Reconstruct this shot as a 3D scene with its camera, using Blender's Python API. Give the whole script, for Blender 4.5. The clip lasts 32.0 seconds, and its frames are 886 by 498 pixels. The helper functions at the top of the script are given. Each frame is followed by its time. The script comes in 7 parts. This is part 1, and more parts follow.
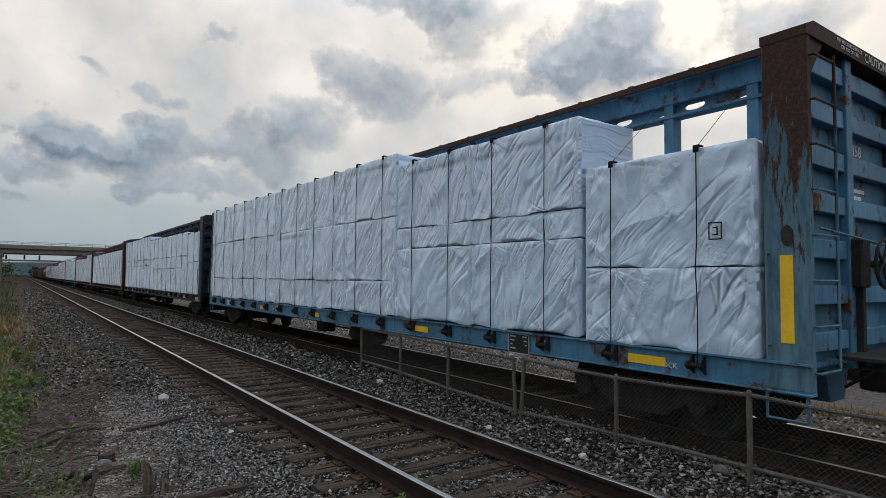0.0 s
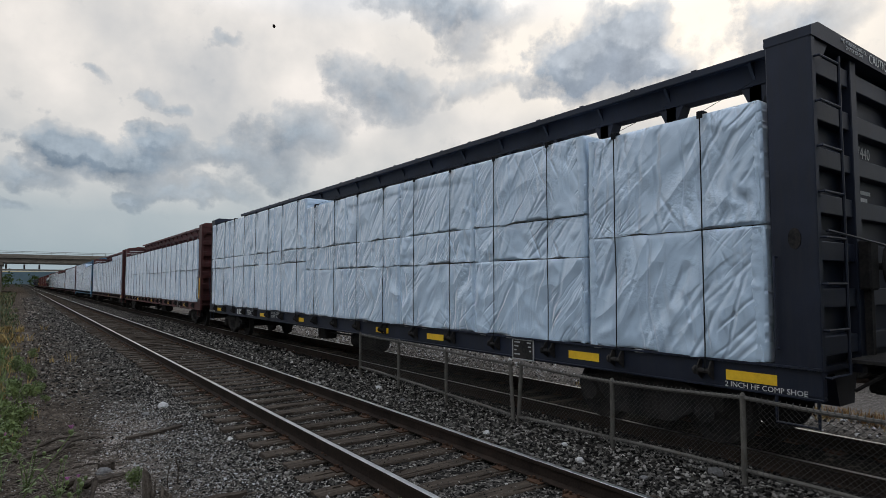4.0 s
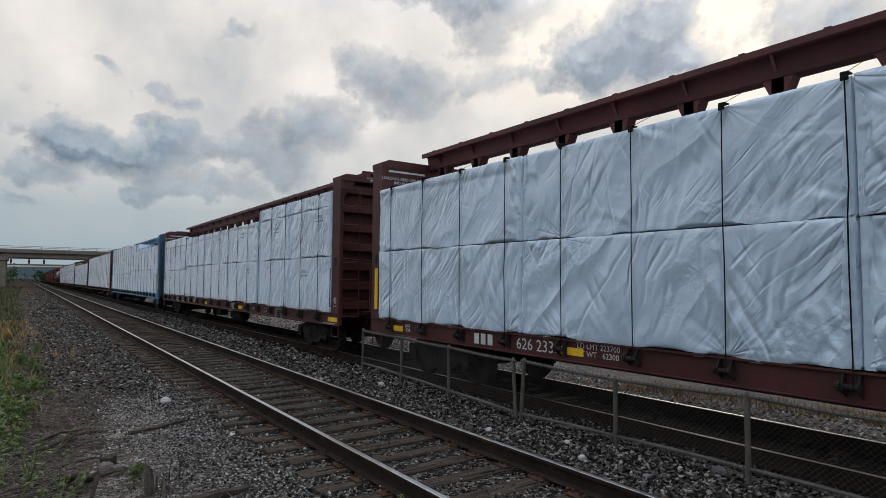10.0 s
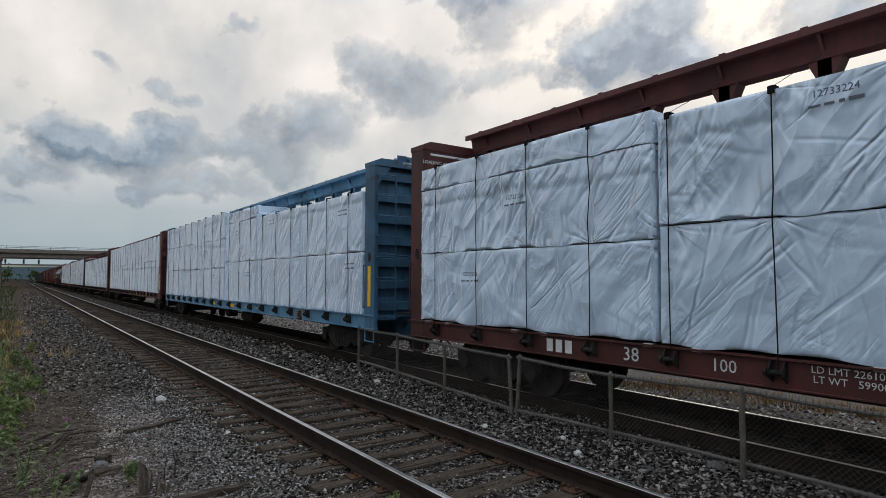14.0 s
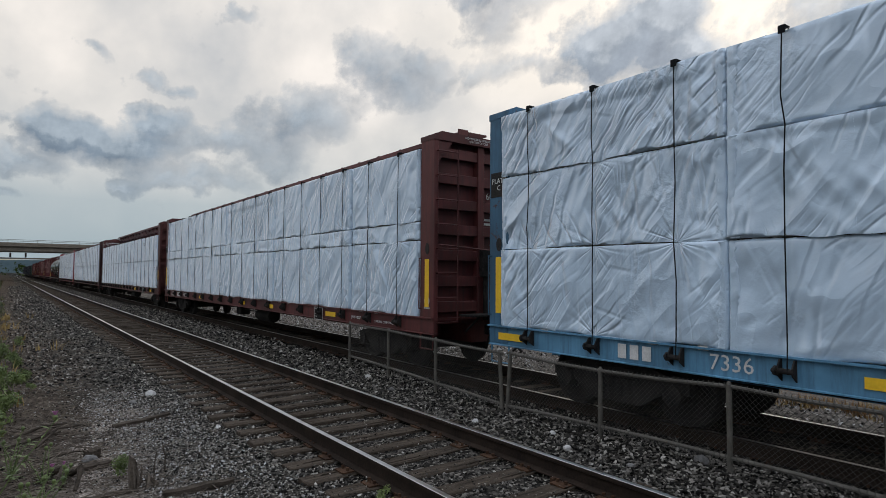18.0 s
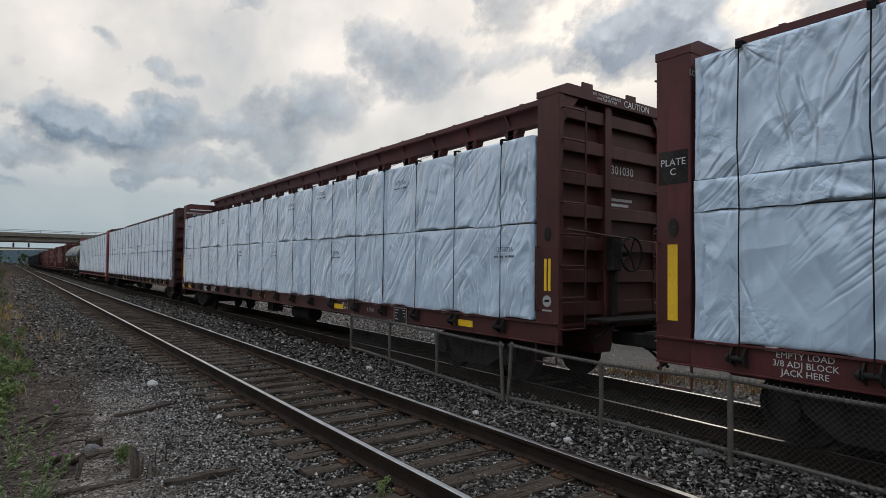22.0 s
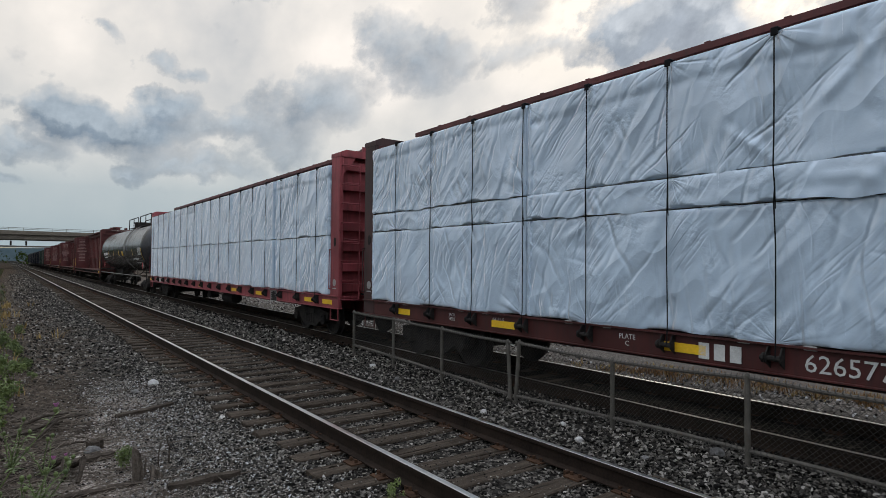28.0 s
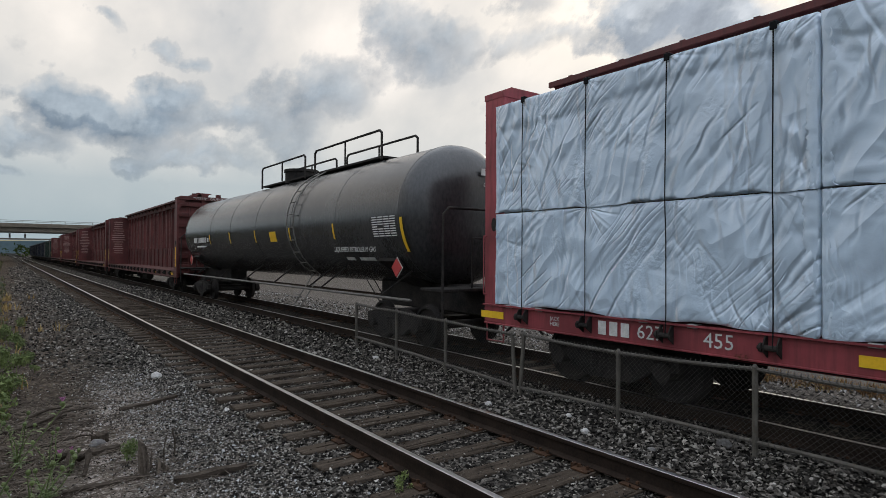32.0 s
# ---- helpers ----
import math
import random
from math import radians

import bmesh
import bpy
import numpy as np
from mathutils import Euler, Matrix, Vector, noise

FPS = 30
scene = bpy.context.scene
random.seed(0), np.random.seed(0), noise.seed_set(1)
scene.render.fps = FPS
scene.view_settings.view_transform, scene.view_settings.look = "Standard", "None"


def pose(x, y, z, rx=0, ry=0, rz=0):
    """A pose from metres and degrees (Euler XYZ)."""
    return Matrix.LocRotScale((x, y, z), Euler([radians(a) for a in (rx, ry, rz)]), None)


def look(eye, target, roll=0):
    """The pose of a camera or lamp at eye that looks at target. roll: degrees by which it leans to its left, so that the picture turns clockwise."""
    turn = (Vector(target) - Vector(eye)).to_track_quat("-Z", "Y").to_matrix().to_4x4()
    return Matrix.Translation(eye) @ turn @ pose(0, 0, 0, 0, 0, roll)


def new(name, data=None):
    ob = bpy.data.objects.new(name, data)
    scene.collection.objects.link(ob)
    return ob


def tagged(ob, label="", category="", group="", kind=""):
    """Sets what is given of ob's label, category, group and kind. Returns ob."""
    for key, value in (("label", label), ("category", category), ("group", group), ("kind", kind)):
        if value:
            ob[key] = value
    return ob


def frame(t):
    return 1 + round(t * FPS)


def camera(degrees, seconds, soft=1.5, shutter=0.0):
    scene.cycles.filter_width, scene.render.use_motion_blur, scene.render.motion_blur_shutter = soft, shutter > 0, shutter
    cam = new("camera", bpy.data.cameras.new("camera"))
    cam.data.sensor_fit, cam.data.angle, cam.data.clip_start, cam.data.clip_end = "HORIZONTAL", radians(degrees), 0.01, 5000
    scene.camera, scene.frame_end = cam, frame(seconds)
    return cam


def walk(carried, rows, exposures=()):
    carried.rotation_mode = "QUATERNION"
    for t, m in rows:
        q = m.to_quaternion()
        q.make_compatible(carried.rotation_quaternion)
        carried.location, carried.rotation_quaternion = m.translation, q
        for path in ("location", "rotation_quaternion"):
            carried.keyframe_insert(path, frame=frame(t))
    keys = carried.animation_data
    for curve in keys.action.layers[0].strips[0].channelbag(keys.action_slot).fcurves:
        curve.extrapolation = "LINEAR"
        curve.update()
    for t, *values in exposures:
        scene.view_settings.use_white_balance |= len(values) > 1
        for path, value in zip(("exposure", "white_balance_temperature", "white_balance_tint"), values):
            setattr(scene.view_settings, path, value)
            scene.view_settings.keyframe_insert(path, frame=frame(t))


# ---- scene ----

# ---------------- camera ----------------
cam = camera(74.0, 32.0, soft=0.5)
PATH = [
    (0, look((-0.019, 0.069, 1.840), (5.799, 8.186, 2.346), 0.60)),
    (0.5, look((-0.016, 0.049, 1.848), (5.798, 8.170, 2.359), 0.32)),
    (1, look((-0.008, 0.043, 1.850), (5.815, 8.156, 2.369), 0.23)),
    (1.5, look((0.000, 0.033, 1.853), (5.824, 8.144, 2.384), 0.31)),
    (2, look((-0.016, 0.030, 1.858), (5.826, 8.128, 2.404), 0.61)),
    (2.5, look((-0.004, 0.029, 1.848), (5.821, 8.136, 2.435), 0.66)),
    (3, look((0.005, 0.013, 1.837), (5.800, 8.139, 2.455), 0.49)),
    (3.5, look((-0.018, -0.006, 1.853), (5.789, 8.114, 2.454), 0.13)),
    (5.5, look((-0.018, -0.023, 1.837), (5.824, 8.071, 2.434), 0.13)),
    (6, look((-0.030, -0.011, 1.841), (5.827, 8.074, 2.416), 0.52)),
    (6.5, look((-0.040, 0.001, 1.842), (5.818, 8.085, 2.407), 0.42)),
    (7, look((-0.032, 0.003, 1.840), (5.803, 8.104, 2.405), 0.38)),
    (7.5, look((0.001, -0.004, 1.827), (5.770, 8.144, 2.411), 0.46)),
    (8, look((0.009, 0.008, 1.838), (5.753, 8.174, 2.416), 0.23)),
    (8.5, look((0.000, -0.004, 1.835), (5.742, 8.163, 2.413), 0.19)),
    (9, look((0.000, 0.000, 1.840), (5.758, 8.156, 2.407), 0.10)),
    (9.5, look((-0.000, 0.001, 1.840), (5.765, 8.153, 2.398), 0.23)),
    (10, look((0.001, 0.009, 1.841), (5.774, 8.155, 2.390), 0.38)),
    (10.5, look((0.001, 0.007, 1.831), (5.775, 8.153, 2.391), 0.49)),
    (11, look((-0.001, 0.004, 1.837), (5.773, 8.150, 2.393), 0.35)),
    (11.5, look((0.005, 0.021, 1.838), (5.793, 8.157, 2.400), 0.37)),
    (12, look((0.007, 0.015, 1.839), (5.796, 8.149, 2.402), 0.38)),
    (12.5, look((0.004, 0.010, 1.838), (5.801, 8.139, 2.404), 0.40)),
    (13, look((0.003, 0.007, 1.843), (5.808, 8.131, 2.385), 0.28)),
    (13.5, look((0.001, 0.004, 1.830), (5.818, 8.120, 2.364), 0.28)),
    (14, look((0.020, 0.007, 1.826), (5.845, 8.120, 2.341), 0.09)),
    (14.5, look((0.014, 0.019, 1.821), (5.864, 8.114, 2.323), 0.19)),
    (16.5, look((0.014, 0.051, 1.834), (5.966, 8.074, 2.281), -0.15)),
    (17, look((-0.004, 0.027, 1.832), (5.954, 8.046, 2.284), -0.11)),
    (17.5, look((-0.014, 0.008, 1.824), (5.953, 8.019, 2.278), -0.11)),
    (18, look((0.006, -0.003, 1.821), (5.954, 8.024, 2.266), 0.39)),
    (18.5, look((0.008, 0.002, 1.823), (5.931, 8.048, 2.254), 0.36)),
    (19, look((-0.011, 0.005, 1.814), (5.908, 8.054, 2.250), 0.54)),
    (19.5, look((0.024, -0.004, 1.815), (5.912, 8.069, 2.212), 0.40)),
    (20, look((0.017, 0.012, 1.814), (5.926, 8.071, 2.178), 0.54)),
    (20.5, look((0.019, 0.027, 1.825), (5.944, 8.076, 2.150), 0.83)),
    (21, look((0.020, 0.025, 1.837), (5.944, 8.077, 2.125), 0.87)),
    (21.5, look((0.009, 0.018, 1.814), (5.940, 8.063, 2.127), 0.74)),
    (22, look((0.022, 0.009, 1.815), (5.946, 8.060, 2.127), 0.70)),
    (22.5, look((0.021, 0.023, 1.830), (5.960, 8.063, 2.134), 0.66)),
    (23, look((0.012, 0.028, 1.837), (5.969, 8.055, 2.140), 0.62)),
    (23.5, look((0.012, 0.019, 1.820), (5.971, 8.043, 2.144), 0.59)),
    (24, look((0.027, 0.026, 1.823), (5.990, 8.048, 2.143), 0.49)),
    (24.5, look((0.014, 0.044, 1.820), (5.991, 8.054, 2.157), 0.47)),
    (25, look((0.022, 0.048, 1.822), (5.998, 8.059, 2.162), 0.40)),
    (25.5, look((0.032, 0.049, 1.815), (5.998, 8.067, 2.166), 0.44)),
    (27.5, look((0.032, 0.190, 1.827), (5.995, 8.213, 2.111), 0.50)),
    (28, look((0.025, 0.201, 1.812), (5.973, 8.235, 2.067), 0.50)),
    (28.5, look((0.013, 0.226, 1.817), (5.974, 8.253, 2.027), 0.42)),
    (29, look((0.009, 0.238, 1.815), (5.975, 8.261, 1.994), 0.51)),
    (29.5, look((0.019, 0.229, 1.801), (5.972, 8.262, 1.978), 0.58)),
    (30, look((0.011, 0.241, 1.810), (5.975, 8.266, 1.964), 0.52)),
    (30.5, look((-0.007, 0.241, 1.812), (5.956, 8.267, 1.959), 0.67)),
    (31, look((0.004, 0.246, 1.815), (5.968, 8.272, 1.945), 0.21)),
    (31.5, look((0.002, 0.242, 1.798), (5.956, 8.275, 1.936), -0.08)),
    (32, look((-0.003, 0.276, 1.816), (5.957, 8.305, 1.925), 0.34)),
]
walk(cam, PATH, [(0, 0.03, 6800, 10), (12, 0.05, 6800, 10), (20, 0.10, 6850, 10), (32, 0.17, 6900, 10)])

# ---------------- sky, sun, exposure ----------------
SUN_AZ, SUN_EL = radians(58.3), radians(21.0)
CLOUD_H = 80.0
world = bpy.data.worlds.new("world")
scene.world = world
world.use_nodes = True
wn = world.node_tree.nodes
sky = wn.new("ShaderNodeTexSky")
sky.sky_type = "NISHITA"
sky.sun_disc = False
sky.sun_elevation, sky.sun_rotation = SUN_EL, SUN_AZ
sky.air_density, sky.dust_density, sky.ozone_density = 1.0, 0.6, 1.5
wn["Background"].inputs["Strength"].default_value = 0.05
world.node_tree.links.new(sky.outputs["Color"], wn["Background"].inputs["Color"])
sun = new("sun", bpy.data.lights.new("sun", "SUN"))
sun.data.energy, sun.data.angle, sun.data.color = 4.0, radians(12), (1.0, 0.93, 0.84)
sun.matrix_world = look((0, 0, 0), (-math.sin(SUN_AZ) * math.cos(SUN_EL), -math.cos(SUN_AZ) * math.cos(SUN_EL), -math.sin(SUN_EL)))
scene.view_settings.exposure = 0.0


# ---------------- mesh helpers ----------------
class Geo:
    """Collects simple solids and turns them into one mesh."""

    def __init__(self):
        self.v, self.f = [], []

    def add(self, verts, faces):
        b = len(self.v)
        self.v += [tuple(p) for p in verts]
        self.f += [tuple(i + b for i in q) for q in faces]
        return self

    def box(self, x0, x1, y0, y1, z0, z1, c=0.0):
        if c <= 0:
            v = [(x, y, z) for x in (x0, x1) for y in (y0, y1) for z in (z0, z1)]
            return self.add(v, [(0, 1, 3, 2), (4, 6, 7, 5), (0, 4, 5, 1), (2, 3, 7, 6), (0, 2, 6, 4), (1, 5, 7, 3)])
        bm = bmesh.new()
        bmesh.ops.create_cube(bm, size=1.0)
        for p in bm.verts:
            p.co = ((x0 + x1) / 2 + p.co.x * (x1 - x0), (y0 + y1) / 2 + p.co.y * (y1 - y0), (z0 + z1) / 2 + p.co.z * (z1 - z0))
        bmesh.ops.bevel(bm, geom=bm.edges[:], offset=c, segments=1, affect="EDGES")
        bm.verts.index_update()
        self.add([tuple(p.co) for p in bm.verts], [tuple(q.index for q in fc.verts) for fc in bm.faces])
        bm.free()
        return self

    def tube(self, p0, p1, r, n=8, r1=None, cap=True):
        p0, p1 = Vector(p0), Vector(p1)
        r1 = r if r1 is None else r1
        q = (p1 - p0).to_track_quat("Z", "Y")
        ring = [q @ Vector((math.cos(2 * math.pi * i / n), math.sin(2 * math.pi * i / n), 0)) for i in range(n)]
        v = [p0 + r * d for d in ring] + [p1 + r1 * d for d in ring]
        f = [(i, (i + 1) % n, n + (i + 1) % n, n + i) for i in range(n)]
        if cap:
            f += [tuple(range(n - 1, -1, -1)), tuple(range(n, 2 * n))]
        return self.add(v, f)

    def path(self, pts, r, n=6, radii=None):
        """A bent pipe: one skin through all the points."""
        pts = [Vector(p) for p in pts]
        m = len(pts)
        shut = m > 3 and (pts[0] - pts[-1]).length < 1e-5
        v, last = [], None
        for i, p in enumerate(pts):
            d = (pts[i + 1] - p).normalized() if i == 0 else (p - pts[i - 1]).normalized() if i == m - 1 else ((pts[i + 1] - p).normalized() + (p - pts[i - 1]).normalized())
            if d.length < 1e-6:
                d = p - pts[i - 1]
            d.normalize()
            if last is None:
                q = d.to_track_quat("Z", "Y")
                ux, uy = q @ Vector((1, 0, 0)), q @ Vector((0, 1, 0))
            else:
                q = last.rotation_difference(d)
                ux, uy = q @ ux, q @ uy
            last = d
            rr = radii[i] if radii else r
            v += [p + rr * (math.cos(2 * math.pi * k / n) * ux + math.sin(2 * math.pi * k / n) * uy) for k in range(n)]
        f = [(i * n + k, i * n + (k + 1) % n, (i + 1) * n + (k + 1) % n, (i + 1) * n + k) for i in range(m - 1) for k in range(n)]
        if not shut:
            f += [tuple(range(n - 1, -1, -1)), tuple(range((m - 1) * n, m * n))]
        return self.add(v, f)

    def prism(self, prof, a, b, axis="y"):
        """A closed profile drawn along an axis. The profile is (x, z) for y, (y, z) for x, (x, y) for z."""
        n = len(prof)
        put = {"y": lambda p, t: (p[0], t, p[1]), "x": lambda p, t: (t, p[0], p[1]), "z": lambda p, t: (p[0], p[1], t)}[axis]
        v = [put(p, a) for p in prof] + [put(p, b) for p in prof]
        f = [(i, (i + 1) % n, n + (i + 1) % n, n + i) for i in range(n)] + [tuple(range(n - 1, -1, -1)), tuple(range(n, 2 * n))]
        return self.add(v, f)

    def lathe(self, prof, centre, axis="x", n=20, close=True):
        """A profile of (distance along the axis, radius) turned round it."""
        put = {"x": lambda a, c, s: (a, c, s), "y": lambda a, c, s: (c, a, s), "z": lambda a, c, s: (c, s, a)}[axis]
        cx, cy, cz = centre
        v, f, m = [], [], len(prof)
        for a, r in prof:
            for i in range(n):
                t = 2 * math.pi * i / n
                p = put(a, r * math.cos(t), r * math.sin(t))
                v.append((p[0] + cx, p[1] + cy, p[2] + cz))
        for j in range(m - 1):
            for i in range(n):
                f.append((j * n + i, j * n + (i + 1) % n, (j + 1) * n + (i + 1) % n, (j + 1) * n + i))
        if close:
            f += [tuple(range(n - 1, -1, -1)), tuple(range((m - 1) * n, m * n))]
        return self.add(v, f)

    def mesh(self, name, material, smooth=False, angle=35.0):
        me = bpy.data.meshes.new(name)
        me.from_pydata(self.v, [], self.f)
        bm = bmesh.new()
        bm.from_mesh(me)
        bmesh.ops.recalc_face_normals(bm, faces=bm.faces[:])
        bm.to_mesh(me)
        bm.free()
        me.materials.append(material)
        if smooth:
            me.shade_smooth()
            me.set_sharp_from_angle(angle=radians(angle))
        return me


def part(name, geo, material, parent, label="", smooth=False, at=None):
    data = geo.mesh(name, material, smooth) if isinstance(geo, Geo) else geo
    ob = new(name, data)
    ob.parent = parent
    if at is not None:
        ob.location = at
    if label:
        ob["label"] = label
    return ob


def thing(name, label, category, group="", kind="", at=(0, 0, 0)):
    ob = new(name)
    ob.empty_display_size = 0.2
    ob.location = at
    return tagged(ob, label, category, group, kind)


def solid(name, geo, material, label="", category="", group="", kind="", at=(0, 0, 0), smooth=False):
    data = geo.mesh(name, material, smooth) if isinstance(geo, Geo) else geo
    ob = new(name, data)
    ob.location = at
    return tagged(ob, label, category, group, kind)


TEXTS = {}


def lettering(words, size, material, parent, m, width=None):
    """Flat painted letters; m places them: x along the line, y up, z out of the surface."""
    key = (words, size, material.name, width)
    if key not in TEXTS:
        cu = bpy.data.curves.new("lettering", "FONT")
        cu.body, cu.size, cu.align_x, cu.align_y = words, size, "CENTER", "CENTER"
        cu.extrude, cu.resolution_u, cu.space_line = 0.001, 2, 0.95
        ob = bpy.data.objects.new("lettering", cu)
        me = bpy.data.meshes.new_from_object(ob)
        bpy.data.objects.remove(ob)
        if width:
            w = max(p.co.x for p in me.vertices) - min(p.co.x for p in me.vertices)
            for p in me.vertices:
                p.co.x *= width / w
        me.materials.clear()
        me.materials.append(material)
        me.name = "lettering"
        TEXTS[key] = me
    ob = new("lettering", TEXTS[key])
    ob.parent = parent
    ob.matrix_local = m
    return ob


# ---------------- materials ----------------
def nodes_of(name):
    mat = bpy.data.materials.new(name)
    mat.use_nodes = True
    nt = mat.node_tree
    return mat, nt, nt.nodes, nt.links, nt.nodes["Principled BSDF"]


def coords(nt, scale=(1, 1, 1), kind="Object"):
    tc = nt.nodes.new("ShaderNodeTexCoord")
    mp = nt.nodes.new("ShaderNodeMapping")
    mp.inputs["Scale"].default_value = scale
    nt.links.new(tc.outputs[kind], mp.inputs["Vector"])
    info = nt.nodes.new("ShaderNodeObjectInfo")
    mul = nt.nodes.new("ShaderNodeMath")
    mul.operation = "MULTIPLY"
    mul.inputs[1].default_value = 53.0
    nt.links.new(info.outputs["Random"], mul.inputs[0])
    nt.links.new(mul.outputs[0], mp.inputs["Location"])
    return mp.outputs["Vector"]


def noise_tex(nt, vec, scale, detail=4.0, rough=0.55, distortion=0.0):
    n = nt.nodes.new("ShaderNodeTexNoise")
    n.inputs["Scale"].default_value, n.inputs["Detail"].default_value = scale, detail
    n.inputs["Roughness"].default_value, n.inputs["Distortion"].default_value = rough, distortion
    nt.links.new(vec, n.inputs["Vector"])
    return n.outputs["Fac"]


def ramp(nt, fac, stops):
    r = nt.nodes.new("ShaderNodeValToRGB")
    els = r.color_ramp.elements
    while len(els) < len(stops):
        els.new(0.5)
    for e, (p, c) in zip(els, stops):
        e.position, e.color = p, (*c, 1) if len(c) == 3 else c
    nt.links.new(fac, r.inputs["Fac"])
    return r.outputs["Color"]


def mixed(nt, fac, a, b, mode="MIX"):
    m = nt.nodes.new("ShaderNodeMix")
    m.data_type, m.blend_type = "RGBA", mode
    for sock, val in ((m.inputs[0], fac), (m.inputs[6], a), (m.inputs[7], b)):
        if isinstance(val, (int, float)):
            sock.default_value = val
        elif isinstance(val, tuple):
            sock.default_value = (*val, 1)
        else:
            nt.links.new(val, sock)
    return m.outputs[2]


def bump(nt, height, strength, distance, bsdf, base=None):
    b = nt.nodes.new("ShaderNodeBump")
    b.inputs["Strength"].default_value, b.inputs["Distance"].default_value = strength, distance
    nt.links.new(height, b.inputs["Height"])
    if base is not None:
        nt.links.new(base, b.inputs["Normal"])
    nt.links.new(b.outputs["Normal"], bsdf.inputs["Normal"])
    return b.outputs["Normal"]


def two_scale(name, dark, light, coarse, fine, rough=0.8, bump_d=0.003, metal=0.0, stretch=(1, 1, 1), stain=None, stain_amount=0.5):
    """Base colour that varies at a coarse and at a fine scale, with a fine relief and optional stains."""
    mat, nt, nd, lk, bs = nodes_of(name)
    v = coords(nt, stretch)
    a, b = noise_tex(nt, v, coarse, 5), noise_tex(nt, v, fine, 6, 0.65)
    mix = nd.new("ShaderNodeMath")
    mix.operation = "MULTIPLY_ADD"
    mix.inputs[1].default_value = 0.55
    lk.new(a, mix.inputs[0])
    half = nd.new("ShaderNodeMath")
    half.operation = "MULTIPLY"
    half.inputs[1].default_value = 0.45
    lk.new(b, half.inputs[0])
    lk.new(half.outputs[0], mix.inputs[2])
    col = ramp(nt, mix.outputs[0], [(0.34, dark), (0.66, light)])
    if stain:
        s = noise_tex(nt, v, coarse * 2.3, 8, 0.7, 0.6)
        sm = ramp(nt, s, [(1 - stain_amount, (0, 0, 0)), (min(1.0, 1.12 - stain_amount), (1, 1, 1))])
        col = mixed(nt, sm, col, stain)
    lk.new(col, bs.inputs["Base Color"])
    bs.inputs["Roughness"].default_value, bs.inputs["Metallic"].default_value = rough, metal
    bs.inputs["Specular IOR Level"].default_value = 0.2 if rough > 0.75 else 0.5
    bump(nt, b, 0.6, bump_d, bs)
    if rough >= 0.75 and metal == 0.0:
        bs.inputs["Specular IOR Level"].default_value = 0.08
    return mat


def car_paint(name, col, rust=0.42, rough=0.55):
    """Weathered freight car paint: faded patches, grime streaks running down, rust."""
    mat, nt, nd, lk, bs = nodes_of(name)
    v, vs = coords(nt), coords(nt, (3.0, 3.0, 0.35))
    fade, fine, streak = noise_tex(nt, v, 0.9, 5), noise_tex(nt, v, 22, 6, 0.7), noise_tex(nt, vs, 4.0, 6, 0.65)
    d = tuple(c * 0.62 for c in col)
    l = tuple(min(1, c * 1.25 + 0.004) for c in col)
    base = ramp(nt, fade, [(0.35, d), (0.65, l)])
    grime = ramp(nt, streak, [(0.45, (0, 0, 0)), (0.75, (1, 1, 1))])
    base = mixed(nt, grime, base, tuple(c * 0.5 + 0.01 for c in col))
    r = noise_tex(nt, v, 2.2, 9, 0.72, 0.4)
    mask = ramp(nt, r, [(1.0 - rust, (0, 0, 0)), (1.06 - rust, (1, 1, 1))])
    base = mixed(nt, mask, base, ramp(nt, fine, [(0.35, (0.035, 0.016, 0.010)), (0.7, (0.14, 0.055, 0.025))]))
    lk.new(base, bs.inputs["Base Color"])
    bs.inputs["Specular IOR Level"].default_value = 0.3
    lk.new(ramp(nt, mask, [(0, (rough,) * 3), (1, (0.9,) * 3)]), bs.inputs["Roughness"])
    bump(nt, fine, 0.5, 0.002, bs)
    return mat


def plain(name, col, rough=0.6, metal=0.0, grain=30.0):
    return two_scale(name, tuple(c * 0.75 for c in col), tuple(min(1, c * 1.18) for c in col), grain / 12, grain, rough, 0.001, metal)


# slope, folds per metre, waver along them, seed, thinness, where they begin and are full, height
FOLDS = [(-0.75, 3.0, 0.16, 3.0, 0.085, 0.50, 0.62, 0.017), (-1.25, 3.4, 0.18, 17.0, 0.085, 0.52, 0.64, 0.014), (-0.30, 3.6, 0.18, 23.0, 0.09, 0.48, 0.60, 0.018), (0.05, 4.2, 0.22, 31.0, 0.10, 0.46, 0.60, 0.017)]
FOLDS += [(0.55, 3.2, 0.18, 47.0, 0.085, 0.53, 0.64, 0.014), (4.0, 0.75, 0.10, 61.0, 0.10, 0.57, 0.68, 0.007), (-0.9, 9.0, 0.8, 71.0, 0.13, 0.53, 0.62, 0.006), (0.15, 10.0, 0.9, 83.0, 0.13, 0.52, 0.62, 0.006)]


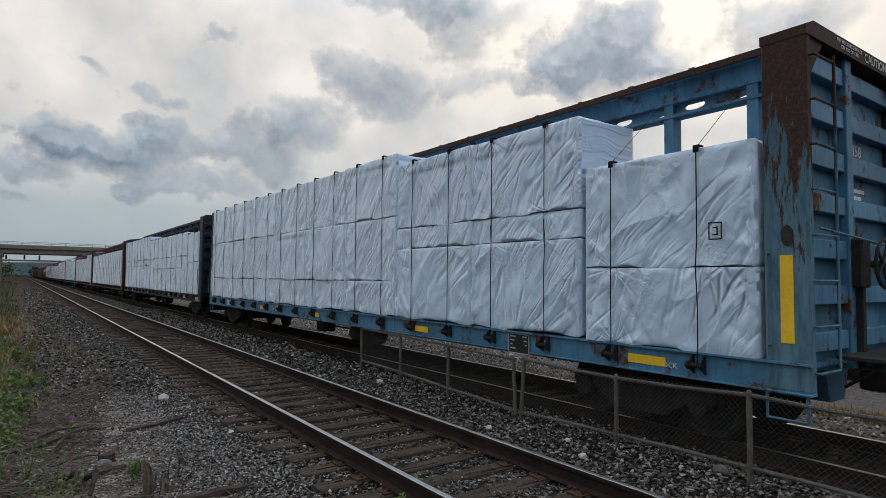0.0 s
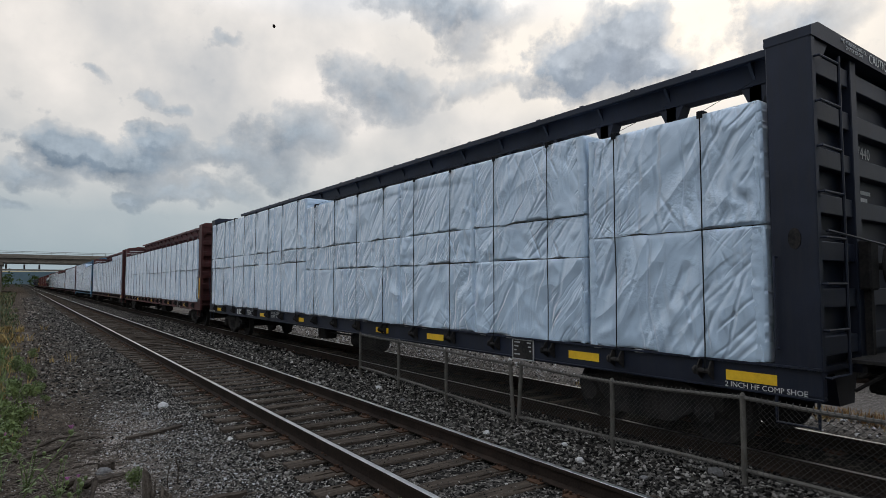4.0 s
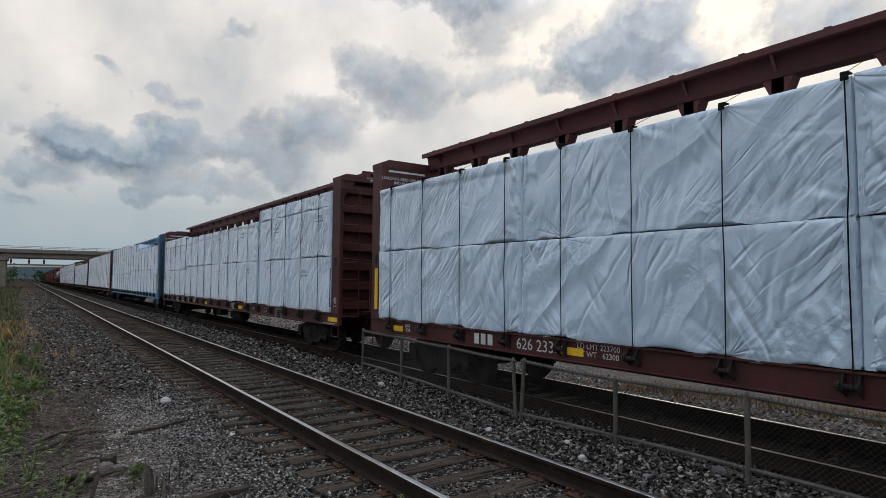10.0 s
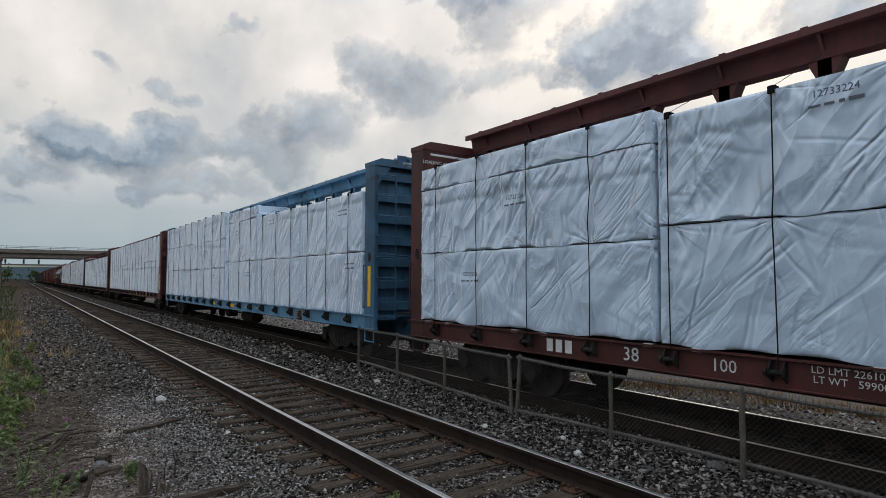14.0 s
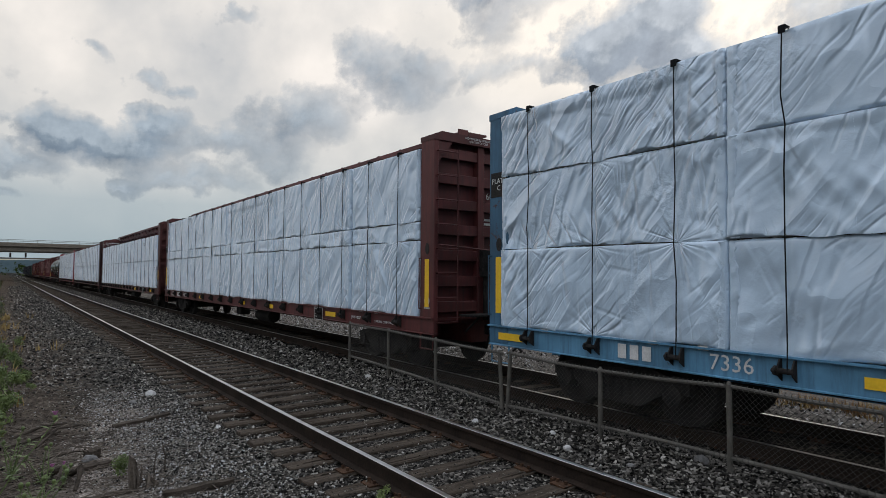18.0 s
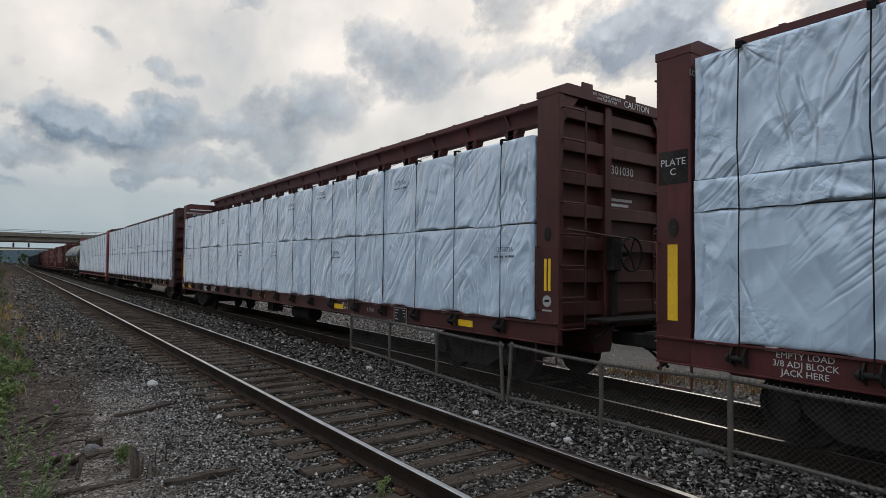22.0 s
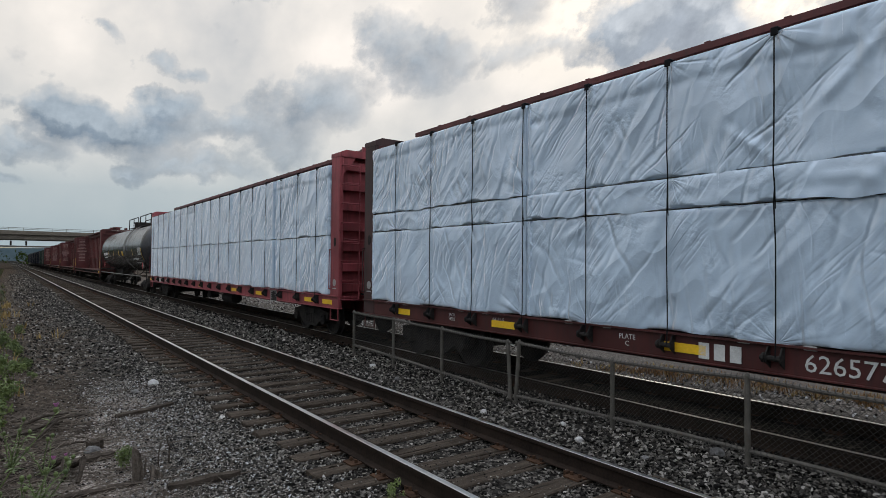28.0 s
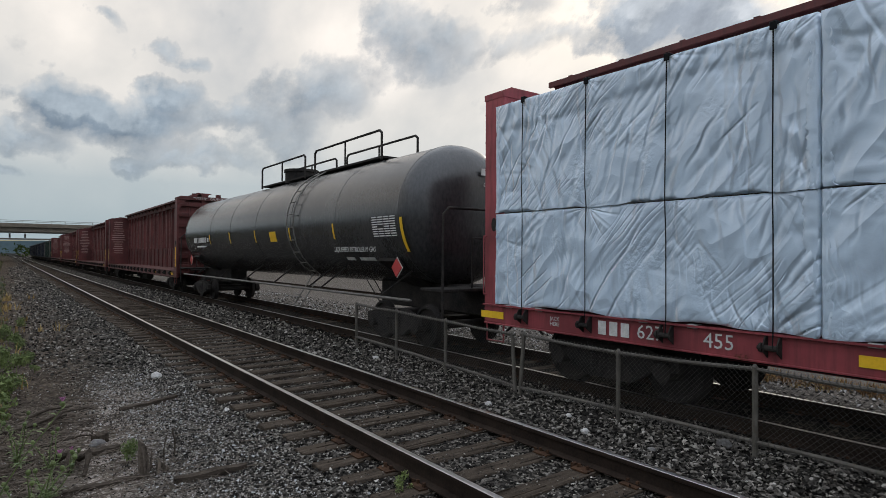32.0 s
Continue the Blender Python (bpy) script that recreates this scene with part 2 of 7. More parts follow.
def wrap_material():
    """White woven lumber wrap: sharp folds that fan out from the straps, loose pleats and crumple, faint dirt."""
    mat, nt, nd, lk, bs = nodes_of("lumber_wrap")
    v = coords(nt)
    big, dirt = noise_tex(nt, v, 0.8, 3), noise_tex(nt, v, 3.0, 8, 0.7)
    col = ramp(nt, big, [(0.3, (0.412, 0.521, 0.630)), (0.7, (0.484, 0.610, 0.733))])
    col = mixed(nt, ramp(nt, dirt, [(0.60, (0, 0, 0)), (0.85, (0.4, 0.4, 0.4))]), col, (0.42, 0.42, 0.41))
    lk.new(col, bs.inputs["Base Color"])
    bs.inputs["Roughness"].default_value = 0.22
    bs.inputs["IOR"].default_value = 1.6
    bs.inputs["Specular IOR Level"].default_value = 0.9
    bs.inputs["Sheen Weight"].default_value, bs.inputs["Sheen Roughness"].default_value = 1.0, 0.42

    def value(op, a, b=None):
        m = nd.new("ShaderNodeMath")
        m.operation = op
        for k, q in zip(m.inputs, (a, b)):
            if isinstance(q, (int, float)):
                k.default_value = q
            elif q is not None:
                lk.new(q, k)
        return m.outputs[0]

    def point(x, y, z):
        c = nd.new("ShaderNodeCombineXYZ")
        for k, q in zip(c.inputs, (x, y, z)):
            if isinstance(q, (int, float)):
                k.default_value = q
            else:
                lk.new(q, k)
        return c.outputs[0]

    def vee(vec, scale, detail=1.0):
        """Folded noise: flat flanks that meet in a sharp line."""
        return value("ABSOLUTE", value("SUBTRACT", noise_tex(nt, vec, scale, detail, 0.45), 0.5))

    # along the pack, up from its foot, down from its top
    at = nd.new("ShaderNodeAttribute")
    at.attribute_name = "fold"
    sp = nd.new("ShaderNodeSeparateXYZ")
    lk.new(at.outputs["Vector"], sp.inputs[0])
    oi = nd.new("ShaderNodeObjectInfo")
    seed = value("MULTIPLY", oi.outputs["Random"], 300.0)
    along, low, high = sp.outputs["X"], sp.outputs["Y"], sp.outputs["Z"]
    step = value("DIVIDE", value("SUBTRACT", along, 1.17 - 0.60825), 1.2165)
    cell = value("FLOOR", step)
    dy = value("MULTIPLY", value("SUBTRACT", value("SUBTRACT", step, cell), 0.5), 1.2165)
    def ridge(vec, wide, detail=0.6):
        """Thin raised folds that run along a line of the noise, slack sheet between them."""
        q = value("SUBTRACT", 1.0, value("DIVIDE", vee(vec, 1.0, detail), wide))
        q = value("MAXIMUM", q, 0.0)
        return value("MULTIPLY", value("MULTIPLY", q, q), value("SUBTRACT", 3.0, value("MULTIPLY", q, 2.0)))

    total = None
    for k, dist in enumerate((low, high)):
        r = value("SQRT", value("ADD", value("MULTIPLY", dy, dy), value("MULTIPLY", dist, dist)))
        ang = value("ARCTAN2", dist, dy)
        key = value("ADD", value("MULTIPLY", cell, 7.3 + k), value("ADD", seed, 50.0 * k))
        wn1 = nd.new("ShaderNodeTexWhiteNoise")
        wn1.noise_dimensions = "1D"
        lk.new(key, wn1.inputs["W"])
        env = ramp(nt, r, [(0.0, (0.2, 0.2, 0.2)), (0.08, (1, 1, 1)), (0.3, (0.8, 0.8, 0.8)), (0.75, (0, 0, 0))])
        fan = value("MULTIPLY", value("MULTIPLY", ridge(point(value("MULTIPLY", ang, 2.2), value("MULTIPLY", r, 0.7), key), 0.12), env), 0.009)
        fan = value("MULTIPLY", fan, ramp(nt, wn1.outputs["Value"], [(0.45, (0, 0, 0)), (0.95, (1, 1, 1))]))
        total = fan if total is None else value("ADD", total, fan)
    bend = noise_tex(nt, v, 1.1, 2)
    wav = value("MULTIPLY", bend, 0.30)

    def folds(slope, across, lengthways, key, wide, lo, hi, gain):
        side = value("ADD", value("SUBTRACT", along, value("MULTIPLY", low, slope)), wav)
        run = value("ADD", low, value("MULTIPLY", along, slope))
        vec = point(value("MULTIPLY", side, across), value("MULTIPLY", run, lengthways), value("ADD", seed, key))
        mask = ramp(nt, noise_tex(nt, point(along, low, value("ADD", seed, key + 9.0)), 0.85, 2), [(lo, (0, 0, 0)), (hi, (1, 1, 1))])
        return value("MULTIPLY", value("MULTIPLY", ridge(vec, wide), mask), gain)

    # slanted folds, mostly one way, upright drapes, a few level ones
    for row in FOLDS:
        total = value("ADD", total, folds(*row))
    # slack facets that catch the light over a wider patch
    total = value("ADD", total, value("MULTIPLY", vee(point(value("ADD", along, value("MULTIPLY", low, 0.6)), value("MULTIPLY", low, 0.6), seed), 1.4, 1.5), 0.16))
    crumple = value("MULTIPLY", vee(v, 9.0, 3.0), ramp(nt, noise_tex(nt, v, 1.3, 2), [(0.52, (0, 0, 0)), (0.70, (1, 1, 1))]))
    total = value("ADD", total, value("MULTIPLY", crumple, 0.030))
    # some packs are wrapped tight, some loose
    total = value("MULTIPLY", total, ramp(nt, oi.outputs["Random"], [(0.0, (0.7, 0.7, 0.7)), (1.0, (1.35, 1.35, 1.35))]))
    n1 = bump(nt, total, 1.0, 1.0, bs)
    bump(nt, noise_tex(nt, v, 34, 5, 0.6), 0.25, 0.004, bs, n1)
    return mat


M_WRAP = wrap_material()
M_STRAP = plain("black_strap", (0.010, 0.011, 0.012), 0.8)
M_RAILTOP = plain("polished_rail", (0.62, 0.60, 0.57), 0.28, 1.0, 60)
# darker and rougher than polished_rail, for the train's track
M_RAILDULL = plain("dull_rail", (0.36, 0.34, 0.32), 0.42, 1.0, 60)
M_RAILSIDE = two_scale("rusty_rail", (0.012, 0.009, 0.0075), (0.036, 0.025, 0.019), 3, 40, 0.85, 0.002)
M_TIE = two_scale("weathered_tie_wood", (0.006, 0.0046, 0.0036), (0.098, 0.076, 0.058), 2.5, 30, 0.92, 0.006, 0, (1.0, 9.0, 4.0), (0.02, 0.017, 0.014), 0.42)
M_PLATE = two_scale("rusty_tie_plate", (0.020, 0.012, 0.009), (0.085, 0.046, 0.027), 6, 60, 0.85, 0.002)
M_FENCE = two_scale("weathered_fence_pipe", (0.042, 0.037, 0.031), (0.125, 0.113, 0.095), 5, 60, 0.75, 0.002, 0.1, (1, 1, 1), (0.075, 0.048, 0.030), 0.42)
M_FADED = plain("faded_stencil", (0.30, 0.20, 0.185), 0.8)
M_GALV = two_scale("galvanised_pipe", (0.085, 0.08, 0.072), (0.18, 0.17, 0.155), 5, 60, 0.6, 0.001, 0.3, (1, 1, 1), (0.11, 0.07, 0.045), 0.35)
M_WIRE = plain("chain_link_wire", (0.048, 0.043, 0.037), 0.7, 0.2, 60)
M_YELLOW = two_scale("yellow_reflector", (0.62, 0.36, 0.01), (0.85, 0.52, 0.02), 3, 30, 0.5, 0.0005)
M_WHITE = two_scale("white_lettering", (0.40, 0.40, 0.385), (0.66, 0.66, 0.64), 9, 60, 0.75, 0.0005, 0, (1, 1, 1), (0.18, 0.15, 0.14), 0.33)
M_GREYPAINT = plain("worn_white_paint", (0.34, 0.34, 0.33), 0.8)
M_BLACK = two_scale("grimy_black_steel", (0.010, 0.010, 0.011), (0.045, 0.040, 0.036), 3, 30, 0.75, 0.003)
M_CONC = two_scale("bridge_concrete", (0.12, 0.108, 0.09), (0.22, 0.20, 0.17), 0.5, 6, 0.9, 0.01)
M_TANK = two_scale("tank_black", (0.016, 0.017, 0.0185), (0.062, 0.062, 0.063), 0.8, 20, 0.24, 0.0003, 0, (1, 1, 0.4))
M_GREEN = two_scale("weed_green", (0.034, 0.058, 0.014), (0.12, 0.155, 0.045), 4, 40, 0.7, 0.001)
M_DRY = two_scale("dry_grass", (0.16, 0.10, 0.035), (0.33, 0.24, 0.10), 2, 30, 0.85, 0.001)
M_RUSTWEED = two_scale("rust_brown_weed", (0.10, 0.052, 0.022), (0.24, 0.14, 0.065), 2, 30, 0.85, 0.001)
M_TREE = two_scale("tree_foliage", (0.025, 0.045, 0.012), (0.08, 0.11, 0.03), 0.6, 6, 0.8, 0.001)
M_BARK = two_scale("bark", (0.05, 0.042, 0.035), (0.14, 0.12, 0.10), 3, 30, 0.9, 0.004)
M_INK = plain("stencil_ink", (0.13, 0.14, 0.17), 0.8)
M_GAP_FILL = plain("dark_gap_fill", (0.05, 0.04, 0.03), 0.9)
M_DRIFT = two_scale("driftwood", (0.010, 0.0075, 0.006), (0.085, 0.068, 0.054), 4, 40, 0.95, 0.006, 0, (1, 1, 5))
M_TWIG = two_scale("dead_twig", (0.014, 0.010, 0.008), (0.20, 0.165, 0.135), 1.2, 40, 0.9, 0.002)
M_STONE = two_scale("ballast_stone", (0.045, 0.043, 0.042), (0.23, 0.22, 0.215), 0.9, 45, 0.9, 0.002)

P_BLUE = car_paint("weathered_blue_paint", (0.055, 0.17, 0.27), 0.44)
P_BLUE2 = car_paint("light_blue_paint", (0.085, 0.22, 0.34), 0.36)


def rusted_blue():
    """Old blue paint flaking off from the top down, dark rust beneath."""
    mat, nt, nd, lk, bs = nodes_of("rusted_blue_paint")
    v, vs = coords(nt), coords(nt, (3.0, 3.0, 0.5))
    fine, run = noise_tex(nt, v, 24, 8, 0.75), noise_tex(nt, vs, 3.0, 9, 0.75)
    sz = nd.new("ShaderNodeSeparateXYZ")
    lk.new(nd.new("ShaderNodeTexCoord").outputs["Object"], sz.inputs[0])
    m = nd.new("ShaderNodeMath")
    m.operation = "MULTIPLY_ADD"
    lk.new(sz.outputs["Z"], m.inputs[0])
    m.inputs[1].default_value = 0.13
    lk.new(run, m.inputs[2])
    mask = ramp(nt, m.outputs[0], [(0.86, (0, 0, 0)), (0.92, (1, 1, 1))])
    blue = ramp(nt, run, [(0.35, (0.035, 0.085, 0.12)), (0.6, (0.10, 0.19, 0.23))])
    rust = ramp(nt, fine, [(0.35, (0.016, 0.009, 0.007)), (0.55, (0.045, 0.020, 0.012)), (0.72, (0.11, 0.046, 0.024))])
    lk.new(mixed(nt, mask, blue, rust), bs.inputs["Base Color"])
    bs.inputs["Roughness"].default_value = 0.75
    bs.inputs["Specular IOR Level"].default_value = 0.25
    n1 = bump(nt, mask, 0.6, -0.002, bs)
    bump(nt, fine, 0.6, 0.003, bs, n1)
    return mat


P_RUSTBLUE = rusted_blue()
# light blue paint again, with the end walls' shade painted in as darker colour
P_BLUE2_SHADE = car_paint("shaded_light_blue_paint", (0.040, 0.115, 0.19), 0.38)
P_NAVY = car_paint("dark_navy_paint", (0.009, 0.013, 0.026), 0.28)
P_BROWN = car_paint("brown_paint", (0.068, 0.0165, 0.0145), 0.34)
P_BROWN2 = car_paint("maroon_paint", (0.088, 0.020, 0.0185), 0.33)
P_GREENCAR = car_paint("dark_green_paint", (0.012, 0.030, 0.022), 0.30)
M_TANKGREY = two_scale("dull_tank_grey", (0.045, 0.048, 0.052), (0.085, 0.09, 0.095), 0.7, 15, 0.6, 0.001)
M_HOPPER = two_scale("hopper_cream", (0.30, 0.29, 0.25), (0.46, 0.45, 0.40), 0.6, 10, 0.7, 0.001, 0, (1, 1, 1), (0.2, 0.15, 0.10), 0.34)
# distance haze is mixed into the hills' base colour, pale blue-grey
M_HILL = two_scale("hazed_wooded_hill", (0.10, 0.13, 0.15), (0.17, 0.21, 0.235), 0.004, 0.03, 0.95, 0.5)
P_RED = car_paint("faded_red_paint", (0.26, 0.050, 0.058), 0.37)
P_UMBER = car_paint("dark_umber_paint", (0.046, 0.0185, 0.0175), 0.34)


# ---------------- sky cover ----------------
def cloud_sheet():
    """A flat cloud layer that drifts: pale veil with slate-blue cloud bodies. Places are in units of its height."""
    mat = bpy.data.materials.new("cloud_layer")
    mat.use_nodes = True
    mat.cycles.emission_sampling = "NONE"
    nt = mat.node_tree
    nd, lk = nt.nodes, nt.links
    nd.clear()
    tc = nd.new("ShaderNodeTexCoord")
    unit = nd.new("ShaderNodeVectorMath")
    unit.operation = "SCALE"
    unit.inputs["Scale"].default_value = 1.0 / CLOUD_H
    lk.new(tc.outputs["Object"], unit.inputs[0])
    vec = unit.outputs[0]
    # the grain of the heaps runs by bearing and height over the horizon
    cut = nd.new("ShaderNodeSeparateXYZ")
    lk.new(vec, cut.inputs[0])
    reach = nd.new("ShaderNodeVectorMath")
    reach.operation = "LENGTH"
    lk.new(vec, reach.inputs[0])
    bearing, rise = nd.new("ShaderNodeMath"), nd.new("ShaderNodeMath")
    bearing.operation, rise.operation = "ARCTAN2", "ARCTAN2"
    lk.new(cut.outputs["X"], bearing.inputs[0])
    lk.new(cut.outputs["Y"], bearing.inputs[1])
    rise.inputs[0].default_value = 1.0
    lk.new(reach.outputs["Value"], rise.inputs[1])
    heap = nd.new("ShaderNodeCombineXYZ")
    lk.new(bearing.outputs[0], heap.inputs["X"])
    lk.new(rise.outputs[0], heap.inputs["Y"])
    wob = nd.new("ShaderNodeTexNoise")
    wob.inputs["Scale"].default_value, wob.inputs["Detail"].default_value, wob.inputs["Roughness"].default_value = 13.0, 9.0, 0.58
    lk.new(heap.outputs[0], wob.inputs["Vector"])
    cen = nd.new("ShaderNodeVectorMath")
    cen.operation = "MULTIPLY_ADD"
    cen.inputs[1].default_value, cen.inputs[2].default_value = (0.15, 0.095, 0), (-0.075, -0.0475, 0)
    lk.new(wob.outputs["Color"], cen.inputs[0])
    warped = nd.new("ShaderNodeVectorMath")
    lk.new(heap.outputs[0], warped.inputs[0])
    lk.new(cen.outputs[0], warped.inputs[1])
    above = nd.new("ShaderNodeVectorMath")
    lk.new(warped.outputs[0], above.inputs[0])
    above.inputs[1].default_value = (0.006, 0.022, 0)

    def value(op, a, b=None):
        m = nd.new("ShaderNodeMath")
        m.operation = op
        if op == "MULTIPLY_ADD":
            m.inputs[2].default_value = 0.5
        for s, q in zip(m.inputs, (a, b)):
            if q is None:
                continue
            if isinstance(q, (int, float)):
                s.default_value = q
            else:
                lk.new(q, s)
        return m.outputs[0]

    def blob(vec, az, el, wide, deep, gain):
        mp = nd.new("ShaderNodeMapping")
        mp.vector_type = "TEXTURE"
        mp.inputs["Location"].default_value = (radians(az), radians(el), 0)
        mp.inputs["Scale"].default_value = (radians(wide) * 1.30, radians(deep) * 1.30, 1)
        lk.new(vec, mp.inputs["Vector"])
        g = nd.new("ShaderNodeTexGradient")
        g.gradient_type = "SPHERICAL"
        lk.new(mp.outputs["Vector"], g.inputs["Vector"])
        return value("MULTIPLY", g.outputs["Fac"], gain)

    def heaped(vec):
        total = None
        for row in CLOUDS:
            b = blob(vec, *row)
            total = b if total is None else value("ADD", total, b)
        return total

    total = heaped(warped.outputs[0])
    fine = nd.new("ShaderNodeTexNoise")
    fine.inputs["Scale"].default_value, fine.inputs["Detail"].default_value, fine.inputs["Roughness"].default_value = 26.0, 9.0, 0.60
    lk.new(heap.outputs[0], fine.inputs["Vector"])
    wisp = nd.new("ShaderNodeTexNoise")
    wisp.inputs["Scale"].default_value, wisp.inputs["Detail"].default_value, wisp.inputs["Roughness"].default_value = 7.0, 9.0, 0.6
    lk.new(heap.outputs[0], wisp.inputs["Vector"])
    rough_edge = value("MULTIPLY", value("SUBTRACT", fine.outputs["Fac"], 0.5), 0.55)
    rough_edge = value("ADD", rough_edge, value("MULTIPLY", value("SUBTRACT", wisp.outputs["Fac"], 0.5), 0.55))
    dens = value("ADD", total, rough_edge)
    body = ramp(nt, dens, [(0.07, (0, 0, 0)), (0.28, (0.52, 0.52, 0.52)), (0.72, (1, 1, 1))])
    # tops are lit, bases lie in the cloud's own shade
    under = value("ADD", value("SUBTRACT", heaped(above.outputs[0]), total), 0.5)
    thin = nd.new("ShaderNodeTexNoise")
    thin.inputs["Scale"].default_value, thin.inputs["Detail"].default_value = 5.0, 8.0
    lk.new(heap.outputs[0], thin.inputs["Vector"])
    veil = ramp(nt, thin.outputs["Fac"], [(0.32, (0.47, 0.49, 0.52)), (0.50, (0.66, 0.65, 0.645)), (0.64, (0.80, 0.77, 0.75))])
    # brighter and warmer towards the veiled sun, bluer and dimmer far out
    sx, sy = math.sin(SUN_AZ) / math.tan(SUN_EL), math.cos(SUN_AZ) / math.tan(SUN_EL)
    glow = nd.new("ShaderNodeMapping")
    glow.vector_type = "TEXTURE"
    glow.inputs["Location"].default_value, glow.inputs["Scale"].default_value = (sx, sy, 0), (1.5, 1.5, 1)
    lk.new(vec, glow.inputs["Vector"])
    gg = nd.new("ShaderNodeTexGradient")
    gg.gradient_type = "SPHERICAL"
    lk.new(glow.outputs["Vector"], gg.inputs["Vector"])
    bright = mixed(nt, gg.outputs["Fac"], veil, (0.98, 0.91, 0.82))
    dist = nd.new("ShaderNodeVectorMath")
    dist.operation = "LENGTH"
    lk.new(vec, dist.inputs[0])
    far = ramp(nt, value("DIVIDE", dist.outputs["Value"], 30.0), [(0.10, (0, 0, 0)), (0.31, (0.75, 0.75, 0.75)), (0.9, (1, 1, 1))])
    bright = mixed(nt, far, bright, (0.285, 0.37, 0.435))
    # an overcast dome is brightest overhead
    high = ramp(nt, value("DIVIDE", dist.outputs["Value"], 30.0), [(0.0, (2.2, 2.55, 3.1)), (0.045, (1.7, 1.9, 2.2)), (0.075, (1.22, 1.22, 1.22)), (0.14, (1.15, 1.15, 1.15))])
    bright = mixed(nt, 1.0, bright, high, "MULTIPLY")
    # the half of the sky away from the sun is duller
    dot = nd.new("ShaderNodeVectorMath")
    dot.operation = "DOT_PRODUCT"
    lk.new(vec, dot.inputs[0])
    dot.inputs[1].default_value = (math.sin(SUN_AZ), math.cos(SUN_AZ), 0)
    bright = mixed(nt, 1.0, bright, ramp(nt, value("MULTIPLY_ADD", dot.outputs["Value"], 0.2), [(0.0, (0.62, 0.68, 0.76)), (0.5, (1, 1, 1))]), "MULTIPLY")
    slate = mixed(nt, gg.outputs["Fac"], (0.185, 0.24, 0.31), (0.27, 0.325, 0.405))
    mott = nd.new("ShaderNodeTexNoise")
    mott.inputs["Scale"].default_value, mott.inputs["Detail"].default_value, mott.inputs["Roughness"].default_value = 22.0, 7.0, 0.6
    lk.new(heap.outputs[0], mott.inputs["Vector"])
    slate = mixed(nt, 1.0, slate, ramp(nt, under, [(0.22, (1.50, 1.42, 1.34)), (0.5, (1.0, 1.0, 1.0)), (0.75, (0.86, 0.88, 0.91))]), "MULTIPLY")
    slate = mixed(nt, 1.0, slate, ramp(nt, mott.outputs["Fac"], [(0.32, (0.98, 0.99, 1.0)), (0.68, (1.55, 1.51, 1.47))]), "MULTIPLY")
    col = mixed(nt, body, bright, slate)
    em, tr, mx, out = (nd.new(k) for k in ("ShaderNodeEmission", "ShaderNodeBsdfTransparent", "ShaderNodeMixShader", "ShaderNodeOutputMaterial"))
    lk.new(col, em.inputs["Color"])
    em.inputs["Strength"].default_value = 1.0
    mx.inputs[0].default_value = 0.92
    lk.new(tr.outputs[0], mx.inputs[1])
    lk.new(em.outputs[0], mx.inputs[2])
    lk.new(mx.outputs[0], out.inputs["Surface"])
    n = 64
    g = Geo()
    ring = [(56.0 * CLOUD_H * math.cos(2 * math.pi * i / n), 56.0 * CLOUD_H * math.sin(2 * math.pi * i / n), 0) for i in range(n)]
    g.add(ring, [tuple(range(n))])
    return solid("backdrop_clouds", g, mat, "drifting slate-blue clouds over a pale overcast sky", "sky", kind="structure", at=(0, 0, CLOUD_H))


# bearing, height over the horizon, half width, half height in degrees, strength
CLOUDS = [(50.3, 21.0, 5.9, 3.6, 1.0), (52.3, 22.9, 3.0, 2.2, 0.8), (46.6, 20.0, 4.1, 2.1, 0.8), (55.5, 20.0, 2.9, 1.6, 0.8), (67.1, 21.1, 4.1, 2.3, 0.8), (63.3, 23.0, 2.5, 1.7, 0.5)]
CLOUDS += [(38.0, 25.0, 5.9, 1.9, 0.55), (33.2, 26.2, 6.5, 1.7, 0.55), (36.4, 22.3, 3.2, 1.4, 0.35), (28.3, 17.7, 4.6, 2.7, 0.62), (31.0, 20.1, 2.2, 1.7, 0.4), (36.0, 18.7, 4.6, 2.0, 0.45), (25.3, 20.3, 3.2, 1.9, 0.45)]
CLOUDS += [(21.0, 14.1, 4.4, 2.7, 0.7), (41.1, 19.6, 2.1, 1.0, 0.3), (6.7, 11.0, 6.2, 1.9, 1.0), (1.9, 11.7, 3.4, 1.8, 0.85), (9.3, 13.2, 2.2, 1.3, 0.8), (14.7, 12.1, 2.9, 1.5, 0.6), (12.0, 8.2, 6.0, 1.2, 0.65), (7.0, 7.4, 2.2, 0.9, 0.6)]
CLOUDS += [(-0.1, 8.7, 2.8, 1.1, 0.7), (-1.0, 6.5, 1.8, 0.6, 0.5), (4.0, 17.6, 1.4, 0.7, 0.55), (9.3, 15.9, 1.9, 0.9, 0.6), (14.5, 21.8, 1.5, 0.7, 0.45), (19.1, 10.5, 4.6, 1.4, 0.4), (60.6, 21.2, 2.6, 1.1, 0.3)]
CLOUDS += [(-14, 11.0, 7.0, 2.0, 0.7), (-40, 24, 9, 4, 0.6), (120, 20, 9.0, 4.0, 0.7), (160, 30, 12, 6, 0.6)]
clouds = cloud_sheet()

# ---------------- ground ----------------
NEAR_X, TRAIN_X, TRAIN_Z = 3.74, 7.72, -0.06


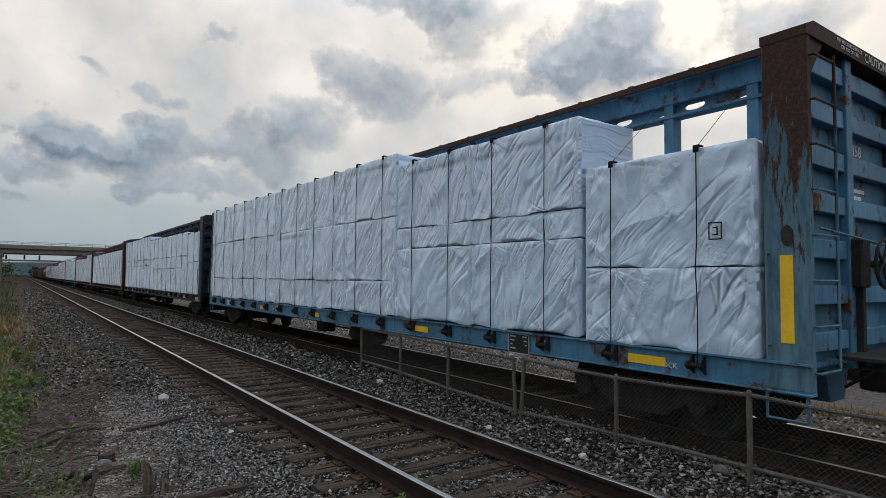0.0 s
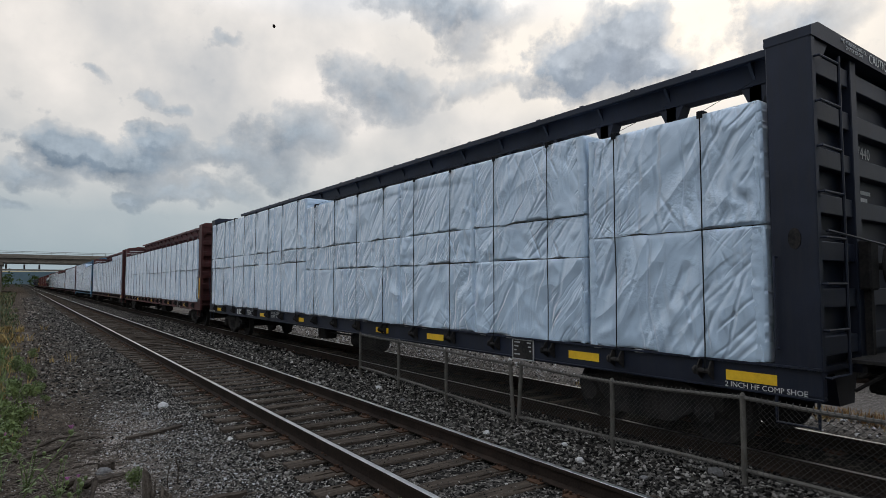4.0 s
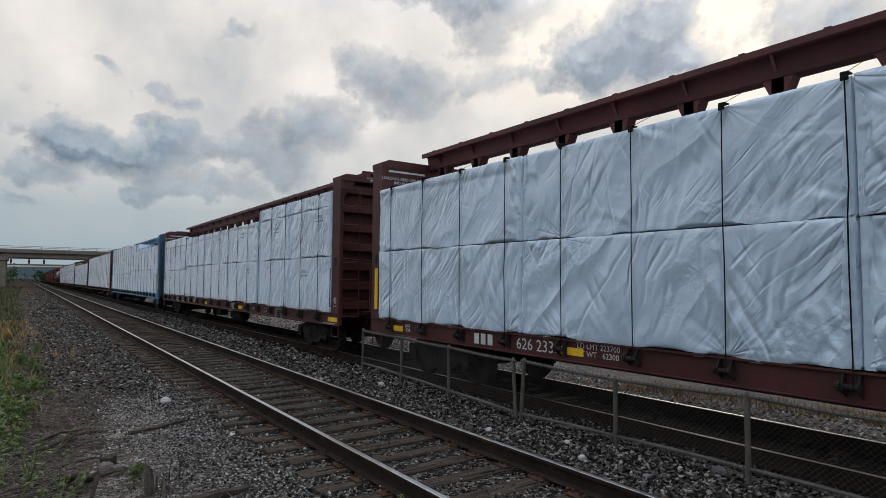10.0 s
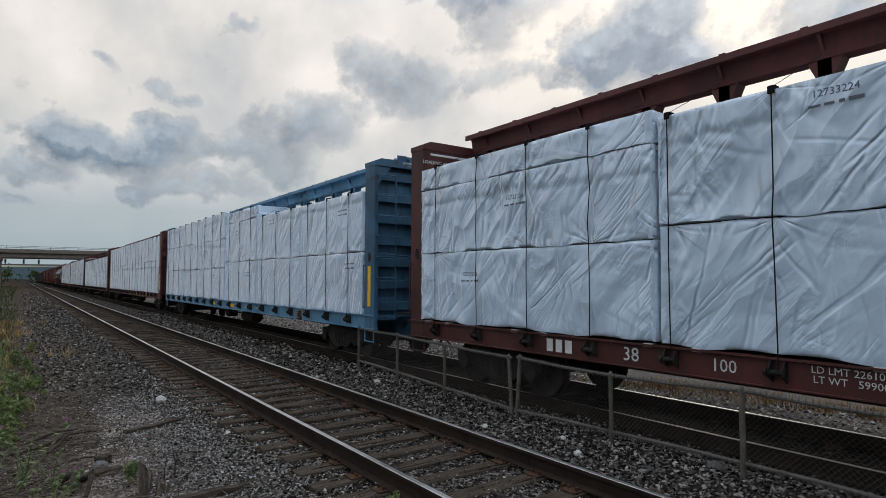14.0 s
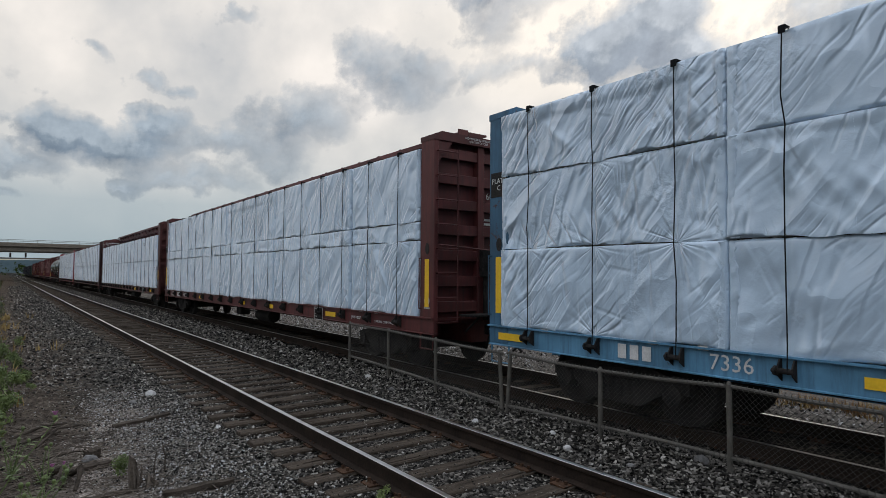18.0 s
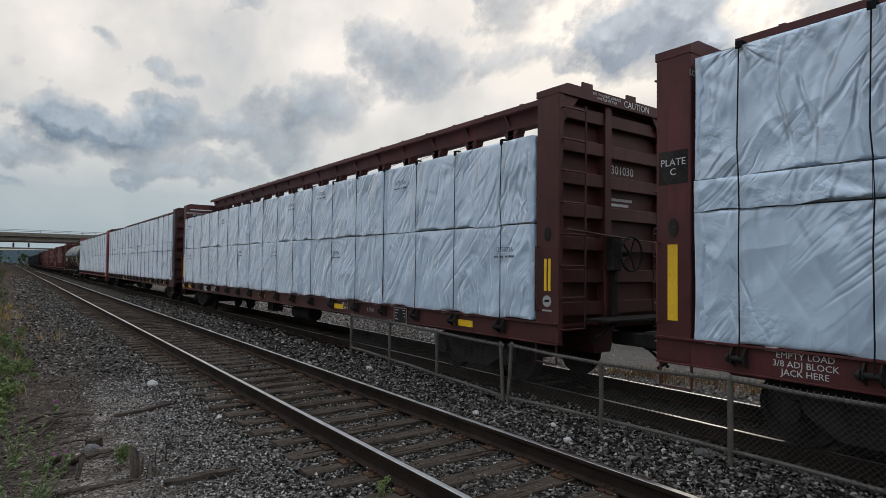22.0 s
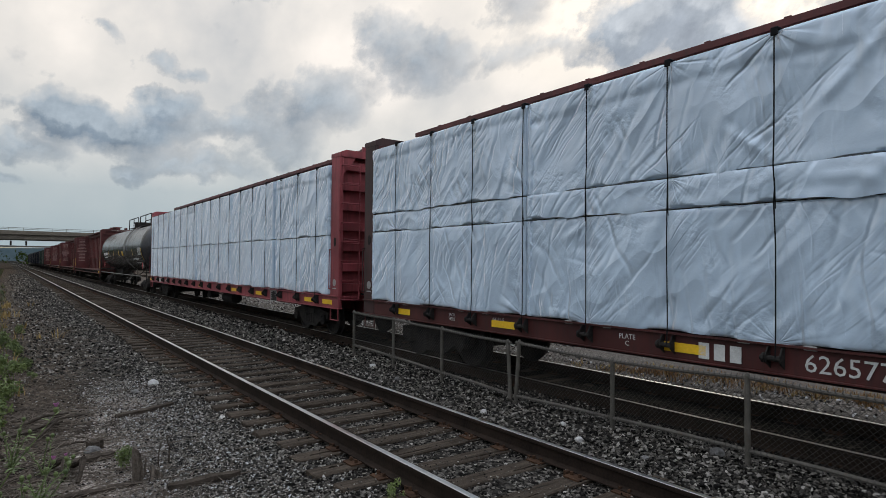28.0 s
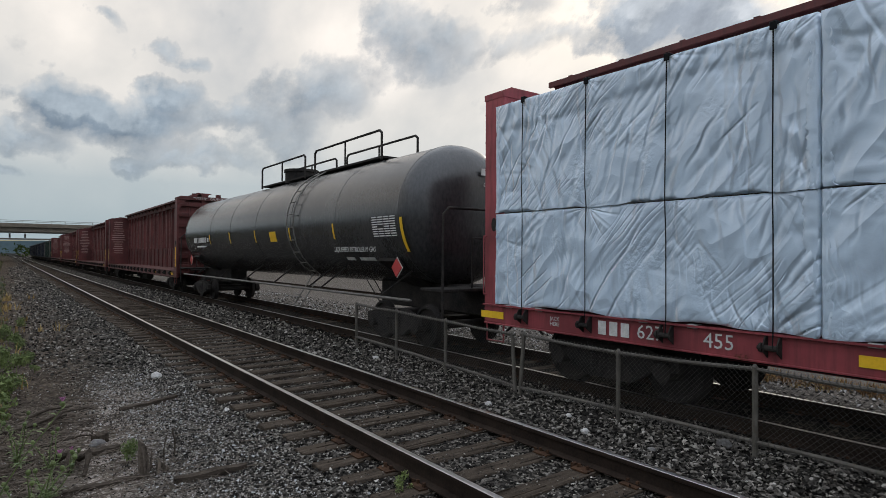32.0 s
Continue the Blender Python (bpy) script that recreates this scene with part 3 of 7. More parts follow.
def ground_height(x, y):
    """Section across the tracks: verge, ballast shoulder, crib, fence ridge, train track, yard."""
    pts = [(-60, -0.9), (-12, -0.45), (-3, -0.32), (0.5, -0.28), (1.9, -0.27), (2.5, -0.235), (5.05, -0.225), (5.5, -0.20), (5.95, -0.14), (6.4, -0.22), (9.0, -0.26), (9.8, -0.36), (12, -0.5), (16, -0.95), (20, -1.25), (60, -1.4)]
    z = pts[-1][1]
    for (a, za), (b, zb) in zip(pts[:-1], pts[1:]):
        if x <= b:
            k = max(0.0, (x - a) / (b - a))
            z = za + (zb - za) * k
            break
    soft = 1.0 if x < 2.3 or x > 9.6 else 0.35
    z += soft * (0.07 * noise.noise((x * 0.35, y * 0.3, 1.0)) + 0.035 * noise.noise((x * 1.3, y * 1.1, 4.0))) + 0.012 * noise.noise((x * 5, y * 5, 7.0))
    return z


def ground_material():
    mat, nt, nd, lk, bs = nodes_of("gravel_ground")
    tc = nd.new("ShaderNodeTexCoord")
    v = tc.outputs["Object"]
    vor = nd.new("ShaderNodeTexVoronoi")
    vor.inputs["Scale"].default_value = 26.0
    lk.new(v, vor.inputs["Vector"])
    vor2 = nd.new("ShaderNodeTexVoronoi")
    vor2.inputs["Scale"].default_value = 70.0
    lk.new(v, vor2.inputs["Vector"])
    sep = nd.new("ShaderNodeSeparateColor")
    lk.new(vor.outputs["Color"], sep.inputs["Color"])
    stone = ramp(nt, sep.outputs[0], [(0.0, (0.0045, 0.0042, 0.0038)), (0.5, (0.024, 0.0215, 0.0188)), (0.85, (0.08, 0.071, 0.062)), (1.0, (0.20, 0.18, 0.157))])
    dirt = ramp(nt, noise_tex(nt, v, 9, 9, 0.75), [(0.3, (0.006, 0.0044, 0.0034)), (0.52, (0.056, 0.043, 0.033)), (0.75, (0.20, 0.165, 0.130))])
    pale = ramp(nt, noise_tex(nt, v, 38, 7, 0.75), [(0.32, (0.035, 0.029, 0.024)), (0.46, (0.20, 0.170, 0.148)), (0.60, (0.50, 0.44, 0.39))])
    sx = nd.new("ShaderNodeSeparateXYZ")
    lk.new(v, sx.inputs[0])
    patch = noise_tex(nt, v, 0.55, 5, 0.6)

    def shift(a, k, c):
        m = nd.new("ShaderNodeMath")
        m.operation = "MULTIPLY_ADD"
        lk.new(a, m.inputs[0])
        m.inputs[1].default_value, m.inputs[2].default_value = k, c
        return m.outputs[0]

    def plus(a, b):
        m = nd.new("ShaderNodeMath")
        lk.new(a, m.inputs[0])
        lk.new(b, m.inputs[1])
        return m.outputs[0]

    # earth on the verge, gravel by the track
    verge = ramp(nt, plus(shift(sx.outputs["X"], -0.35, 0.55), patch), [(0.45, (0, 0, 0)), (0.75, (1, 1, 1))])
    spill = nd.new("ShaderNodeMapping")
    spill.vector_type = "TEXTURE"
    spill.inputs["Location"].default_value, spill.inputs["Scale"].default_value, spill.inputs["Rotation"].default_value = (1.62, 7.6, 0), (1.25, 5.6, 4.0), (0, 0, -0.08)
    lk.new(v, spill.inputs["Vector"])
    heap = nd.new("ShaderNodeTexGradient")
    heap.gradient_type = "SPHERICAL"
    lk.new(spill.outputs["Vector"], heap.inputs["Vector"])
    chalk = ramp(nt, plus(heap.outputs["Fac"], noise_tex(nt, v, 1.4, 7, 0.7)), [(0.58, (0, 0, 0)), (0.84, (0.95, 0.95, 0.95))])
    yard = ramp(nt, plus(shift(sx.outputs["X"], 0.5, -5.0), patch), [(0.3, (0, 0, 0)), (0.9, (1, 1, 1))])
    col = mixed(nt, verge, stone, mixed(nt, chalk, dirt, pale))
    # colour multiplied down in a strip along the train's track
    dark_bed = mixed(nt, 1.0, ramp(nt, shift(sx.outputs["X"], 1.0 / 12, 0.0), [(0.515, (1, 1, 1)), (0.54, (0.28, 0.26, 0.25)), (0.765, (0.28, 0.26, 0.25)), (0.80, (1, 1, 1))]), col, "MULTIPLY")
    col = mixed(nt, yard, dark_bed, mixed(nt, 0.8, pale, stone))
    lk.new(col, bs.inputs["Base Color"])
    bs.inputs["Roughness"].default_value = 0.95
    bs.inputs["Specular IOR Level"].default_value = 0.04
    n1 = bump(nt, vor.outputs["Distance"], 0.9, -0.02, bs)
    bump(nt, vor2.outputs["Distance"], 0.6, -0.006, bs, n1)
    return mat


def ground():
    g = Geo()
    xs = sorted(set([-3000, -1200, -500, -200, -90, -45, -25, -15, -10, -7] + [round(-5 + 0.16 * i, 3) for i in range(100)] + [11.5, 13, 15, 18, 24, 32, 45, 70, 120, 250, 600, 1500, 3000]))
    ys = sorted(set([-3000, -900, -250, -80, -30, -12, -5, -2, 0] + [round(1 + 0.16 * i, 3) for i in range(110)] + [19 + 0.6 * i for i in range(50)] + [50 + 4 * i for i in range(30)] + [180, 220, 280, 360, 480, 650, 900, 1400, 2200, 3200, 4200]))
    n = len(xs)
    v = [(x, y, ground_height(x, y) if abs(x) < 200 and abs(y) < 400 else -0.7) for y in ys for x in xs]
    f = [(j * n + i, j * n + i + 1, (j + 1) * n + i + 1, (j + 1) * n + i) for j in range(len(ys) - 1) for i in range(n - 1)]
    g.add(v, f)
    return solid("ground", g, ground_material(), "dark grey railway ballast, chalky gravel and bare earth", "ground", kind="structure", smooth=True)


ground()

# ---------------- tracks ----------------
RAIL_PROF = [(-0.036, -0.002), (-0.036, -0.036), (-0.009, -0.050), (-0.009, -0.150), (-0.070, -0.168), (-0.070, -0.180), (0.070, -0.180), (0.070, -0.168), (0.009, -0.150), (0.009, -0.050), (0.036, -0.036), (0.036, -0.002)]
TIE_SPACE = 0.53


def track(name, cx, cz, y0, y1, near, label, head=M_RAILTOP):
    """Two rails on wooden ties; ties within near are separate pieces with plates and spikes, the rest one mesh."""
    root = thing(name, label, "railway track", kind="structure", at=(cx, 0, cz))
    for sx in (-0.7525, 0.7525):
        rail = part("rail", Geo().prism([(sx + p, q) for p, q in RAIL_PROF], y0, y1), M_RAILSIDE, root, "rust-brown steel rail with a shiny head")
        part("rail_head", Geo().prism([(sx - 0.034, -0.004), (sx - 0.026, 0.0), (sx + 0.026, 0.0), (sx + 0.034, -0.004)], y0, y1), head, rail, "polished running surface")
    tie_meshes = []
    for k in range(6):
        g = Geo()
        rnd = random.Random(40 + k)
        g.box(-1.3, 1.3, -0.112, 0.112, -0.35, -0.19, 0.012)
        for i, p in enumerate(g.v):
            g.v[i] = (p[0] + rnd.uniform(-0.02, 0.02), p[1] + rnd.uniform(-0.012, 0.012), p[2] + (rnd.uniform(-0.012, 0.004) if p[2] > -0.25 else 0))
        for q in range(3):
            yy = rnd.uniform(-0.08, 0.08)
            x0 = rnd.uniform(-1.2, 0.5)
            g.box(x0, x0 + rnd.uniform(0.3, 0.8), yy, yy + 0.006, -0.195, -0.1845)
        tie_meshes.append(g.mesh("tie", M_TIE))
    plate = Geo()
    for sx in (-0.7525, 0.7525):
        plate.box(sx - 0.16, sx + 0.16, -0.09, 0.09, -0.192, -0.177)
        for dx in (-0.085, 0.085):
            for dy in (-0.05, 0.05):
                plate.box(sx + dx - 0.012, sx + dx + 0.012, dy - 0.012, dy + 0.012, -0.18, -0.145)
    plate_mesh = plate.mesh("tie_plates", M_PLATE)
    anchor = Geo()
    for sx in (-0.7525, 0.7525):
        anchor.box(sx - 0.085, sx + 0.085, 0.115, 0.15, -0.215, -0.165)
    anchor_mesh = anchor.mesh("rail_anchors", M_PLATE)
    rest = Geo()
    rnd = random.Random(9)
    y = y0
    while y < y1:
        if near[0] <= y <= near[1]:
            t = part("tie", tie_meshes[rnd.randrange(6)], None, root, at=(rnd.uniform(-0.06, 0.06), y, 0))
            t.rotation_euler = (0, 0, rnd.uniform(-0.015, 0.015))
            part("tie_plates", plate_mesh, None, t)
            if rnd.random() < 0.5:
                part("rail_anchors", anchor_mesh, None, t)
        elif y < 150:
            rest.box(-1.3, 1.3, y - 0.11, y + 0.11, -0.35, -0.19 + rnd.uniform(-0.01, 0.003))
        y += TIE_SPACE * rnd.uniform(0.94, 1.06)
    tagged(part("far_ties", rest, M_TIE, root, "weathered grey-brown wooden ties"), kind="stuff")
    return root


track("track_near", NEAR_X, 0.0, -6, 420, (2.0, 60), "railway track with rust-brown rails and weathered wooden ties")
track("track_train", TRAIN_X, TRAIN_Z, -30, 420, (1.0, 30), "railway track under the freight train, grimy wooden ties", M_RAILDULL)


def ballast():
    """Loose crushed stones, as real lumps, thick beside and between the ties."""
    rnd = random.Random(5)
    base = []
    for k in range(14):
        bm = bmesh.new()
        for i in range(7):
            q = Vector((rnd.gauss(0, 1), rnd.gauss(0, 1), rnd.gauss(0, 1))).normalized()
            bm.verts.new((q.x * rnd.uniform(0.9, 1.2), q.y * rnd.uniform(0.7, 1.0), q.z * rnd.uniform(0.55, 0.85)))
        bmesh.ops.convex_hull(bm, input=bm.verts)
        bmesh.ops.delete(bm, geom=[q for q in bm.verts if not q.link_faces], context="VERTS")
        bm.verts.index_update()
        base.append((np.array([tuple(p.co) for p in bm.verts]), np.array([[q.index for q in fc.verts] for fc in bm.faces])))
        bm.free()
    vs, fs, off = [], [], 0
    piles = []

    def scatter(n, x0, x1, y0, y1, r0, r1, lift, power=1.0):
        nonlocal off, vs, fs
        for i in range(n):
            x = rnd.uniform(x0, x1) + rnd.gauss(0, 0.16)
            y = y0 + (y1 - y0) * rnd.random() ** power + rnd.gauss(0, 0.6)
            r = rnd.uniform(r0, r1) * (1.25 if rnd.random() < 0.08 else 1)
            b, fc = base[rnd.randrange(14)]
            a = rnd.uniform(0, 6.283)
            c, s = math.cos(a), math.sin(a)
            p = b * r
            q = np.stack([c * p[:, 0] - s * p[:, 1] + x, s * p[:, 0] + c * p[:, 1] + y, p[:, 2] + ground_height(x, y) + (lift + 0.25) * r], 1)
            vs.append(q)
            fs.append(fc + off)
            off += len(b)

    scatter(11000, 4.95, 6.6, 2.2, 11, 0.016, 0.034, 0.25, 1.4)
    scatter(5500, 4.95, 6.7, 11, 40, 0.03, 0.05, 0.25, 1.3)
    scatter(7000, 2.5, 5.0, 2.6, 9, 0.011, 0.025, 0.0, 1.3)
    scatter(3500, 2.5, 5.0, 9, 30, 0.02, 0.034, 0.0)
    scatter(5000, 2.25, 2.7, 3.0, 13, 0.010, 0.028, 0.2, 1.3)
    scatter(3000, 1.9, 2.6, 9.5, 14, 0.010, 0.026, 0.2)
    scatter(900, 1.8, 2.15, 7.2, 8.0, 0.008, 0.018, 0.2)
    scatter(800, 0.4, 1.6, 6, 13, 0.006, 0.020, 0.2, 1.3)
    scatter(4500, 2.5, 5.0, 2.8, 12, 0.006, 0.014, 3.4, 1.3)
    scatter(5000, 0.4, 2.6, 13, 45, 0.024, 0.045, 0.2, 1.2)
    scatter(2500, -0.8, 1.5, 5.5, 18, 0.006, 0.018, 0.2, 1.3)
    scatter(2600, -2.5, 1.4, 14, 75, 0.02, 0.045, 0.2, 1.2)
    scatter(1500, 0.3, 2.4, 40, 110, 0.05, 0.08, 0.2, 1.2)
    piles.append((vs, fs))
    vs, fs, off = [], [], 0
    scatter(17000, 0.95, 2.25, 4.6, 11.5, 0.005, 0.014, 0.3)
    scatter(3200, 1.1, 2.5, 4.4, 12, 0.010, 0.022, 0.4)
    scatter(5000, -1.6, 1.1, 5.5, 20, 0.005, 0.016, 0.2, 1.4)
    scatter(1500, -2.5, 1.2, 18, 60, 0.012, 0.035, 0.2, 1.3)
    scatter(2600, 9.2, 12, 3, 22, 0.02, 0.045, 0.2)
    scatter(3500, 9.4, 15, 12, 42, 0.025, 0.055, 0.2)
    piles.append((vs, fs))
    looks = [("ballast_stones", "loose dark grey and pale crushed stones", "ballast", stone_material()), ("gravel", "pale tan fine gravel strewn beside the track", "gravel", stone_material("pale_gravel", 2.4))]
    for (vv, ff), (name, label, kind_of, mat) in zip(piles, looks):
        me = bpy.data.meshes.new(name)
        me.from_pydata(np.concatenate(vv).tolist(), [], np.concatenate(ff).tolist())
        me.materials.append(mat)
        tagged(new(name, me), label, kind_of, kind="stuff")


def stone_material(name="crushed_stone", pale=1.0):
    mat, nt, nd, lk, bs = nodes_of(name)
    geo = nd.new("ShaderNodeNewGeometry")
    tc = nd.new("ShaderNodeTexCoord")
    tones = [(0.0, (0.003, 0.0028, 0.0026)), (0.38, (0.036, 0.033, 0.030)), (0.76, (0.150, 0.137, 0.122)), (0.95, (0.32, 0.295, 0.265)), (1.0, (0.48, 0.45, 0.41))]
    a = ramp(nt, geo.outputs["Random Per Island"], [(k, tuple(min(0.5, q * pale) for q in c)) for k, c in tones])
    col = mixed(nt, 0.5, a, ramp(nt, noise_tex(nt, tc.outputs["Object"], 60, 6, 0.7), [(0.3, (0.25, 0.24, 0.23)), (0.7, (1, 1, 1))]), "MULTIPLY")
    lk.new(col, bs.inputs["Base Color"])
    bs.inputs["Roughness"].default_value = 0.9
    bs.inputs["Specular IOR Level"].default_value = 0.05
    bump(nt, noise_tex(nt, tc.outputs["Object"], 90, 5, 0.7), 0.6, 0.003, bs)
    return mat


ballast()

# ---------------- fence between the tracks ----------------
FENCE_X = 5.9


def fence():
    root = thing("fence", "low weathered chain-link fence on pipe posts between two tracks", "fence", at=(FENCE_X, 0, 0))
    # y, height of the lower rail, height of the upper rail, lean along the track
    near = [(-2.0, 0.0, 0.72), (0.3, 0.0, 0.70), (1.75, 0.005, 0.70), (3.085, 0.01, 0.72), (4.69, -0.015, 0.66), (6.36, -0.06, 0.70)]
    far = [(6.47, -0.06, 0.68), (8.14, 0.0, 0.72), (9.68, 0.06, 0.76), (11.25, 0.10, 0.78)]
    for run in (near, far):
        for (a, l0, u0), (b, l1, u1) in zip(run[:-1], run[1:]):
            m = (a + b) / 2
            part("top_rail", Geo().path([(0, a, u0), (0.01, m, (u0 + u1) / 2 - 0.015), (0, b, u1)], 0.021, 8), M_FENCE, root, smooth=True)
            part("bottom_rail", Geo().path([(0, a, l0), (-0.01, m, (l0 + l1) / 2 + 0.012), (0, b, l1)], 0.021, 8), M_FENCE, root, smooth=True)
        for (a, l0, u0), (b, l1, u1) in zip(run[:-1], run[1:]):
            w = Geo()
            n = max(1, int((b - a) / 0.056))
            hgt = (u0 + u1 - l0 - l1) / 2
            step = (b - a) / n
            lead = hgt
            for i in range(-int(lead / step) - 1, n + 1):
                for sgn in (1, -1):
                    ya, yb = a + i * step, a + i * step + lead
                    ta, tb = max(0.0, (a - ya) / lead), min(1.0, (b - ya) / lead)
                    if tb <= ta:
                        continue
                    pts = []
                    for t in (ta, tb):
                        yy = ya + t * lead
                        k = (yy - a) / (b - a)
                        lo, up = l0 + (l1 - l0) * k, u0 + (u1 - u0) * k
                        tt = t if sgn > 0 else 1 - t
                        pts.append((0.004 * sgn, yy, lo + (up - lo) * tt))
                    w.tube(pts[0], pts[1], 0.0021, 3, cap=False)
            # the wire's ends are bent round both rails
            for i in range(n):
                yy = a + (i + 0.5) * step
                k = (yy - a) / (b - a)
                for zz in (l0 + (l1 - l0) * k, u0 + (u1 - u0) * k):
                    w.tube((-0.026, yy - 0.012, zz - 0.026), (-0.026, yy + 0.012, zz + 0.012), 0.005, 4)
                    w.tube((-0.026, yy + 0.012, zz + 0.012), (0.004, yy + 0.016, zz + 0.030), 0.005, 4)
            part("mesh_panel", w, M_WIRE, root, "rusty diamond wire mesh")
        for i, (a, l0, u0) in enumerate(run):
            lean = 0.0
            if abs(a - 6.36) < 0.01:
                lean = -0.07
            if abs(a - 6.47) < 0.01:
                lean = 0.06
            p = Geo().tube((0, a - lean * 0.3, -0.35), (0, a + lean, u0 + 0.02), 0.028, 10)
            p.tube((0, a + lean, u0 + 0.02), (0, a + lean, u0 + 0.05), 0.03, 10, 0.012)
            part("post", p, M_FENCE, root, smooth=True)
    return root


fence()


# ---------------- overpass and distance ----------------
def overpass():
    y = 180.0
    root = thing("overpass", "long concrete road overpass crossing the railway", "bridge", at=(0, y, 0))
    part("girder", Geo().box(-90, 120, -0.4, 0.4, 7.0, 8.15, 0.05), M_CONC, root)
    part("girder", Geo().box(-90, 120, 9.0, 9.8, 7.0, 8.15, 0.05), M_CONC, root)
    part("deck", Geo().box(-90, 120, -1.2, 10.6, 8.2, 8.6), M_CONC, root)
    part("parapet", Geo().box(-90, 120, -1.25, -0.95, 8.6, 9.15), M_CONC, root)
    rails = Geo()
    for z in (9.5, 9.85):
        rails.tube((-90, -1.1, z), (120, -1.1, z), 0.05, 6)
    part("guard_rail", rails, M_GALV, root)
    for i in range(70):
        part("rail_post", RAILPOST, None, root, at=(-90 + 3.0 * i, -1.1, 9.15))
    for x in (-24.5, -4.6, 15.5, 35.5, 55.5):
        part("pier", Geo().box(x - 0.6, x + 0.6, -0.3, 9.7, -1, 6.3, 0.08), M_CONC, root)
        part("pier_cap", Geo().box(x - 0.9, x + 0.9, -0.7, 10.1, 6.3, 7.0, 0.06), M_CONC, root)
    return root


RAILPOST = Geo().box(-0.05, 0.05, -0.05, 0.05, 0, 0.75).mesh("rail_post", M_GALV)
overpass()


# ---------------- the train ----------------
# metres that the train has gone since the start
TRAVEL = [(0, 0.0), (2, 12.16), (4, 24.49), (6, 37.0), (8, 49.69), (10, 62.56), (12, 75.62), (14, 88.86), (16, 102.26), (18, 115.81), (20, 129.51), (22, 143.32), (24, 157.24), (26, 171.22), (28, 185.25), (30, 199.28), (32, 213.28)]
ROLLING = []   # things that ride along, with their places at the start
TURNING = []   # wheelsets
HALF, DECK, TOP, LONG, TB = 1.36, 1.09, 4.60, 22.8, 0.45
STRAPS = [1.17 + 1.2165 * i for i in range(18)]


def side_m(y, z, x=-HALF - 0.004):
    """Letters on the side that faces the near track."""
    return Matrix(((0, 0, -1, x), (-1, 0, 0, y), (0, 1, 0, z), (0, 0, 0, 1)))


def front_m(x, y, z):
    """Letters on a face that looks along the train's way."""
    return Matrix(((1, 0, 0, x), (0, 0, -1, y), (0, 1, 0, z), (0, 0, 0, 1)))


def wheelset_mesh():
    g = Geo()
    prof = [(-0.07, 0.15), (-0.07, 0.36), (-0.066, 0.455), (-0.05, 0.462), (-0.04, 0.425), (0.07, 0.415), (0.07, 0.36), (0.03, 0.34), (0.02, 0.15), (0.09, 0.13), (0.09, 0.06)]
    for s in (-1, 1):
        g.lathe([(s * (0.7525 + a), r) for a, r in prof], (0, 0, 0), "x", 24)
    g.tube((-1.0, 0, 0), (1.0, 0, 0), 0.085, 12)
    for s in (-1, 1):
        g.tube((s * 0.94, 0, 0), (s * 1.12, 0, 0), 0.13, 14)
        for i in range(3):
            a = 2 * math.pi * i / 3
            g.tube((s * 1.12, 0.07 * math.cos(a), 0.07 * math.sin(a)), (s * 1.14, 0.07 * math.cos(a), 0.07 * math.sin(a)), 0.02, 6)
    return g.mesh("wheelset", M_BLACK, True)


def sideframe_mesh(s):
    g = Geo()
    x = s * 1.0
    lo = [(-1.08, 0.60), (-0.78, 0.64), (-0.42, 0.74), (0.42, 0.74), (0.78, 0.64), (1.08, 0.60), (1.08, 0.44), (0.99, 0.43), (0.97, 0.54), (0.76, 0.54), (0.70, 0.40), (0.38, 0.20), (-0.38, 0.20), (-0.70, 0.40), (-0.76, 0.54), (-0.97, 0.54), (-0.99, 0.43), (-1.08, 0.44)]
    g.prism([(p, q) for p, q in lo], x - 0.07, x + 0.07, "x")
    for y in (-0.22, -0.07, 0.08, 0.23):
        g.tube((x + s * 0.03, y, 0.27), (x + s * 0.03, y, 0.52), 0.06, 10)
        for k in range(4):
            g.lathe([(0.29 + 0.055 * k, 0.075), (0.315 + 0.055 * k, 0.075)], (x + s * 0.03, y, 0), "z", 10)
    g.box(x - 0.1, x + 0.1, -0.33, 0.33, 0.52, 0.68, 0.02)
    return g.mesh("sideframe", M_BLACK)


WHEELSET = wheelset_mesh()
FRAMES = [sideframe_mesh(-1), sideframe_mesh(1)]
BOLSTER = Geo().box(-0.95, 0.95, -0.2, 0.2, 0.45, 0.72, 0.03).box(-0.5, 0.5, -0.6, 0.6, 0.5, 0.56).mesh("truck", M_BLACK)
BRAKE = Geo().box(-0.85, 0.85, -0.06, 0.06, -0.05, 0.07, 0.01).mesh("brake_beam", M_BLACK)


def truck(car, y, turning=True):
    t = part("truck", BOLSTER, None, car, "grimy black four-wheel truck", at=(0, y, 0))
    for fr in FRAMES:
        part("sideframe", fr, None, t)
    for dy in (-0.865, 0.865):
        w = part("wheelset", WHEELSET, None, t, at=(0, dy, 0.42))
        if turning:
            TURNING.append((w, dy))
    for dy in (-0.38, 0.38):
        part("brake_beam", BRAKE, None, t, at=(0, dy, 0.36))
    return t


COUPLER = Geo().box(-0.1, 0.1, -0.05, 0.75, 0.72, 0.92, 0.02).box(-0.17, 0.17, 0.55, 0.86, 0.70, 0.97, 0.04).tube((-0.05, 0.45, 0.74), (-0.12, 0.8, 0.45), 0.025, 6).mesh("coupler", M_BLACK)


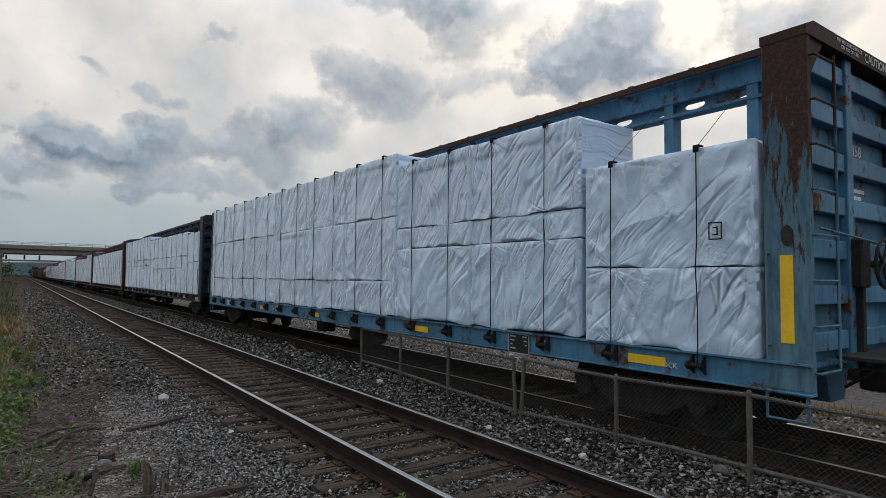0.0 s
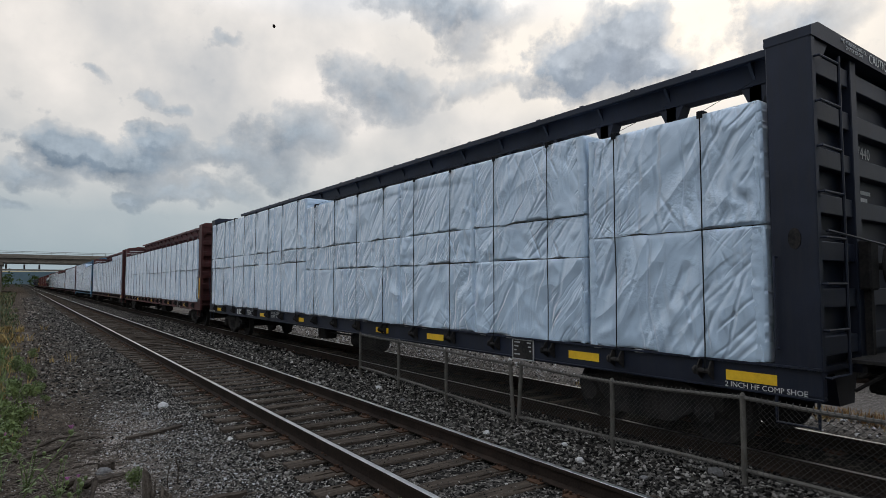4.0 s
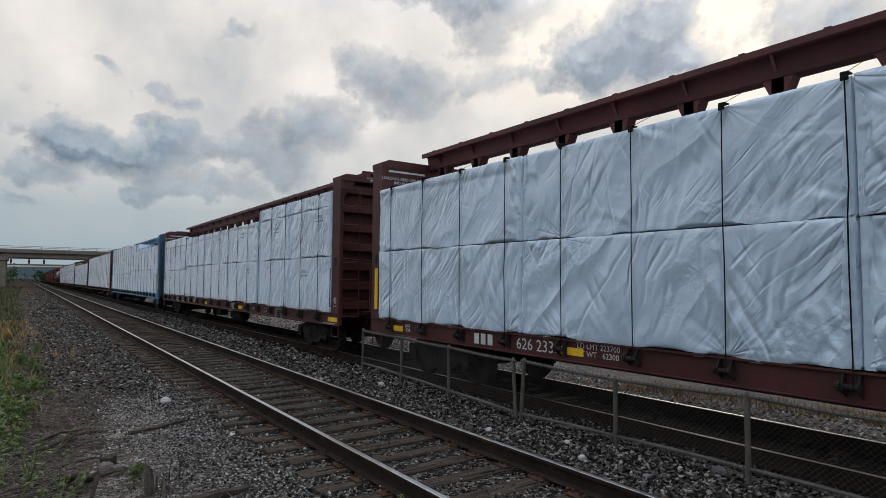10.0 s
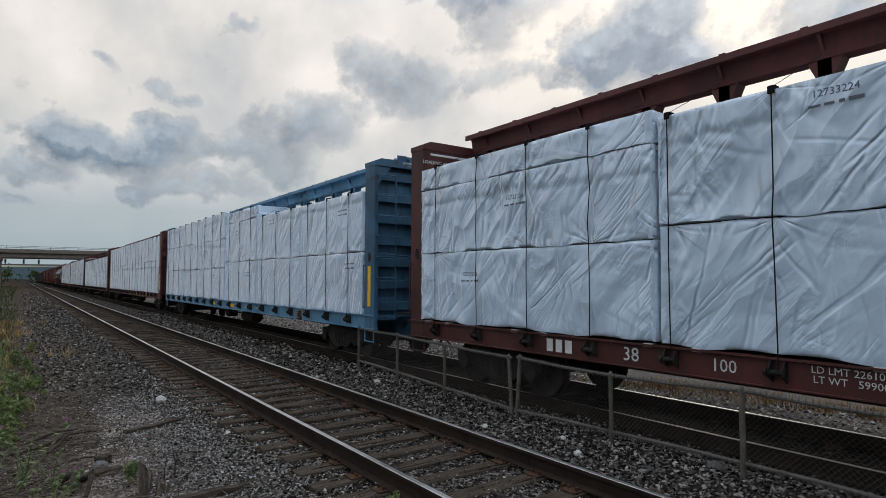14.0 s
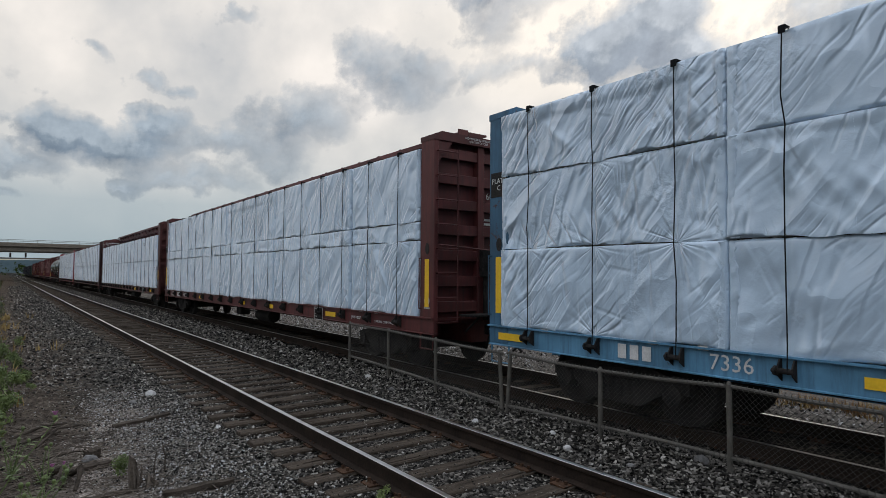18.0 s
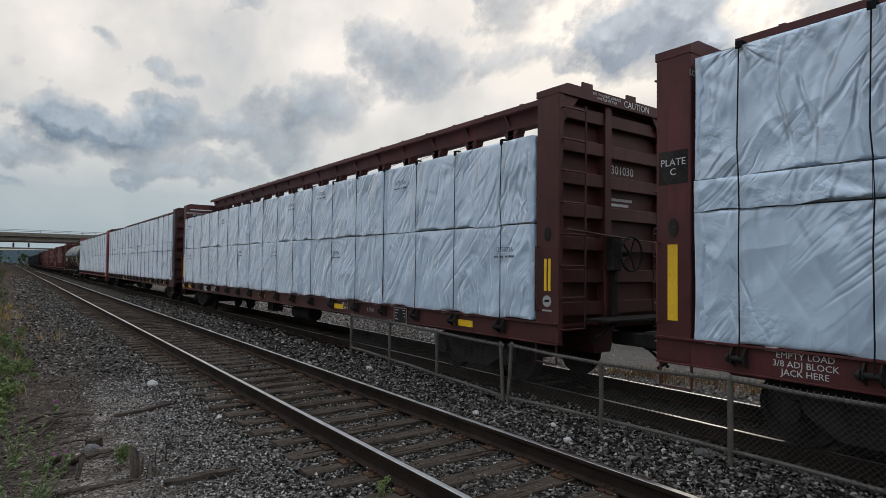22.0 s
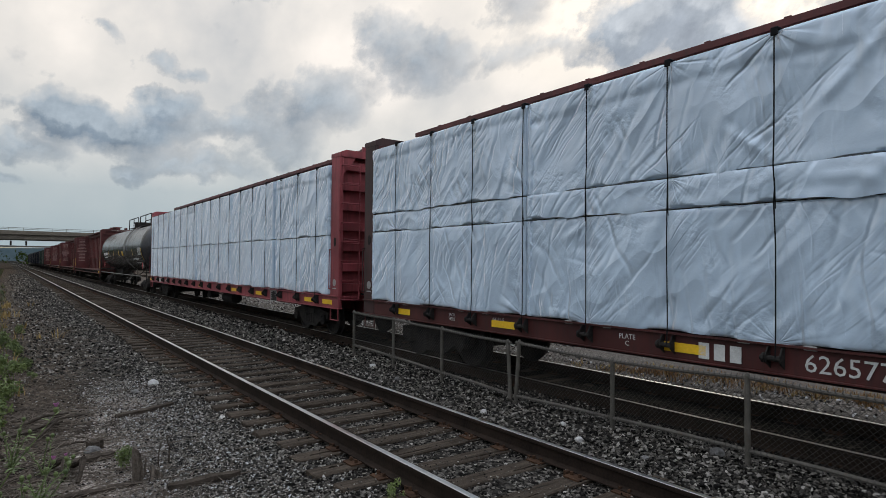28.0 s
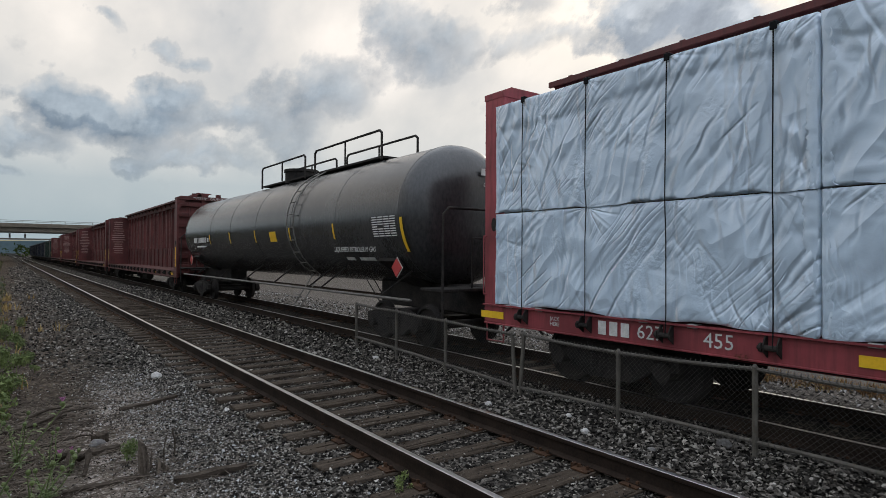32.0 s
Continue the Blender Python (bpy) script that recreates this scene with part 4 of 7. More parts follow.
def bulkhead(car, y0, paint, lead, number, inner=None, stripe=True, notice=None, empty=False):
    """An end wall: outer plate with ribs on its outer face, smooth on the load's side."""
    out = y0 if lead else y0 + TB
    sg = 1 if lead else -1          # towards the load
    g = Geo()
    plate = sorted((out + sg * 0.20, out + sg * TB))
    b = part("bulkhead", g.box(-HALF + 0.09, HALF - 0.09, *plate, 0.95, TOP - 0.04), inner or paint, car)
    for x in (-HALF, HALF - 0.10):
        part("side_post", Geo().box(x, x + 0.10, y0, y0 + TB, 0.80, TOP - 0.07, 0.012), paint, b)
    if stripe:
        if stripe == "short":
            for dy in (0.15, 0.23):
                part("reflector", Geo().box(-HALF - 0.006, -HALF - 0.001, y0 + dy, y0 + dy + 0.05, 1.55, 2.02), M_YELLOW, b, "narrow yellow reflective strip")
        else:
            part("reflector", Geo().box(-HALF - 0.006, -HALF - 0.001, y0 + 0.16, y0 + 0.29, 1.28, 2.18), M_YELLOW, b, "worn yellow reflective strip")
    if number and (lead and paint in (P_BROWN, P_BROWN2, P_RED) or paint is P_UMBER):
        ring = Geo().lathe([(-HALF - 0.005, 0.06), (-HALF - 0.005, 0.085), (-HALF - 0.001, 0.085), (-HALF - 0.001, 0.06)], (0, y0 + 0.22, 1.40), "x", 20)
        ring.box(-HALF - 0.005, -HALF - 0.001, y0 + 0.17, y0 + 0.27, 1.385, 1.42)
        ring.box(-HALF - 0.005, -HALF - 0.001, y0 + 0.13, y0 + 0.31, 1.25, 1.275)
        part("emblem", ring, M_GREYPAINT, b, "worn round emblem and a line of lettering")
    if notice:
        yc = y0 + 0.22
        part("notice", Geo().box(-HALF - 0.004, -HALF - 0.001, yc - 0.19, yc + 0.19, notice - 0.2, notice + 0.2), M_BLACK, b, "black panel with white lettering")
        lettering("PLATE\nC", 0.12, M_WHITE, b, side_m(yc, notice, -HALF - 0.006))
    if not lead:
        face = y0 - 0.003
        if empty:
            rows = Geo()
            rnd = random.Random(4)
            for k in range(15):
                w = rnd.uniform(0.5, 0.95)
                rows.box(-0.75 - w / 2, -0.75 + w / 2, face - 0.002, face, 1.9 + 0.17 * k, 1.95 + 0.17 * k)
            part("stencil", rows, M_FADED, b)
        else:
            lettering("LOADING AND UNLOADING\nINSTRUCTIONS", 0.10, M_WHITE, b, front_m(-0.72, face, 4.14))
            part("stencil", Geo().box(-1.2, -0.25, face - 0.002, face, 4.33, 4.37), M_WHITE, b)
    inner = inner or paint
    part("top_cap", Geo().prism([(-HALF - 0.006, TOP - 0.17), (-HALF - 0.006, TOP - 0.07), (-HALF + 0.16, TOP), (HALF - 0.16, TOP), (HALF + 0.006, TOP - 0.07), (HALF + 0.006, TOP - 0.17)], y0 - 0.01, y0 + TB + 0.01), paint, b)
    for i in range(7):
        z = 1.28 + 0.49 * i
        part("rib", Geo().box(-HALF + 0.10, HALF - 0.10, *sorted((out + sg * 0.08, out + sg * 0.21)), z - 0.10, z + 0.10, 0.008), inner, b)
    part("centre_post", Geo().box(-0.26, -0.10, *sorted((out + sg * 0.05, out + sg * 0.21)), 0.95, TOP - 0.12, 0.008), inner, b)
    for s in (-1, 1):
        e = s * (HALF - 0.1)
        part("gusset", Geo().prism([(e, TOP - 0.17), (e - s * 0.34, TOP - 0.17), (e, TOP - 0.60)], *sorted((out + sg * 0.02, out + sg * 0.06))), paint, b)
    lad = Geo()
    xa, xb, yl = -HALF + 0.06, -HALF + 0.52, out - sg * 0.05
    lad.tube((xb, yl, 1.0), (xb, yl, TOP - 0.3), 0.016, 6)
    for i in range(8):
        z = 1.0 + 0.46 * i
        lad.path([(xa, out, z), (xa, yl, z), (xb, yl, z)], 0.014, 6)
    part("ladder", lad, paint, b)
    if lead:
        lad2 = Geo()
        for x in (0.86, 1.26):
            lad2.tube((x, yl, 0.85), (x, yl, 2.55), 0.014, 6)
        for i in range(5):
            lad2.tube((0.86, yl, 0.95 + 0.38 * i), (1.26, yl, 0.95 + 0.38 * i), 0.013, 6)
        lad2.path([(-HALF + 0.1, yl, 2.45), (HALF - 0.1, yl, 2.30)], 0.014, 6)
        part("grab_iron", lad2, paint, b)
        wheel = Geo()
        n = 18
        ring = [(0.12 + 0.27 * math.cos(2 * math.pi * i / n), out - 0.16, 2.12 + 0.27 * math.sin(2 * math.pi * i / n)) for i in range(n + 1)]
        wheel.path(ring, 0.02, 6)
        for i in range(5):
            a = 2 * math.pi * i / 5
            wheel.tube((0.12, out - 0.13, 2.12), (0.12 + 0.26 * math.cos(a), out - 0.16, 2.12 + 0.26 * math.sin(a)), 0.014, 5)
        wheel.tube((0.12, out - 0.13, 2.12), (0.12, out + 0.2, 2.12), 0.04, 8)
        wheel.box(-0.22, 0.02, out - 0.06, out + 0.25, 1.85, 2.40, 0.02)
        wheel.box(-0.12, -0.04, out - 0.02, out + 0.06, 1.0, 1.9)
        part("brake_wheel", wheel, M_BLACK, b, "black hand-brake wheel and gear box")
        plat = Geo().box(-0.75, 1.2, out - 0.42, out + 0.02, 1.10, 1.14, 0.006)
        for x in (-0.6, 1.1):
            plat.tube((x, out - 0.4, 1.1), (x, out, 0.8), 0.02, 6)
        part("platform", plat, M_BLACK, b, "black steel end platform")
        lettering("CAUTION", 0.15, M_WHITE, b, front_m(0.45, out - 0.016, TOP - 0.09))
        lettering("NO WALKING SURFACE\nON TOP OF CAR", 0.062, M_WHITE, b, front_m(-0.30, out - 0.016, TOP - 0.085))
        lettering(number, 0.2, M_WHITE, b, front_m(0.36, out + 0.196, 3.48))
        bars = Geo()
        for k in range(4):
            bars.box(0.0, 0.62 - 0.1 * (k % 2), out + 0.194, out + 0.198, 2.98 - 0.085 * k, 3.025 - 0.085 * k)
        part("stencil", bars, M_WHITE, b)
        for x in (-0.55, 0.55):
            part("top_bracket", Geo().box(x - 0.12, x + 0.12, y0 + 0.16, y0 + 0.19, TOP, TOP + 0.16), paint, b)
    # lift hole plate on the near side
    part("lift_hole", Geo().prism([(y0 + 0.215 + 0.062 * math.cos(0.3927 * k), 2.38 + 0.11 * math.sin(0.3927 * k)) for k in range(16)], -HALF - 0.008, -HALF - 0.001, "x"), M_BLACK, b, "dark oval lifting hole")
    part("grab_iron", Geo().path([(-HALF, y0 + 0.40, 2.2), (-HALF - 0.06, y0 + 0.40, 2.2), (-HALF - 0.06, y0 + 0.40, 1.25), (-HALF, y0 + 0.40, 1.25)], 0.013, 6), paint, b)
    return b


def holed_plate(x0, x1, a, b, z0, z1, yc, zc, ry, rz, n=28):
    """An upright plate with one oval hole through it."""
    g = Geo()
    v, f = [], []
    for x in (x0, x1):
        for i in range(n):
            t = 2 * math.pi * i / n
            c, q = math.cos(t), math.sin(t)
            k = min((b - yc if c > 0 else yc - a) / max(abs(c), 1e-6), (z1 - zc if q > 0 else zc - z0) / max(abs(q), 1e-6))
            v += [(x, yc + ry * c, zc + rz * q), (x, yc + k * c, zc + k * q)]
    for i in range(n):
        j = (i + 1) % n
        f += [(2 * i, 2 * i + 1, 2 * j + 1, 2 * j), (2 * n + 2 * i, 2 * n + 2 * j, 2 * n + 2 * j + 1, 2 * n + 2 * i + 1), (2 * i, 2 * j, 2 * n + 2 * j, 2 * n + 2 * i), (2 * i + 1, 2 * n + 2 * i + 1, 2 * n + 2 * j + 1, 2 * j + 1)]
    return g.add(v, f)


def centre_beam(car, paint, slats=False, web=False, end=LONG):
    prof = [(-0.30, 4.78), (-0.30, 4.82), (0.30, 4.82), (0.30, 4.78), (0.17, 4.76), (0.12, 4.48), (-0.12, 4.48), (-0.17, 4.76)]
    ch = part("top_chord", Geo().prism(prof, TB, end - TB), paint, car)
    part("chord_lip", Geo().box(-0.33, -0.28, TB, end - TB, 4.74, 4.83), P_RUSTBLUE if web else paint, ch)
    bolts = Geo()
    for i in range(22):
        bolts.box(-0.32, 0.32, TB + 0.4 + 1.0 * i, TB + 0.48 + 1.0 * i, 4.82, 4.85)
    part("chord_clip", bolts, paint, ch)
    post = Geo().box(-0.10, 0.10, -0.075, 0.075, DECK, 4.50)
    if not web:
        post.prism([(-0.10, 4.0), (-0.10, 4.5), (-0.26, 4.74), (0.26, 4.74), (0.10, 4.5), (0.10, 4.0)], -0.02, 0.02)
    if not web:
        post.prism([(-0.075, 4.22), (-0.2, 4.5), (0.2, 4.5), (0.075, 4.22)], -0.10, 0.10, "x")
    pm = post.mesh("post", paint)
    for y in STRAPS:
        part("post", pm, None, car, at=(0, y, 0))
    if slats:
        sl = Geo().box(-0.05, 0.05, -0.05, 0.05, DECK, 4.5).mesh("slat", paint)
        for y in STRAPS:
            part("slat", sl, None, car, at=(0, y + 0.6, 0))
        dg = Geo()
        for y in STRAPS[::2][:-1]:
            dg.tube((0.06, y, DECK), (0.06, y + 1.2165, 4.4), 0.05, 6)
        part("diagonal_brace", dg, paint, car)
    if web:
        cuts = [TB] + list(STRAPS) + [end - TB]
        for a, b in zip(cuts[:-1], cuts[1:]):
            part("web", holed_plate(-0.02, 0.02, a, b, 4.32, 4.5, b - 0.36, 4.41, 0.16, 0.055), paint, car)
        part("web_flange", Geo().box(-0.12, 0.12, TB, end - TB, 4.28, 4.32), paint, car)
    else:
        part("lower_web", Geo().box(-0.03, 0.03, TB, end - TB, DECK, 2.2), paint, car)


WINCH = Geo().tube((-HALF - 0.062, -0.06, DECK - 0.15), (-HALF - 0.062, 0.11, DECK - 0.15), 0.030, 10).tube((-HALF - 0.062, 0.11, DECK - 0.15), (-HALF - 0.062, 0.135, DECK - 0.15), 0.052, 12).tube((-HALF - 0.062, 0.135, DECK - 0.15), (-HALF - 0.062, 0.16, DECK - 0.15), 0.024, 8)
for q in (-0.055, 0.085):
    WINCH.prism([(-HALF - 0.045, DECK - 0.035), (-HALF - 0.100, DECK - 0.12), (-HALF - 0.090, DECK - 0.19), (-HALF + 0.01, DECK - 0.26), (-HALF + 0.01, DECK - 0.035)], q, q + 0.014)
M_WINCH = WINCH.mesh("winch", M_BLACK)
CHOCK = Geo().box(-HALF - 0.03, -HALF + 0.1, -0.06, 0.06, DECK - 0.035, DECK + 0.01, 0.006).mesh("riser", M_GREYPAINT)
MARK = Geo().box(-HALF - 0.006, -HALF - 0.002, -0.062, 0.062, -0.09, 0.09).mesh("reporting_mark", M_WHITE)
REFLECT = Geo().box(-HALF - 0.006, -HALF - 0.001, -0.27, 0.27, -0.055, 0.055).mesh("reflector", M_YELLOW)


def centerbeam(label, lead, paint, beam_paint, bulk_paint, number, loads, sill_words, yellow, slats=False, web=False, group="centerbeam cars", stripes=(True, True), plate_c=None, plate_y=4.2, ink="", extra=0.0):
    long = LONG + extra
    car = thing("centerbeam_car", label, "freight car", group, at=(TRAIN_X, lead, TRAIN_Z))
    ROLLING.append((car, lead))
    part("deck", Geo().box(-HALF + 0.04, HALF - 0.04, 0.1, long - 0.1, DECK - 0.07, DECK - 0.02), paint, car)
    for s in (-1, 1):
        e = s * (HALF - 0.008)
        prof = [(e + s * 0.05, DECK), (e + s * 0.05, DECK - 0.022), (e, DECK - 0.030), (e, DECK - 0.300), (e + s * 0.022, DECK - 0.306), (e + s * 0.022, DECK - 0.32), (e - s * 0.10, DECK - 0.32), (e - s * 0.10, DECK - 0.29), (e - s * 0.025, DECK - 0.29), (e - s * 0.025, DECK - 0.03), (e - s * 0.12, DECK - 0.03), (e - s * 0.12, DECK)]
        sill = part("side_sill", Geo().prism(prof, 0.004, long - 0.004), paint, car)
        if s < 0:
            for y in yellow:
                part("reflector", REFLECT, None, sill, "yellow reflective strip", at=(0, y, DECK - 0.17))
            for y, z, words, size in sill_words:
                if len(words) != 3 or size < 0.25:
                    y = 1.778 + 1.2165 * round((y - 1.778) / 1.2165)
                if size >= 0.25:
                    for k in range(3):
                        part("reporting_mark", MARK, None, sill, at=(0, y + (0.36 if len(words) == 3 else 1.05) + 0.18 * k, DECK + z))
                lettering(words, size, M_WHITE, sill, side_m(y, DECK + z))
            if loads:
                yp = plate_y
                board = part("data_board", Geo().box(-HALF - 0.016, -HALF - 0.004, yp - 0.22, yp + 0.22, DECK - 0.335, DECK - 0.045), M_BLACK, sill, "black data board with white stencilling")
                rim = Geo()
                for a, b, c, q in ((-0.235, -0.22, -0.345, -0.035), (0.22, 0.235, -0.345, -0.035), (-0.235, 0.235, -0.345, -0.332), (-0.235, 0.235, -0.048, -0.035)):
                    rim.box(-HALF - 0.020, -HALF - 0.003, yp + a, yp + b, DECK + c, DECK + q)
                for k in range(4):
                    w = (0.13, 0.09, 0.05, 0.12)[k]
                    rim.box(-HALF - 0.020, -HALF - 0.015, yp + 0.19 - w, yp + 0.19, DECK - 0.09 - 0.062 * k, DECK - 0.070 - 0.062 * k)
                    if k < 3:
                        rim.box(-HALF - 0.020, -HALF - 0.015, yp - 0.18, yp - 0.18 + w * 0.7, DECK - 0.09 - 0.062 * k, DECK - 0.070 - 0.062 * k)
                part("stencil", rim, M_GREYPAINT, board)
    part("centre_sill", Geo().prism([(-0.35, DECK - 0.07), (-0.2, DECK - 0.55), (0.2, DECK - 0.55), (0.35, DECK - 0.07)], 0.3, long - 0.3), paint, car)
    bearer = Geo().prism([(-HALF + 0.1, DECK - 0.07), (-HALF + 0.1, DECK - 0.25), (-0.25, DECK - 0.45), (0.25, DECK - 0.45), (HALF - 0.1, DECK - 0.25), (HALF - 0.1, DECK - 0.07)], -0.05, 0.05).mesh("cross_bearer", paint)
    for i in range(12):
        part("cross_bearer", bearer, None, car, at=(0, 1.3 + 1.84 * i, 0))
    part("brake_reservoir", Geo().lathe([(9.6, 0.05), (9.64, 0.2), (10.9, 0.2), (10.94, 0.05)], (-0.75, 0, 0.52), "y", 14), M_BLACK, car, smooth=True)
    part("brake_valve", Geo().box(-0.95, -0.6, 12.4, 12.9, 0.42, 0.78, 0.03).tube((-0.8, 11.0, 0.6), (-0.8, 12.4, 0.6), 0.025, 6).path([(-0.7, 3.6, 0.66), (-0.7, 19.2, 0.66)], 0.02, 6), M_BLACK, car)
    bulkhead(car, 0.0, bulk_paint, True, number, bulk_paint if bulk_paint is P_BLUE2_SHADE else paint, stripes[0])
    bulkhead(car, long - TB, bulk_paint, False, number, paint, stripes[1], plate_c, not loads)
    centre_beam(car, beam_paint, slats, web, long)
    truck(car, 2.25)
    truck(car, long - 2.25)
    part("coupler", COUPLER, None, car, at=(0, long, 0))
    c = part("coupler", COUPLER, None, car)
    c.rotation_euler = (0, 0, math.pi)
    for s in (-1, 1):
        for y in (0.25, long - 0.25):
            e = s * (HALF - 0.02)
            part("stirrup_step", Geo().path([(e, y - 0.2, DECK - 0.3), (e, y - 0.2, 0.5), (e, y + 0.2, 0.5), (e, y + 0.2, DECK - 0.3)], 0.018, 6), paint, car)
    for i, y in enumerate(STRAPS):
        part("winch", M_WINCH, None, car, at=(0, y, 0))
        if loads and i % 2:
            for dy in (-0.3, 0.35):
                part("riser", CHOCK, None, car, at=(0, y + dy, 0))
    rnd = random.Random(int(lead * 10))
    for k, (a, b, zs) in enumerate(loads):
        for j, (za, zb) in enumerate(zip(zs[:-1], zs[1:])):
            out = rnd.uniform(0.0, 0.03)
            wrapped_bundle(lead, a + 0.015, b - 0.015, za + 0.06 + (0.004 if j else 0.0), zb + 0.06 - 0.008, out, j == 0, rnd, ink)
    # tie-down straps over each stack
    for y in STRAPS:
        seg = [q for q in loads if q[0] <= y <= q[1]]
        if not seg:
            continue
        zt = seg[0][2][-1] + 0.06
        xo = -HALF - 0.066
        st = Geo()
        pts = [(xo - 0.02, y, DECK - 0.15), (xo - 0.004, y, DECK + 0.1)] + [(xo - 0.005 + rnd.uniform(-0.006, 0.004), y + rnd.gauss(0, 0.008), z + 0.06 + dz) for z in seg[0][2][1:-1] for dz in (-0.45, 0.0, 0.3)] + [(xo, y, zt - 0.02), (xo + 0.04, y, zt + 0.022), (-0.2, y, 4.5)]
        st.path(pts, 0.0075, 5, [0.0075] * (len(pts) - 2) + [0.004, 0.003])
        s = part("strap", st, M_STRAP, car, "black tie-down strap")
        part("corner_protector", Geo().box(xo - 0.010, xo + 0.008, y - 0.036, y + 0.036, zt - 0.062, zt + 0.022, 0.005).box(xo, xo + 0.11, y - 0.036, y + 0.036, zt + 0.010, zt + 0.028, 0.005), M_STRAP, s, "black corner protector")
    return car


def wrapped_bundle(lead, y0, y1, z0, z1, out, ragged, rnd, ink=""):
    """A pack of lumber in white wrap: folds, dents at the straps, a hanging lower edge."""
    ny, nz = max(10, int((y1 - y0) / 0.034)), max(10, int((z1 - z0) / 0.034))
    ys, zs = np.linspace(y0, y1, ny), np.linspace(z0, z1, nz)
    Y, Z = np.meshgrid(ys, zs, indexing="ij")
    rs = np.random.RandomState(rnd.randrange(10 ** 6))
    d = np.zeros_like(Y)
    for _ in range(3):
        kx, kz, ph = rs.uniform(0.6, 2.6), rs.uniform(0.8, 3.0), rs.uniform(0, 6.28, 2)
        d += 0.006 * np.sin(kx * Y * 2 + ph[0]) * np.sin(kz * Z * 2 + ph[1])
    tall, long = z1 - z0, y1 - y0

    def crease(yc, zc, ang, length, w, amp, bend):
        """One sharp fold that starts at a point and runs out."""
        nonlocal d
        dy, dz = math.sin(ang), math.cos(ang)
        t = (Y - yc) * dy + (Z - zc) * dz
        n = (Y - yc) * dz - (Z - zc) * dy - bend * t * t
        ww = w * (1 + 1.2 * np.clip(t / length, 0, 1))
        env = np.clip(t / 0.22 + 0.15, 0, 1) * np.clip((length - t) / (0.6 * length), 0, 1) * (t > -0.03)
        d += amp * env * np.where(n > 0, np.exp(-n / ww), np.exp(n / (0.45 * ww)))

    anchors = [q for q in STRAPS if y0 < q < y1]
    for q in anchors:
        for low in (True, False):
            for _ in range(rs.choice([0, 1, 2, 3, 5])):
                ang = rs.uniform(-1.35, 1.35)
                crease(q + rs.normal(0, 0.06), (z0 if low else z1) + rs.uniform(-0.02, 0.08) * (1 if low else -1), ang if low else math.pi - ang, rs.uniform(0.2, 0.75) * min(1.2, tall + 0.3), rs.uniform(0.016, 0.030), rs.choice([1, 1, -0.8]) * rs.uniform(0.012, 0.034), rs.normal(0, 0.25))
    for q in (y0, y1):
        lean = 1 if q == y0 else -1
        for _ in range(int(9 * min(1.0, tall))):
            low = rs.rand() < 0.6
            ang = lean * rs.uniform(0.05, 1.3)
            crease(q + lean * rs.uniform(0.0, 0.12), (z0 if low else z1) + rs.uniform(0, 0.3) * tall * (1 if low else -1), ang if low else math.pi - ang, rs.uniform(0.15, 0.6), rs.uniform(0.016, 0.030), rs.choice([1, -0.8]) * rs.uniform(0.014, 0.040), rs.normal(0, 0.4))
    slant = rs.choice([-1, 1])
    for _ in range(int(1.0 * long * min(1.0, tall))):
        yc, zc, an, am = rs.uniform(y0, y1), z0 + rs.uniform(-0.05, 0.4) * tall, -slant * rs.uniform(0.1, 0.8), rs.uniform(0.012, 0.028)
        for k in range(rs.randint(2, 7)):
            crease(yc + k * rs.uniform(0.07, 0.11), zc + rs.normal(0, 0.08), an + rs.normal(0, 0.07), rs.uniform(0.4, 1.0) * tall, rs.uniform(0.014, 0.026), am * rs.uniform(0.6, 1.2), rs.normal(0, 0.10))
    # pleats gathered along the lower and upper edges
    for _ in range(int(5 * long)):
        low = rs.rand() < 0.6
        crease(rs.uniform(y0, y1), z0 if low else z1, rs.normal(0, 0.5) + (0 if low else math.pi), rs.uniform(0.10, 0.35), rs.uniform(0.014, 0.024), rs.choice([1, -0.7]) * rs.uniform(0.008, 0.022), rs.normal(0, 0.6))
    for _ in range(int(9 * long * min(1.0, tall + 0.3))):
        crease(rs.uniform(y0, y1), rs.uniform(z0, z1), 1.57 + rs.normal(0, 0.35), rs.uniform(0.1, 0.4), rs.uniform(0.016, 0.024), rs.choice([1, -1]) * rs.uniform(0.002, 0.007), rs.normal(0, 0.5))
    if not ragged and tall > 0.9 and rs.rand() < 0.45:
        # the sheet is turned over a hand below the top edge
        lap = z1 - rs.uniform(0.16, 0.34) + 0.03 * np.sin(Y * rs.uniform(0.8, 1.6) + rs.uniform(0, 6)) + rs.normal(0, 0.02) * (Y - y0)
        d += 0.016 * np.clip((Z - lap) / 0.03, 0, 1) - 0.010 * np.exp(-((Z - lap) / 0.05) ** 2)
    for q in (y0, y1):
        # level gathers where the wrap is folded round the ends
        lean = 1 if q == y0 else -1
        for _ in range(int(5 * min(1.2, tall))):
            crease(q + lean * 0.02, rs.uniform(z0 + 0.1, z1), lean * 1.57 + rs.normal(0, 0.25), rs.uniform(0.15, 0.45), rs.uniform(0.012, 0.02), rs.uniform(0.006, 0.016), rs.normal(0, 0.4))
    if tall < 0.8:
        for _ in range(int(9 * long)):
            crease(rs.uniform(y0, y1), rs.uniform(z0, z1), rs.choice([1.2, 1.57, 1.9]) + rs.normal(0, 0.2), rs.uniform(0.2, 0.7), rs.uniform(0.01, 0.025), rs.choice([1, -1]) * rs.uniform(0.014, 0.034), rs.normal(0, 0.3))
    soft = np.pad(d, 1, mode="edge")
